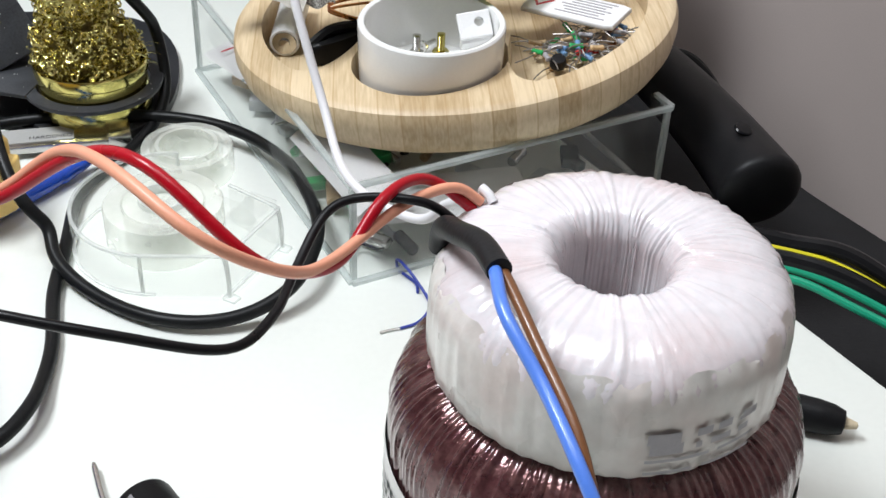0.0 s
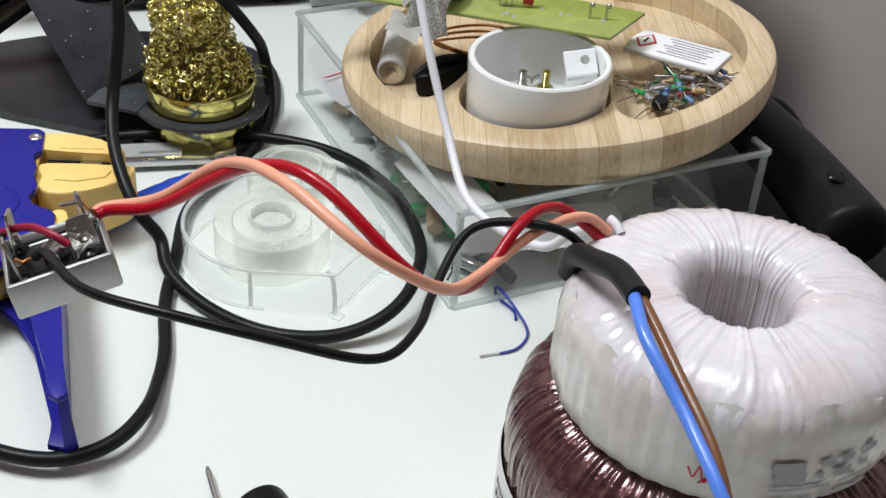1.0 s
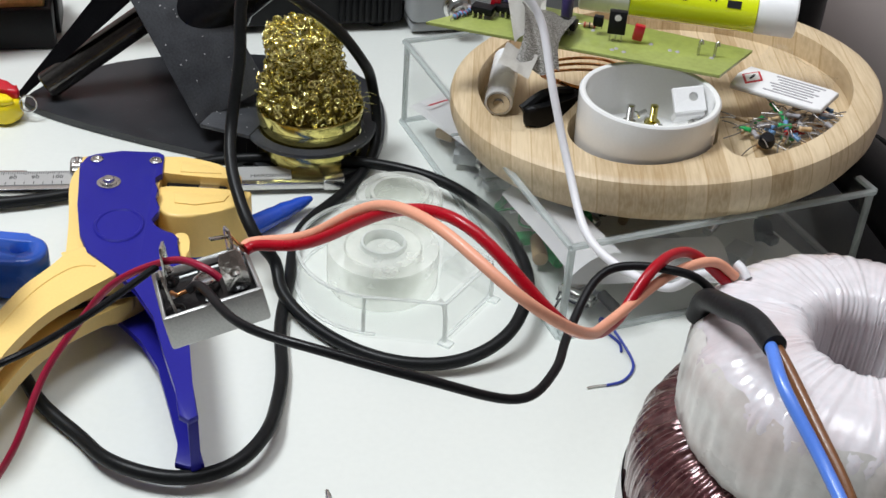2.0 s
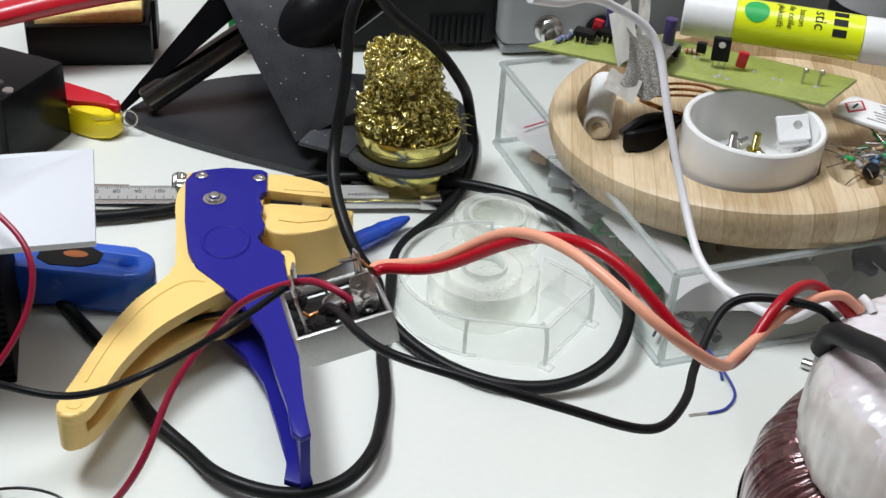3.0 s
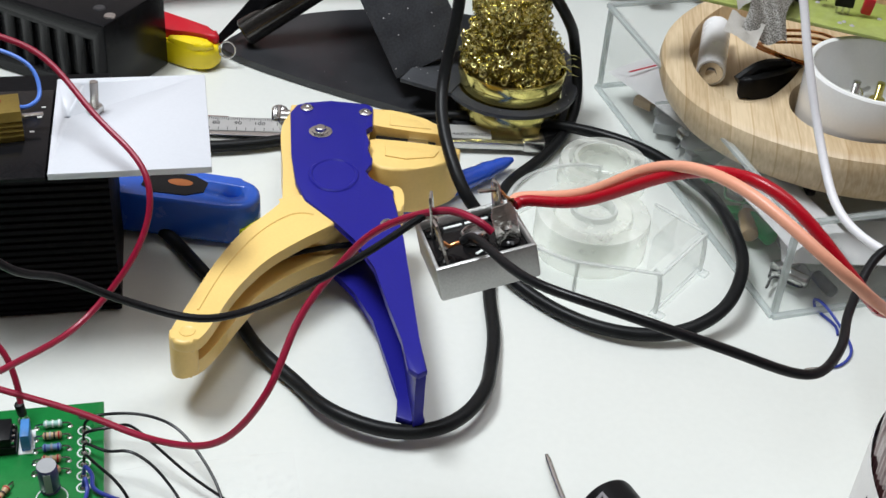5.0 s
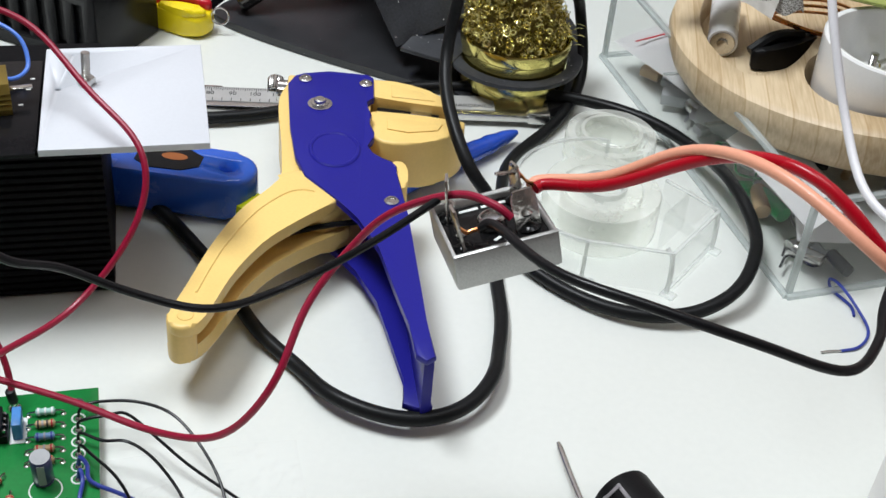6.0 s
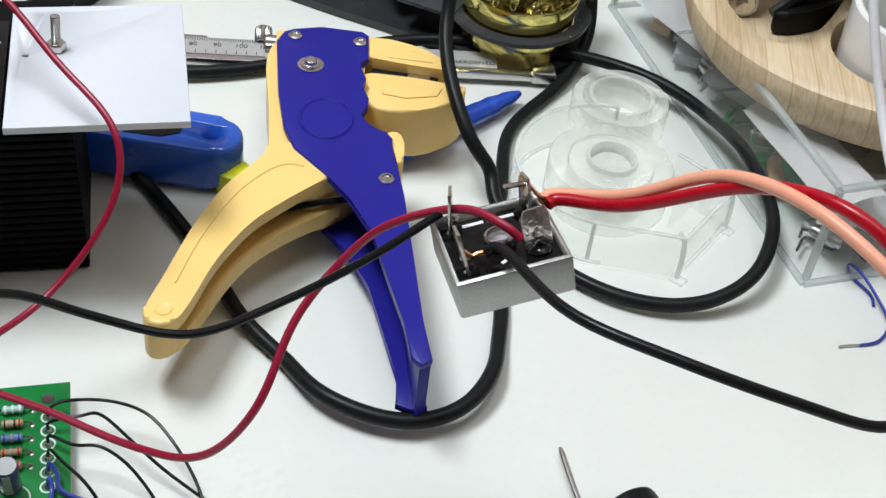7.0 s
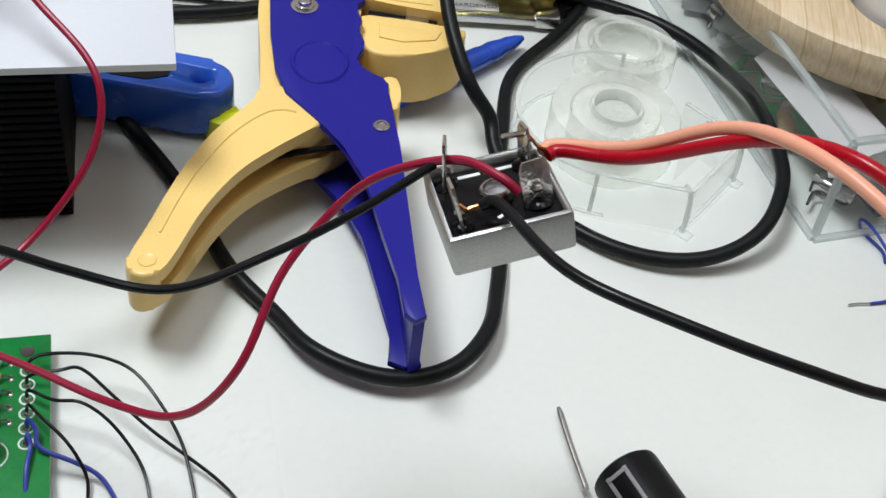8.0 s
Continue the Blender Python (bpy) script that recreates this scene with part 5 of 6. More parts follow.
    roll = part("tape_roll", lathe_bm([(0.0165, 0.002), (0.0235, 0.002), (0.0240, 0.003), (0.0240, 0.0188), (0.0235, 0.0196), (0.0170, 0.0196), (0.0165, 0.0190), (0.0165, 0.002)], 64), HAZE_TAPE, d, "hazy white roll of tape", pose(-0.0008, 0.0008, 0))
    part("core", lathe_bm([(0.0128, 0.002), (0.0163, 0.002), (0.0163, 0.0176), (0.0157, 0.0182), (0.0134, 0.0182), (0.0128, 0.0176), (0.0128, 0.002)], 56), HAZE_TAPE, roll, "translucent tape core")
    part("flange", lathe_bm([(0.0090, 0.0186), (0.0160, 0.0186), (0.0163, 0.0192), (0.0160, 0.0198), (0.0090, 0.0200)], 48), HAZE_TAPE, roll, "flat translucent flange")
    part("hub", lathe_bm([(0.0078, 0.002), (0.0094, 0.002), (0.0100, 0.0205), (0.0096, 0.0222), (0.0086, 0.0224), (0.0080, 0.0212), (0.0078, 0.002)], 48), CLEAR_RIM, roll, "clear hub")
    part("hub_cap", lathe_bm([(0, 0.0176), (0.0074, 0.0176), (0.0078, 0.0180), (0.0074, 0.0184), (0, 0.0184)], 40), HAZE_TAPE, roll, "translucent inner disc")
    r2 = thing("tape_core", "empty translucent white tape core standing beside the dispenser", "tape core", pose(-0.1065, 0.4745, 0.0) @ Matrix.Diagonal((1.26, 1.26, 0.78, 1)))
    part("outer_ring", lathe_bm([(0.0128, 0.001), (0.0155, 0.0005), (0.0160, 0.002), (0.0160, 0.0165), (0.0155, 0.018), (0.0128, 0.018), (0.0122, 0.017), (0.0122, 0.002), (0.0128, 0.001)], 48), HAZE_TAPE, r2, "hazy outer ring")
    part("inner_ring", lathe_bm([(0.0095, 0.001), (0.0108, 0.001), (0.0108, 0.0195), (0.0095, 0.0195), (0.0095, 0.001)], 40), HAZE_TAPE, r2, "hazy inner ring")


build_dispenser()


# ---------------------------------------------------------------- soldering iron stand
def build_stand():
    s = thing("soldering_iron_stand", "black steel soldering iron stand with dusty grey strap", "soldering stand")
    # back edge drawn out to stand in for the holder's shadow and reflection
    base = [(-0.317, 0.543), (-0.300, 0.5315), (-0.250, 0.5165), (-0.200, 0.5065), (-0.170, 0.4925), (-0.145, 0.492), (-0.128, 0.507), (-0.122, 0.540), (-0.132, 0.590), (-0.160, 0.620), (-0.225, 0.618), (-0.288, 0.590)]
    part("base_plate", prism_bm(rounded(base, 2), 0.0005, 0.0042, 0.001), BLACK_METAL, s, "black powder-coated base plate, its back standing in for the holder's shadow")

    def band(p, q, w, t, nm, mat, label, side=(0.35, 0.93, 0)):
        p, q = Vector(p), Vector(q)
        m = axes(p, q - p, side)
        part(nm, box_bm((q - p).length, w, t, 0.0006, ((q - p).length / 2, 0, 0)), mat, s, label, m)

    # folded sheet widening from the base's tip; its breadth stands in for shade
    bm = bmesh.new()
    sheet = [bm.verts.new(p) for p in ((-0.3165, 0.5430, 0.005), (-0.3120, 0.5410, 0.005), (-0.2560, 0.5610, 0.0570), (-0.2080, 0.5760, 0.1020), (-0.2400, 0.5890, 0.1020))]
    bm.faces.new(sheet)
    bmesh.ops.solidify(bm, geom=bm.faces[:], thickness=0.0014)
    part("strut_and_shade", bm, BLACK_SHEET, s, "black slanting sheet, its breadth standing in for shade")
    band((-0.2570, 0.5700, 0.0968), (-0.1970, 0.5255, 0.0218), 0.0390, 0.0022, "strap", GREY_METAL, "dusty grey steel strap", (0.83, 0.48, 0.35))
    band((-0.206, 0.5225, 0.0190), (-0.180, 0.5165, 0.0190), 0.030, 0.0022, "strap_foot", GREY_METAL, "bent foot of the strap", (0.3, 0.95, 0))
    m = axes((-0.301, 0.5455, 0.0105), (0.054, 0.034, 0.036), (0, 1, 0)) @ pose(0, 0, 0, 0, 90, 0)
    part("iron_tube", lathe_bm([(0, 0), (0.0065, 0), (0.0075, 0.001), (0.0075, 0.092), (0.0062, 0.092), (0.0062, 0.002), (0, 0.002)], 32), TUBE, s, "glossy dark holder tube", m)
    m2 = axes((-0.232, 0.560, 0.044), (0.040, 0.006, 0.034), (0, 1, 0)) @ pose(0, 0, 0, 0, 90, 0)
    part("holder_cup", lathe_bm([(0.006, 0), (0.0155, 0.0), (0.0180, 0.006), (0.0188, 0.030), (0.0165, 0.034), (0.0160, 0.060), (0.0110, 0.060), (0.0110, 0.002)], 36), BLACK_SHEET, s, "black flared holder cup", m2)
    for z, r, mat in ((0.0185, 0.0318, GREY_METAL), (0.0052, 0.0315, BLACK_METAL)):
        part("ring_plate", lathe_bm([(0.0262, z - 0.001), (r, z - 0.001), (r + 0.0003, z), (r, z + 0.001), (0.0262, z + 0.001), (0.0262, z - 0.001)], 64), mat, s, "dark ring round the tin", pose(-0.1575, 0.5215, 0))
    tin = thing("brass_wool_tin", "polished brass tin heaped with curly wool in iron stand", "tin", pose(-0.1575, 0.5215, 0.0046))
    part("tin_body", lathe_bm([(0, 0), (0.0245, 0), (0.0254, 0.0008), (0.0256, 0.0100), (0.0248, 0.0115), (0.0248, 0.0195), (0.0258, 0.0205), (0.0262, 0.0250), (0.0257, 0.0262), (0.0245, 0.0258), (0.0242, 0.010), (0, 0.010)], 72), BRASS, tin, "polished brass bowl")
    rnd = random.Random(12)
    curls = []
    for k in range(2700):
        h = rnd.random() if rnd.random() < 0.8 else rnd.uniform(0.85, 1.0)
        lim = 0.0252 * (1 - 0.34 * h ** 2.0) * (0.95 + 0.08 * math.sin(9 * h - 1.4))
        a, rr = rnd.uniform(0, 2 * math.pi), lim * (rnd.uniform(0.72, 1.0) if rnd.random() < 0.72 else math.sqrt(rnd.random()))
        c = Vector((rr * math.cos(a) - 0.004 * h, rr * math.sin(a), 0.016 + 0.048 * h))
        ax = Vector((rnd.gauss(0, 1), rnd.gauss(0, 1), rnd.gauss(0, 0.7))).normalized()
        u = ax.orthogonal().normalized()
        v = ax.cross(u)
        r0, pitch, turns, ph = rnd.uniform(0.0006, 0.0017), rnd.uniform(0.0005, 0.0016), rnd.uniform(1.2, 2.6), rnd.uniform(0, 6)
        n = int(turns * 9)
        pts = [c + ax * pitch * (i / 9 - turns / 2) + r0 * (1 + 0.3 * math.sin(i * 0.9 + ph)) * (math.cos(i * 0.7 + ph) * u + math.sin(i * 0.7 + ph) * v) for i in range(n)]
        curls.append(pts)
    for j in range(14):
        a = rnd.uniform(-0.5, 0.6)
        curls.append([Vector((0.020 * math.cos(a) + 0.0016 * i * (0.6 + 0.4 * math.sin(j)), 0.020 * math.sin(a) - 0.002 + 0.0014 * math.sin(i * 0.8 + j), 0.026 + 0.001 * j * 0.6 + 0.0012 * math.cos(i * 0.9 + j))) for i in range(9)])
    verts, faces = [], []
    for pts in curls:
        up = Vector((0.3, 0.2, 0.9))
        base_i = len(verts)
        w, tk = rnd.uniform(0.00022, 0.00042), 0.0001
        for i, p in enumerate(pts):
            t = (pts[min(i + 1, len(pts) - 1)] - pts[max(i - 1, 0)]).normalized()
            sd = t.cross(up).normalized()
            up = sd.cross(t)
            verts += [p + sd * w, p + up * tk, p - sd * w, p - up * tk]
        for i in range(len(pts) - 1):
            for q in range(4):
                faces.append((base_i + 4 * i + q, base_i + 4 * i + (q + 1) % 4, base_i + 4 * i + 4 + (q + 1) % 4, base_i + 4 * i + 4 + q))
    me = bpy.data.meshes.new("brass_wool")
    me.from_pydata(verts, [], faces)
    me.materials.append(WOOL)
    wool = new("brass_wool", me)
    wool.parent = tin
    tagged(wool, "curly glittering brass wool", kind="stuff")
    # core painted dark for the shade deep between the curls
    core = part("wool_core", lathe_bm([(0, 0.010), (0.0205, 0.012), (0.0195, 0.024), (0.0160, 0.038), (0.011, 0.050), (0, 0.055)], 28, lambda q, k: (0.0015 * math.sin(q * 2.3 + k), 0)), WOOL_SHADE, tin, "dense inner wool, coloured dark for shade")


build_stand()


# ---------------------------------------------------------------- calliper, pen, blue tool, knife
def build_small_tools():
    m = axes((-0.262, 0.4675, 0), (0.118, 0.030, 0), (0, 1, 0))
    c = thing("vernier_calliper", "steel vernier calliper with engraved scale lying under the wire stripper", "calliper", m)
    part("beam", box_bm(0.225, 0.0155, 0.0035, 0.0004, (0.012, 0, 0.0045)), STEEL, c, "brushed steel beam")
    part("beam_end", box_bm(0.010, 0.0165, 0.0055, 0.0006, (0.124, 0, 0.0048)), STEEL, c, "raised steel end")
    part("scale_plate", box_bm(0.196, 0.0118, 0.0004, 0, (0.006, 0.0014, 0.00645)), SCALE_STEEL, c, "pale scale face")
    for k in range(0, 60):
        x = -0.044 + k * 0.001
        l = 0.0034 if k % 10 == 0 else (0.0026 if k % 5 == 0 else 0.0018)
        if k <= 58:
            part("graduation", box_bm(0.00028, l, 0.0002, 0, (x, 0.0070 - l / 2, 0.00672)), INK, c)
    for k, words in enumerate(("70", "80", "90", "100", "110")):
        part("numeral", text_bm(words, 0.0036, 0.00005), INK, c, "engraved numeral", pose(-0.0344 + 0.0100 * k, 0.0020, 0.0067))
    for k in range(14):
        part("graduation", box_bm(0.0003, 0.0022, 0.0002, 0, (-0.044 + k * 0.0042, -0.0030, 0.00672)), INK, c)
    part("lettering", text_bm("HARDENED", 0.0036, 0.00005), INK, c, "engraved lettering", pose(0.094, -0.0012, 0.0067))
    part("depth_rod", box_bm(0.10, 0.0022, 0.0016, 0.0002, (-0.07, 0.0105, 0.0035)), STEEL, c, "thin steel rod", pose(0, 0, 0, 0, 0, -2))
    part("thumb_screw", moved(lathe_bm([(0, 0), (0.0030, 0), (0.0034, 0.0005), (0.0034, 0.0062), (0.0030, 0.0068), (0, 0.0068)], 40, lambda q, k: (0.0003 if q % 2 else 0, 0)), pose(0, 0, 0)), STEEL, c, "knurled steel thumb screw", pose(0.0045, 0.0060, 0.0064, -60, 0, 0))
    part("jaw", prism_bm(mm([(-112, -8), (-70, -8), (-66, -22), (-84, -26), (-112, -30)]), 0.001, 0.005, 0.0004), STEEL, c, "steel sliding jaw")
    part("lock_screw", moved(cyl_bm(0.0042, 0.006, 22, 0.0006), pose(0, 0, 0, 90)), BLACK_PLASTIC, c, "dark lock screw", pose(-0.050, -0.0105, 0.0065))
    # pen
    m = axes((-0.190, 0.4195, 0.0055), (0.043, 0.0575, 0.0), (0, 0, 1)) @ pose(0, 0, 0, 0, 90, 0)
    p = thing("blue_pen", "translucent blue ballpoint pen lying under the wire stripper", "pen", m)
    part("barrel", lathe_bm([(0, -0.06), (0.0045, -0.058), (0.0050, -0.02), (0.0050, 0.030), (0.0046, 0.046), (0.0042, 0.048), (0.0042, 0.050), (0, 0.050)], 28), PEN_BLUE, p, "translucent blue barrel")
    part("tip_cone", lathe_bm([(0.0042, 0.0502), (0.0044, 0.053), (0.0036, 0.058), (0.0034, 0.0585), (0.0034, 0.0615), (0.0024, 0.0665), (0.0012, 0.070), (0, 0.0705)], 24), PEN_BLUE, p, "stepped blue tip")
    # blue hand tool with a hanging hole
    m = axes((-0.2435, 0.391, 0), (-1.0, -0.06, 0), (0.06, -1.0, 0))
    ht = thing("blue_test_tool", "glossy blue plastic hand tool with hanging hole beside heat sink", "hand tool", m)
    out = [(0.008 - 0.0105 * math.sin(radians(a)), 0.0105 * math.cos(radians(a))) for a in range(0, 181, 15)] + [(0.10, -0.0135), (0.10, 0.0135)]
    body = part("body", prism_bm(out[::-1], 0.003, 0.0215, 0.0022, 3), TOOL_BLUE, ht, "glossy blue shell")
    cut(body, [moved(cyl_bm(0.0042, 0.03, 24), pose(0.009, 0, 0.012))])
    body.parent = ht
    part("label_panel", prism_bm(rounded(mm([(20, -7), (46, -8), (46, 8), (20, 7)]), 1), 0.0213, 0.0219), BLACK_PLASTIC, ht, "black label panel")
    part("logo_oval", moved(lathe_bm([(0, 0), (0.004, 0), (0.0044, 0)], 24), Matrix.Diagonal((1.2, 0.55, 1, 1))), SLOT_SHADE_AND_PRINT, ht, "brown-red oval mark", pose(0.031, -0.001, 0.0221))
    part("seam", box_bm(0.092, 0.0004, 0.0006, 0, (0.054, -0.0137, 0.012)), NAVY_WIRE, ht)
    ob = part("yellow_cap", lathe_bm([(0, 0), (0.0030, 0), (0.0034, 0.001), (0.0030, 0.005), (0, 0.006)], 20), GLUE_YELLOW, m=pose(-0.2431, 0.3863, 0.0, 0, 0, 0) @ Matrix.Scale(2.0, 4))
    tagged(ob, "tiny bright yellow cap on the desk", "cap")
    # pocket knife
    m = axes((-0.3340, 0.5315, 0.0), (0.062, -0.018, 0), (0.018, 0.06, 0))
    k = thing("pocket_knife", "red and yellow pocket knife lying beside black metal box", "pocket knife", m)
    body = rounded(mm([(-42, -9), (20, -10), (28, -6), (28, 5), (20, 9), (-42, 9), (-48, 0)]), 2)
    part("lower_scale", prism_bm(body, 0.001, 0.0122, 0.0026, 3), KNIFE_YELLOW, k, "yellow handle scale")
    part("upper_scale", prism_bm(rounded(mm([(-46, -6), (-8, -7), (4, -5.5), (13, -1), (26, 1), (26, 6), (18, 9), (-42, 9.5)]), 2), 0.0112, 0.0170, 0.0022, 3), RED_PLASTIC, k, "red handle scale")
    part("front_scale", prism_bm(rounded(mm([(2, -9.5), (20, -9.5), (27, -5.5), (27.5, 0), (14, -1.5), (6, -6)]), 2), 0.0115, 0.0152, 0.0016, 3), KNIFE_YELLOW, k, "yellow front end of the handle")
    part("mark", box_bm(0.0032, 0.0008, 0.0030, 0, (0.0, -0.0096, 0.0075)), RED_PLASTIC, k, "small red mark")
    part("key_ring", moved(lathe_bm([(0.0042 + 0.0005 * math.cos(a), 0.0005 * math.sin(a)) for a in (i * math.pi / 4 for i in range(9))], 28), pose(0.031, 0.004, 0.010, 78, 0, 30)), STEEL, k, "small steel key ring")


build_small_tools()


# ---------------------------------------------------------------- black boxes, sponge tray, back row
def build_back_row():
    # vented box: x runs along its slotted front, y towards the room
    b = thing("vented_black_box", "black sheet-metal box with vent slots beside pocket knife", "metal box", axes((-0.343, 0.474, 0.0005), (-0.972, 0.233, 0), (-0.23, -0.97, 0)))
    body = part("shell", box_bm(0.15, 0.047, 0.041, 0.0008, (0.075, -0.0235, 0.0205)), BLACK_SHEET, b, "satin black shell")
    cut(body, [box_bm(0.0058, 0.005, 0.024, 0, (0.010 + k * 0.0105, 0.0, 0.020)) for k in range(12)])
    body.parent = b
    part("inner_liner", box_bm(0.146, 0.001, 0.038, 0, (0.075, -0.004, 0.0205)), INK, b, "dark inside of the box")
    for x, y in ((0.026, -0.022), (0.004, -0.010), (0.013, -0.014)):
        part("screw", moved(lathe_bm([(0.0030, 0), (0.0026, 0.0006), (0.0012, 0.0007), (0, 0.0004)], 18), pose(0, 0, 0)), STEEL if x < 0.01 else BLACK_METAL, b, "cover screw", pose(x, y, 0.041))
    # sponge tray
    m = axes((-0.384, 0.586, 0.0005), (0.064, 0.0205, 0), (-0.02, 0.064, 0))
    s = thing("sponge_tray", "black plastic tray holding a rough yellow cleaning sponge", "sponge tray", m)
    tray = part("tray", box_bm(0.068, 0.056, 0.024, 0.0012, (0.034, 0.028, 0.012)), BLACK_PLASTIC, s, "black plastic tray")
    cut(tray, [box_bm(0.060, 0.048, 0.03, 0.001, (0.034, 0.028, 0.021))])
    tray.parent = s
    for x in (-0.001, 0.069):
        part("side_clip", box_bm(0.003, 0.030, 0.030, 0.001, (x, 0.030, 0.017)), BLACK_PLASTIC, s, "black side clip")
    bm = box_bm(0.0585, 0.0465, 0.022, 0.002, (0.034, 0.028, 0.0175))
    bmesh.ops.subdivide_edges(bm, edges=bm.edges[:], cuts=5, use_grid_fill=True)
    for v in bm.verts:
        v.co += Vector((0, 0, 0.0012 * noise.noise(v.co * 260)))
    part("sponge", bm, SPONGE, s, "rough yellow sponge")
    # red plier handles above the sponge tray
    pl = thing("red_pliers", "pliers with glossy red handles lying across the sponge tray", "pliers")
    part("handle", tube_bm([(-0.455, 0.530, 0.034), (-0.405, 0.560, 0.036), (-0.365, 0.585, 0.042), (-0.330, 0.605, 0.046), (-0.295, 0.618, 0.046), (-0.265, 0.628, 0.042)], 0.0085, 14, 8, taper=lambda u: 0.75 + 0.45 * math.sin(math.pi * u), flat=0.7), RED_PLASTIC, pl, "glossy red handle")
    part("handle", tube_bm([(-0.455, 0.520, 0.012), (-0.420, 0.540, 0.012), (-0.395, 0.548, 0.013), (-0.383, 0.549, 0.013)], 0.0075, 14, 8, flat=0.7), RED_PLASTIC, pl, "glossy red handle")
    # dark equipment case behind the iron stand
    m = axes((-0.275, 0.632, 0.0005), (0.95, 0.31, 0), (-0.31, 0.95, 0))
    dk = thing("dark_equipment_case", "dark plastic equipment case standing behind the soldering stand", "equipment case", m)
    part("shell", box_bm(0.150, 0.08, 0.11, 0.004, (0.075, 0.04, 0.058)), BLACK_PLASTIC, dk, "dark plastic shell")
    for k in range(9):
        part("vent_rib", box_bm(0.0022, 0.002, 0.018, 0.0005, (0.112 + k * 0.0038, -0.0008, 0.014)), BLACK_SHEET, dk, "moulded rib")
    for x in (0.02, 0.135):
        part("foot", cyl_bm(0.006, 0.003, 16, 0.0006), BLACK_CLOTH, dk, "", pose(x, 0.01, 0.0))
    gb = part("small_green_board", box_bm(0.018, 0.002, 0.018, 0.0003, (0, 0, 0.009)), PCB_GREEN, m=pose(-0.279, 0.652, 0.0005, -12, 0, 20))
    tagged(gb, "small green circuit board standing behind the soldering stand", "circuit board")
    # light grey instrument
    m = axes((-0.128, 0.668, 0.0), (0.94, 0.34, 0), (-0.34, 0.94, 0))
    g = thing("grey_instrument", "light grey plastic bench instrument with a metal socket on its front", "instrument", m)
    part("shell", box_bm(0.24, 0.16, 0.11, 0.006, (0.12, 0.08, 0.062), 3), GREY_PLASTIC, g, "light grey plastic shell")
    part("bottom_trim", box_bm(0.236, 0.15, 0.006, 0.0015, (0.12, 0.078, 0.0045)), GREY_PLASTIC, g, "grey bottom edge")
    sk = part("metal_socket", moved(lathe_bm([(0.0085, 0), (0.0085, 0.003), (0.0068, 0.004), (0.0068, 0.011), (0.0052, 0.012), (0.0050, 0.004), (0, 0.004)], 28), pose(0, 0, 0, 90)), STEEL, g, "nickel-plated socket", pose(0.028, 0.0002, 0.019))
    part("black_socket", moved(lathe_bm([(0.009, 0), (0.009, 0.003), (0.006, 0.0045), (0.0055, 0.001), (0, 0.001)], 28), pose(0, 0, 0, 90)), BLACK_PLASTIC, g, "black socket", pose(0.060, 0.0002, 0.017))
    ob = part("wooden_block", box_bm(0.05, 0.03, 0.05, 0.002, (0, 0, 0.025)), WOOD_DARK, m=pose(0.045, 0.660, 0.0, 0, 0, 20))
    tagged(ob, "small brown wooden block behind the tray", "wooden block")
    # jars at the far end
    lb = thing("grey_canister", "grey plastic canister standing behind the bamboo tray", "canister", pose(0.080, 0.672, 0.0))
    part("body", lathe_bm([(0, 0), (0.024, 0), (0.026, 0.002), (0.026, 0.085), (0.022, 0.095), (0, 0.095)], 40), GREY_PLASTIC, lb, "grey plastic body")
    part("dark_band", lathe_bm([(0.0263, 0.030), (0.0266, 0.031), (0.0266, 0.060), (0.0263, 0.061)], 40), BLACK_PLASTIC, lb, "dark band")


build_back_row()


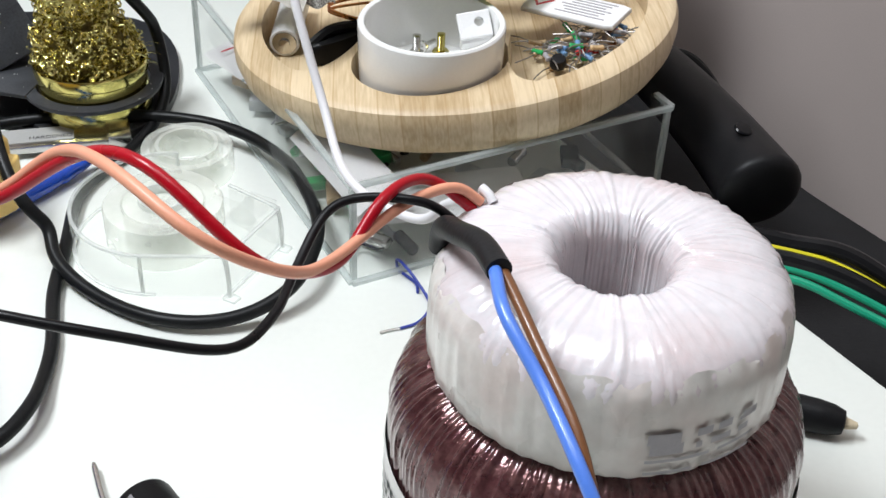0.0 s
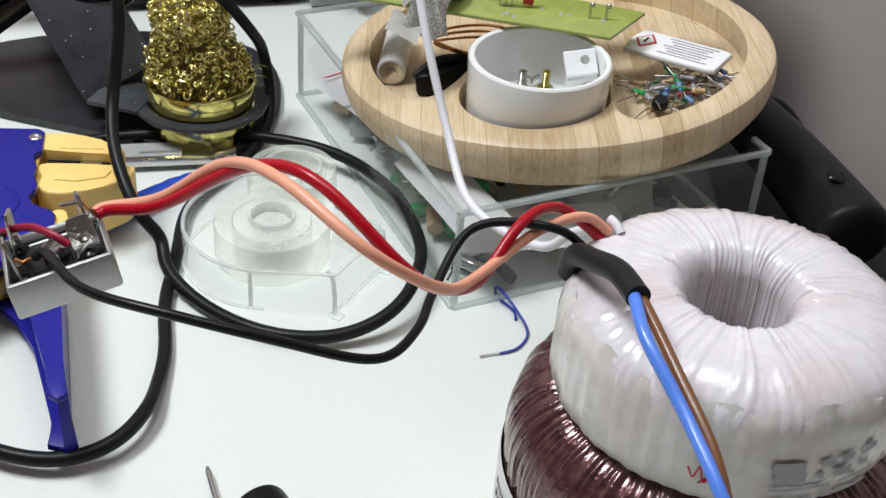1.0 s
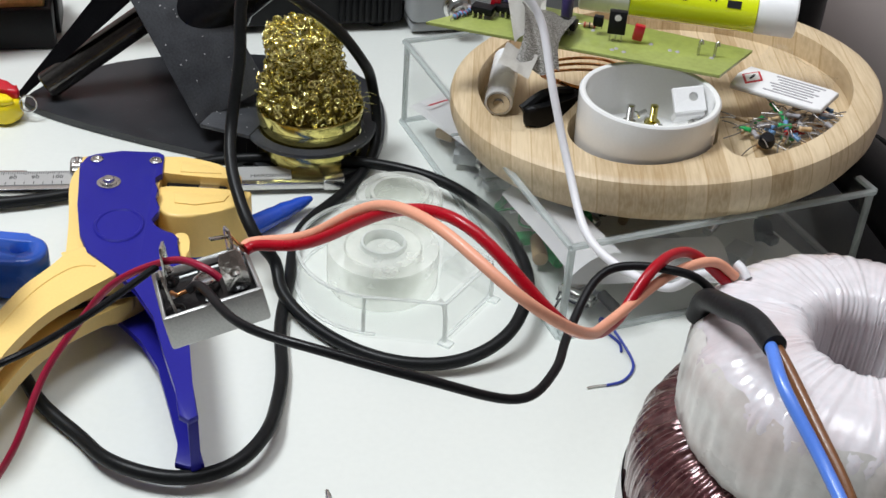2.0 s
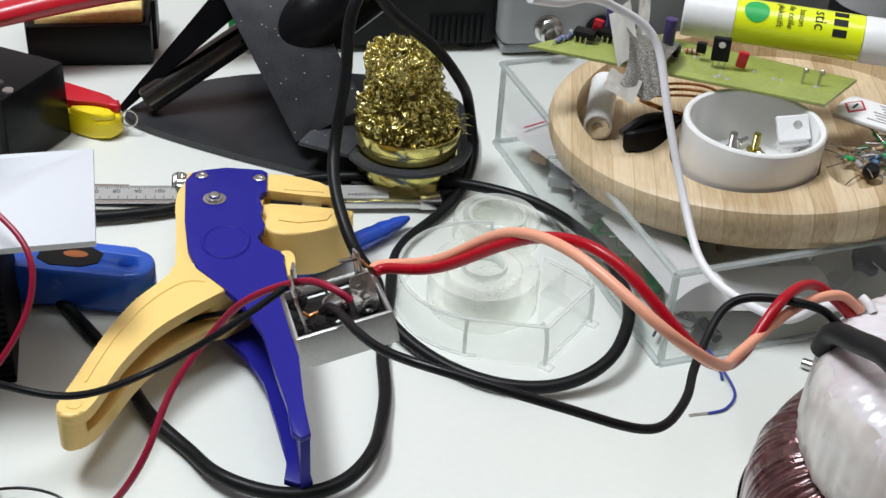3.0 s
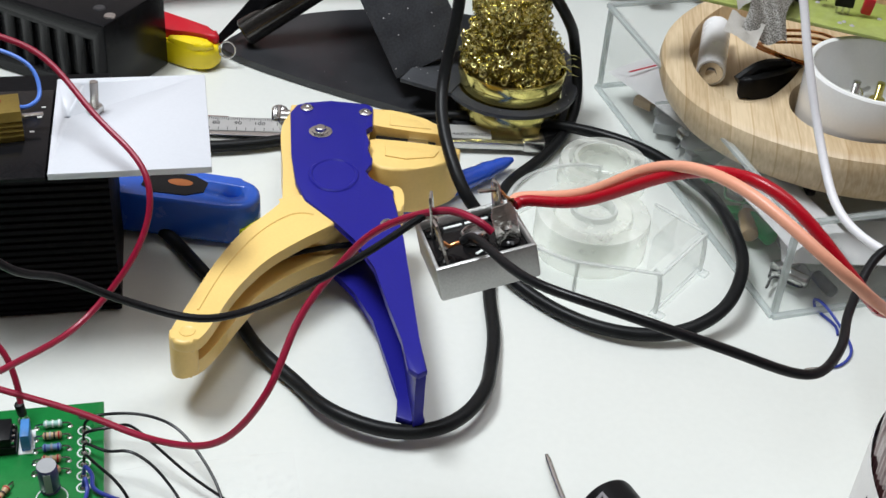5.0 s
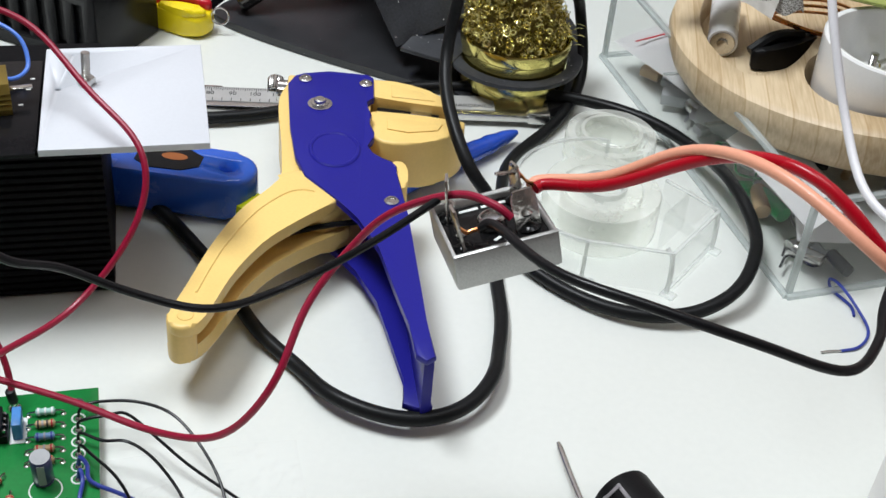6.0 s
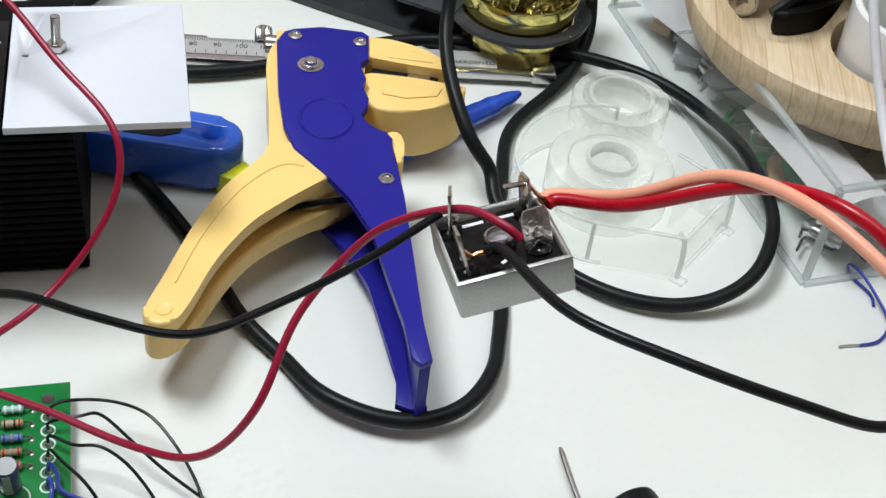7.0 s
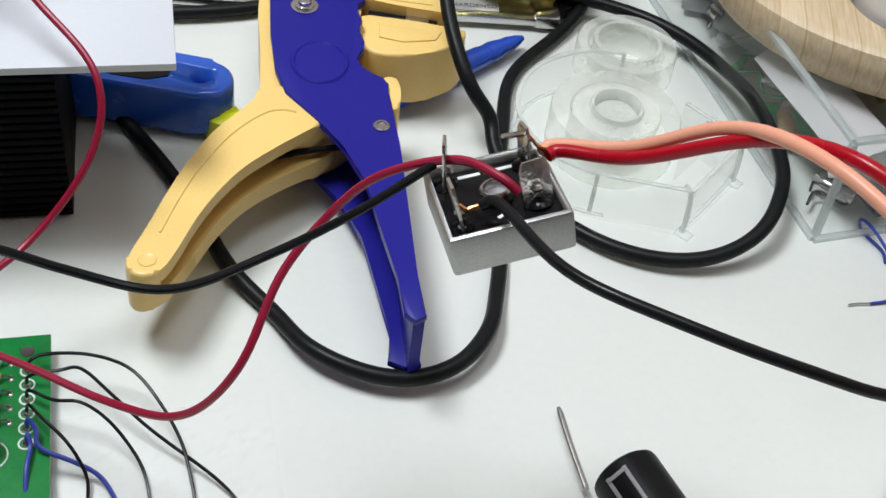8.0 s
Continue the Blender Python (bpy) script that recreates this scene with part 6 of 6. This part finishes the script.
# ---------------------------------------------------------------- heat sink with white board
def build_heat_sink():
    ux, uy = Vector((0.925, 0.38, 0)).normalized(), Vector((-0.38, 0.925, 0)).normalized()
    m = axes((-0.2765, 0.331, 0), ux, uy)
    h = thing("finned_heat_sink", "tall black finned aluminium heat sink standing on the desk", "heat sink", m)
    part("core", box_bm(0.130, 0.0542, 0.066, 0.0005, (-0.065, 0.0279, 0.0335)), ANODISED, h, "black anodised core")
    for k in range(22):
        part("fin", box_bm(0.130, 0.0022, 0.0019, 0.0003, (-0.065, 0.0007, 0.002 + k * 0.0031)), ANODISED, h, "", pose(0, 0, 0))
    part("top_plate", box_bm(0.131, 0.062, 0.0034, 0.0004, (-0.065, 0.0285, 0.0690)), ANODISED, h, "black top plate")
    bo = axes((-0.237, 0.3305, 0.0709), ux, uy)
    w = thing("white_board", "white plastic board with drilled holes lying on the black heat sink", "board", bo)
    pl = part("panel", box_bm(0.055, 0.066, 0.0026, 0.0003, (-0.0275, 0.033, 0.0015)), WHITE_BOARD, w, "white panel")
    cut(pl, [moved(cyl_bm(0.0014, 0.02, 16), pose(-0.050, 0.038, -0.01)), moved(cyl_bm(0.0007, 0.02, 12), pose(-0.0455, 0.061, -0.01))])
    pl.parent = w
    bolt = thing("upright_bolt", "zinc-plated machine bolt standing up through the white board", "bolt", bo @ pose(-0.0405, 0.0405, 0.0029, -4, 3, 0))
    part("nut", lathe_bm([(0.0014, 0), (0.0030, 0), (0.0032, 0.0004), (0.0032, 0.0022), (0.0030, 0.0026), (0.0014, 0.0026)], 6), STEEL, bolt, "hexagon nut")
    part("thread", lathe_bm([(0, 0), *[(0.0014 + (0.0002 if k % 2 else 0), 0.0004 * k) for k in range(1, 31)], (0, 0.0124)], 18), STEEL, bolt, "threaded shank")
    bp = part("black_pad", box_bm(0.045, 0.060, 0.0016, 0.0003, (-0.0785, 0.030, 0.0008)), BLACK_SHEET, m=bo)
    tagged(bp, "black insulating pad beside the white board on the heat sink", "pad")
    for x, y in ((-0.060, 0.040), (-0.062, 0.030), (-0.059, 0.047)):
        part("paint_fleck", box_bm(0.0016, 0.0008, 0.0002, 0, (x, y, 0.0017)), LABEL, bp, "white fleck")
    r = thing("power_resistor", "gold anodised aluminium power resistor screwed to the black pad", "resistor", bo @ pose(-0.079, 0.030, 0.0017, 0, 0, 8))
    prof = [(-8, 0), (8, 0), (8, 2), (7, 3), (8, 4), (7, 5), (8, 6), (7, 7), (8, 8), (6.5, 11), (-6.5, 11), (-8, 8), (-7, 7), (-8, 6), (-7, 5), (-8, 4), (-7, 3), (-8, 2)]
    part("body", moved(prism_bm(mm(prof), -0.014, 0.014, 0.0002), pose(0, 0, 0, 90, 0, 90)), GOLD_ALU, r, "gold finned body")
    for s in (-1, 1):
        ear = part("ear", prism_bm(rounded(mm([(-4, 0), (4, 0), (4, 6), (-4, 6)]), 2), 0, 0.0022, 0.0004), GOLD_ALU, r, "gold mounting ear", pose(s * 0.008, s * 0.008, 0, 0, 0, 0 if s > 0 else 180))
        cut(ear, [moved(cyl_bm(0.0014, 0.02, 14), pose(0, 0.0035, -0.01))])
        ear.parent = r
        part("terminal", box_bm(0.008, 0.0022, 0.0007, 0.0002, (s * 0.0175, 0, 0.0055)), TINNED, r, "tinned terminal")
    for k in range(2):
        part("print_bar", box_bm(0.016 - 0.003 * k, 0.0018, 0.0002, 0, (0, 0.002 - 0.004 * k, 0.0112)), SLOT_SHADE_AND_PRINT, r, "faint printed line")
    b0 = bo
    wire("thin_blue_wire", "thin light blue wire arching over the black pad", [b0 @ Vector(p) for p in ((-0.100, 0.058, 0.014), (-0.080, 0.062, 0.019), (-0.064, 0.058, 0.014), (-0.060, 0.050, 0.006), (-0.064, 0.044, 0.004), (-0.070, 0.041, 0.006))], 0.0008, BLUE_WIRE)


build_heat_sink()


# ---------------------------------------------------------------- green circuit board
def build_green_board():
    m = axes((-0.259, 0.2755, 0.0055), (0.939, 0.345, 0), (-0.345, 0.939, 0)) @ pose(0, 0, 0, 0, 0, 3.5)
    g = thing("green_circuit_board", "green circuit board with resistors and capacitors lying on desk", "circuit board", m)
    part("substrate", box_bm(0.095, 0.085, 0.0016, 0.0002, (-0.0475, -0.0425, 0.0008)), PCB_GREEN, g, "green solder-masked board")
    for x, y in ((-0.004, -0.004), (-0.091, -0.004), (-0.004, -0.081), (-0.091, -0.081)):
        part("standoff", cyl_bm(0.0025, 0.0050, 12), WHITE_PLASTIC, g, "white plastic standoff", pose(x, y, -0.0050))
    part("corner_mark", moved(lathe_bm([(0, 0), (0.0012, 0), (0.0019, 0.0001), (0.0020, 0)], 20), pose(-0.0066, -0.0062, 0.00165)), BAND_DARK, g, "dark corner mark")
    for k in range(6):
        y = -0.0135 - 0.0052 * k
        part("pad_ring", moved(lathe_bm([(0.0017, 0), (0.0018, 0.0002), (0.0022, 0.0002), (0.0023, 0)], 20), pose(-0.0064, y, 0.0016)), SILK, g, "white pad outline")
        part("solder_joint", lathe_bm([(0.0012, 0), (0.0007, 0.0007), (0, 0.001)], 10), STEEL, g, "solder joint", pose(-0.0064, y, 0.0016))
    specs = ((-0.0105, RES_TEAL, (SILK, SILK, SILK)), (-0.0160, RES_TAN, (BAND_DARK, FADED_INK, BAND_DARK, BAND_RED)), (-0.0215, RES_BLUE, (NAVY_WIRE, FADED_INK, NAVY_WIRE)), (-0.0268, RES_TAN, (BAND_RED, FADED_INK, BAND_RED)), (-0.0318, RES_TAN, (BAND_RED, BAND_DARK, BAND_RED)))
    for y, body, bands in specs:
        resistor(g, pose(-0.0165, y, 0.0032, 0, 0, 0), body, bands, 0.0062, 0.0012)
        for s in (-1, 1):
            part("solder_joint", lathe_bm([(0.0010, 0), (0.0006, 0.0003), (0, 0.0004)], 10), STEEL, g, "", pose(-0.0165 + s * 0.0054, y, 0.0016))
    resistor(g, pose(-0.0310, -0.0400, 0.0032, 0, 0, 60), RES_TAN, (BAND_RED, BAND_DARK, BAND_RED))
    resistor(g, pose(-0.0262, -0.0480, 0.0032, 0, 0, 88), RES_TAN, (BAND_RED, BAND_DARK, BAND_RED))
    part("diode", moved(cyl_bm(0.0012, 0.005, 14, 0.0002), pose(0, 0, 0.0014, 90)), RED_PLASTIC, g, "small red diode", pose(-0.0222, -0.0490, 0.0016))
    part("diode", moved(cyl_bm(0.0012, 0.005, 14, 0.0002), pose(0, 0, 0.0014, 90)), RES_TEAL, g, "pale diode", pose(-0.0242, -0.0500, 0.0016))
    cap = part("electrolytic_capacitor", lathe_bm([(0, 0), (0.0030, 0), (0.0032, 0.0006), (0.0029, 0.0012), (0.0032, 0.0018), (0.0032, 0.0112), (0.0029, 0.0117)], 28), CAP_PURPLE, g, "dark purple can capacitor", pose(-0.0165, -0.0385, 0.0018, 6, 0, 0))
    part("can_top", lathe_bm([(0.0030, 0.0117), (0.0024, 0.0117), (0, 0.0115)], 28), GREY_PLASTIC, cap, "bare aluminium top")
    part("stripe", moved(box_bm(0.0022, 0.0002, 0.009), pose(0, -0.00325, 0.0062)), FADED_INK, cap, "grey stripe")
    part("outline", moved(lathe_bm([(0.0046, 0), (0.0047, 0.0002), (0.0050, 0.0002), (0.0051, 0)], 32), pose(-0.0160, -0.0425, 0.0016)), SILK, g, "white printed circle")
    part("film_capacitor", box_bm(0.0030, 0.0085, 0.0068, 0.0005, (-0.0247, -0.0165, 0.0052)), FILM_CAP, g, "blue film capacitor")
    part("outline", box_bm(0.0052, 0.0110, 0.0002, 0, (-0.0247, -0.0165, 0.0017)), SILK, g, "white printed outline")
    ic = part("chip", box_bm(0.0070, 0.0100, 0.0036, 0.0003, (-0.0325, -0.0165, 0.0068)), BLACK_PLASTIC, g, "black chip in a socket")
    part("socket", box_bm(0.0098, 0.0104, 0.0034, 0.0003, (-0.0325, -0.0165, 0.0034)), BLACK_PLASTIC, g, "black chip socket")
    for k in range(4):
        for s in (-1, 1):
            part("pin", box_bm(0.0008, 0.0009, 0.0016, 0, (-0.0325 + s * 0.0040, -0.0127 - k * 0.00254, 0.0058)), STEEL, ic)
    part("terminal_pin", lathe_bm([(0, 0), (0.0024, 0), (0.0022, 0.0010), (0.0012, 0.0022), (0.0011, 0.0060), (0, 0.0062)], 16), TINNED, g, "soldered terminal pin", pose(-0.0262, -0.0065, 0.0016))
    part("pin_sleeve", cyl_bm(0.0016, 0.0055, 14, 0.0005), SLEEVE, g, "black sleeve on the pin", pose(-0.0262, -0.0065, 0.0050, 4, -6))
    wire("crimson_pigtail", "short crimson wire rising from the green board's terminal pin", [m @ Vector((-0.0262, -0.0065, 0.0095)), m @ Vector((-0.0268, -0.0035, 0.016)), m @ Vector((-0.0290, 0.0005, 0.024)), m @ Vector((-0.0330, 0.004, 0.030))], 0.0011, CRIMSON)
    hook = [m @ Vector((-0.0064, -0.0135 - 0.0052 * k, 0.0016)) for k in range(6)]
    runs = (([(-0.256, 0.267, 0.0120), (-0.243, 0.269, 0.0140), (-0.231, 0.269, 0.0120), (-0.220, 0.262, 0.0100), (-0.210, 0.253, 0.0060), (-0.204, 0.244, 0.0030), (-0.200, 0.236, 0.0015), (-0.199, 0.226, 0.0012)], BLACK_WIRE),
            ([(-0.249, 0.262, 0.0130), (-0.244, 0.265, 0.0120), (-0.233, 0.260, 0.0100), (-0.219, 0.254, 0.0060), (-0.198, 0.246, 0.0030), (-0.188, 0.240, 0.0012), (-0.180, 0.232, 0.0012)], BLACK_WIRE),
            ([(-0.247, 0.2525, 0.0115), (-0.239, 0.253, 0.0130), (-0.230, 0.251, 0.0100), (-0.221, 0.246, 0.0050), (-0.216, 0.241, 0.0025), (-0.212, 0.234, 0.0012)], BLACK_WIRE),
            ([(-0.248, 0.246, 0.0120), (-0.238, 0.241, 0.0100), (-0.231, 0.236, 0.0040), (-0.228, 0.229, 0.0012)], BLACK_WIRE),
            ([(-0.2475, 0.242, 0.0110), (-0.245, 0.238, 0.0090), (-0.235, 0.238, 0.0060), (-0.227, 0.237, 0.0030), (-0.218, 0.229, 0.0012)], NAVY_WIRE),
            ([(-0.247, 0.237, 0.0095), (-0.2455, 0.231, 0.0090), (-0.243, 0.224, 0.0060), (-0.241, 0.216, 0.0015)], NAVY_WIRE))
    for h0, (run, mat) in zip(hook, runs):
        wire("thin_lead_wire", "thin %s wire soldered to green board, trailing over desk" % ("black" if mat is BLACK_WIRE else "navy blue"), [h0, h0 + Vector((0.0008, 0.0004, 0.004)), *[Vector(p) + Vector((0.0008, -0.0028, 0)) for p in run]], 0.00052 if mat is BLACK_WIRE else 0.0007, mat, seg=8)
    bg = part("plastic_bag", sheet_bm(0.075, 0.060, 0.0012, 11, 22, 0.0002), BAG, m=pose(-0.213, 0.232, 0.0012, 0, 0, 24))
    tagged(bg, "thin crinkled clear plastic bag lying beside green circuit board", "plastic bag")


build_green_board()


# ---------------------------------------------------------------- loose things on the desk
def build_loose():
    c = thing("black_capacitor", "black can capacitor with grey stripe lying on the desk", "capacitor", axes((-0.0856, 0.2718, 0.0105), (0.62, -0.78, 0.0), (0.78, 0.62, 0)) @ pose(0, 0, 0, 0, 90, 0))
    part("can", lathe_bm([(0, 0), (0.0088, 0), (0.0099, 0.0008), (0.0102, 0.0020), (0.0102, 0.0320), (0.0097, 0.0335), (0.0088, 0.0338), (0, 0.0332)], 40), BLACK_PLASTIC, c, "black sleeved can")
    for a in (205, 238):
        part("stripe", moved(box_bm(0.0004, 0.0012, 0.024, 0.0001), pose(0.0103, 0, 0.0155)), FADED_INK, c, "pale grey stripe", pose(0, 0, 0, 0, 0, a))
    part("stripe", moved(box_bm(0.0004, 0.0060, 0.0012, 0.0001), pose(0.01032, 0, 0.0045)), FADED_INK, c, "pale grey stripe end", pose(0, 0, 0, 0, 0, 222))
    ob = part("steel_pin", tube_bm([(-0.1065, 0.295, 0.0030), (-0.101, 0.282, 0.0030), (-0.0945, 0.268, 0.0030)], 0.0011, 12, 6, taper=lambda u: 0.6 if u < 0.02 else 1.0), STEEL)
    tagged(ob, "straight grey steel pin lying on the desk", "pin")
    pn = part("metal_stub", moved(cyl_bm(0.0022, 0.016, 18, 0.0005), pose(0, 0, 0.0023, 0, 90, 0)), STEEL, m=pose(0.030, 0.4110, 0.0, 0, 0, -20))
    tagged(pn, "short dark metal stub lying on the desk", "metal stub")
    # marker-like probe by the transformers
    m = axes((0.120, 0.332, 0.0062), (0.030, -0.010, 0), (0.01, 0.03, 0)) @ pose(0, 0, 0, 0, 90, 0)
    p = thing("black_marker", "black rounded marker with a beige tip lying beside the transformers", "marker", m)
    part("barrel", lathe_bm([(0, -0.06), (0.0055, -0.059), (0.0062, -0.055), (0.0062, 0.018), (0.0056, 0.024), (0.0042, 0.028), (0, 0.029)], 28), BLACK_PLASTIC, p, "black rounded barrel")
    part("tip", lathe_bm([(0.0022, 0.0285), (0.0019, 0.030), (0.0012, 0.0325), (0, 0.033)], 16), BEIGE, p, "beige tip")
    # black bag and gun-like handle past the desk's edge
    g = thing("heat_gun", "matt black heat gun with rounded handle hanging at the desk edge", "heat gun")
    part("handle", tube_bm([(0.100, 0.598, 0.006), (0.113, 0.560, 0.010), (0.127, 0.515, 0.012), (0.137, 0.480, 0.012), (0.141, 0.462, 0.012), (0.143, 0.453, 0.011)], 0.0165, 22, 14, taper=lambda u: 0.85 + 0.35 * u if u < 0.84 else 1.144 * math.sqrt(max(0.01, 1 - ((u - 0.84) / 0.16) ** 2))), BLACK_PLASTIC, g, "rounded black handle")
    part("button", moved(lathe_bm([(0, 0), (0.0040, 0), (0.0042, 0.0008), (0.0036, 0.0014), (0, 0.0015)], 22), pose(0.1345, 0.478, 0.0300, 8, 12)), BLACK_SHEET, g, "glossy black button")
    part("power_cord", tube_bm([(0.106, 0.575, 0.014), (0.1197, 0.570, 0.018), (0.1296, 0.570, 0.0137), (0.1406, 0.570, 0.0013), (0.1501, 0.570, -0.0163), (0.155, 0.570, -0.035)], 0.0028, 10, 6), CABLE, g, "black power cord")
    bag = part("equipment_bag", sheet_bag(), BLACK_CLOTH, m=Matrix.Identity(4))
    tagged(bag, "slumped black fabric equipment bag standing beside the desk", "bag")
    for k, (mat, dz) in enumerate(((GREEN_WIRE, 0.0), (GREEN_WIRE, 0.003), (BLACK_WIRE, 0.0055), (YELLOW_WIRE, 0.0070), (BLACK_WIRE, 0.010))):
        pts = [(0.118 + 0.002 * k, 0.404 + 0.003 * k, 0.010 + dz), (0.142, 0.394 + 0.0025 * k, 0.014 + dz), (0.162, 0.384 + 0.0035 * k, 0.010 + dz + 0.001 * k), (0.186, 0.370 + 0.004 * k, 0.004 + dz), (0.215, 0.345 + 0.005 * k, -0.010 + dz)]
        if mat is YELLOW_WIRE:
            pts = [(x, y, z + 0.0015 * math.sin(i * 2.0)) for i, (x, y, z) in enumerate(pts)]
        wire("bundled_wire", "%s insulated wire in a bundle crossing the desk edge" % {GREEN_WIRE: "green", YELLOW_WIRE: "yellow", BLACK_WIRE: "black"}[mat], pts, {GREEN_WIRE: 0.0017, YELLOW_WIRE: 0.0016, BLACK_WIRE: 0.0034}[mat], mat, seg=10)


def sheet_bag():
    bm = bmesh.new()
    n = 20
    o = desk_corner + ACROSS * 0.012 - EDGE * 0.5
    grid = []
    for i in range(n + 1):
        row = []
        for j in range(n + 1):
            u, v = i / n, j / n
            p = o + EDGE * (1.25 * u) + ACROSS * (0.13 * v)
            z = 0.006 * math.sin(7 * u + 2 * v) + 0.004 * math.sin(19 * u) - 0.045 - 0.03 * max(0, v - 0.8)
            row.append(bm.verts.new((p.x, p.y, z)))
        grid.append(row)
    for i in range(n):
        for j in range(n):
            bm.faces.new((grid[i][j], grid[i + 1][j], grid[i + 1][j + 1], grid[i][j + 1]))
    ext = bmesh.ops.extrude_face_region(bm, geom=bm.faces[:])
    for v in ext["geom"]:
        if isinstance(v, bmesh.types.BMVert):
            v.co.z = -0.735
    return bm


build_loose()
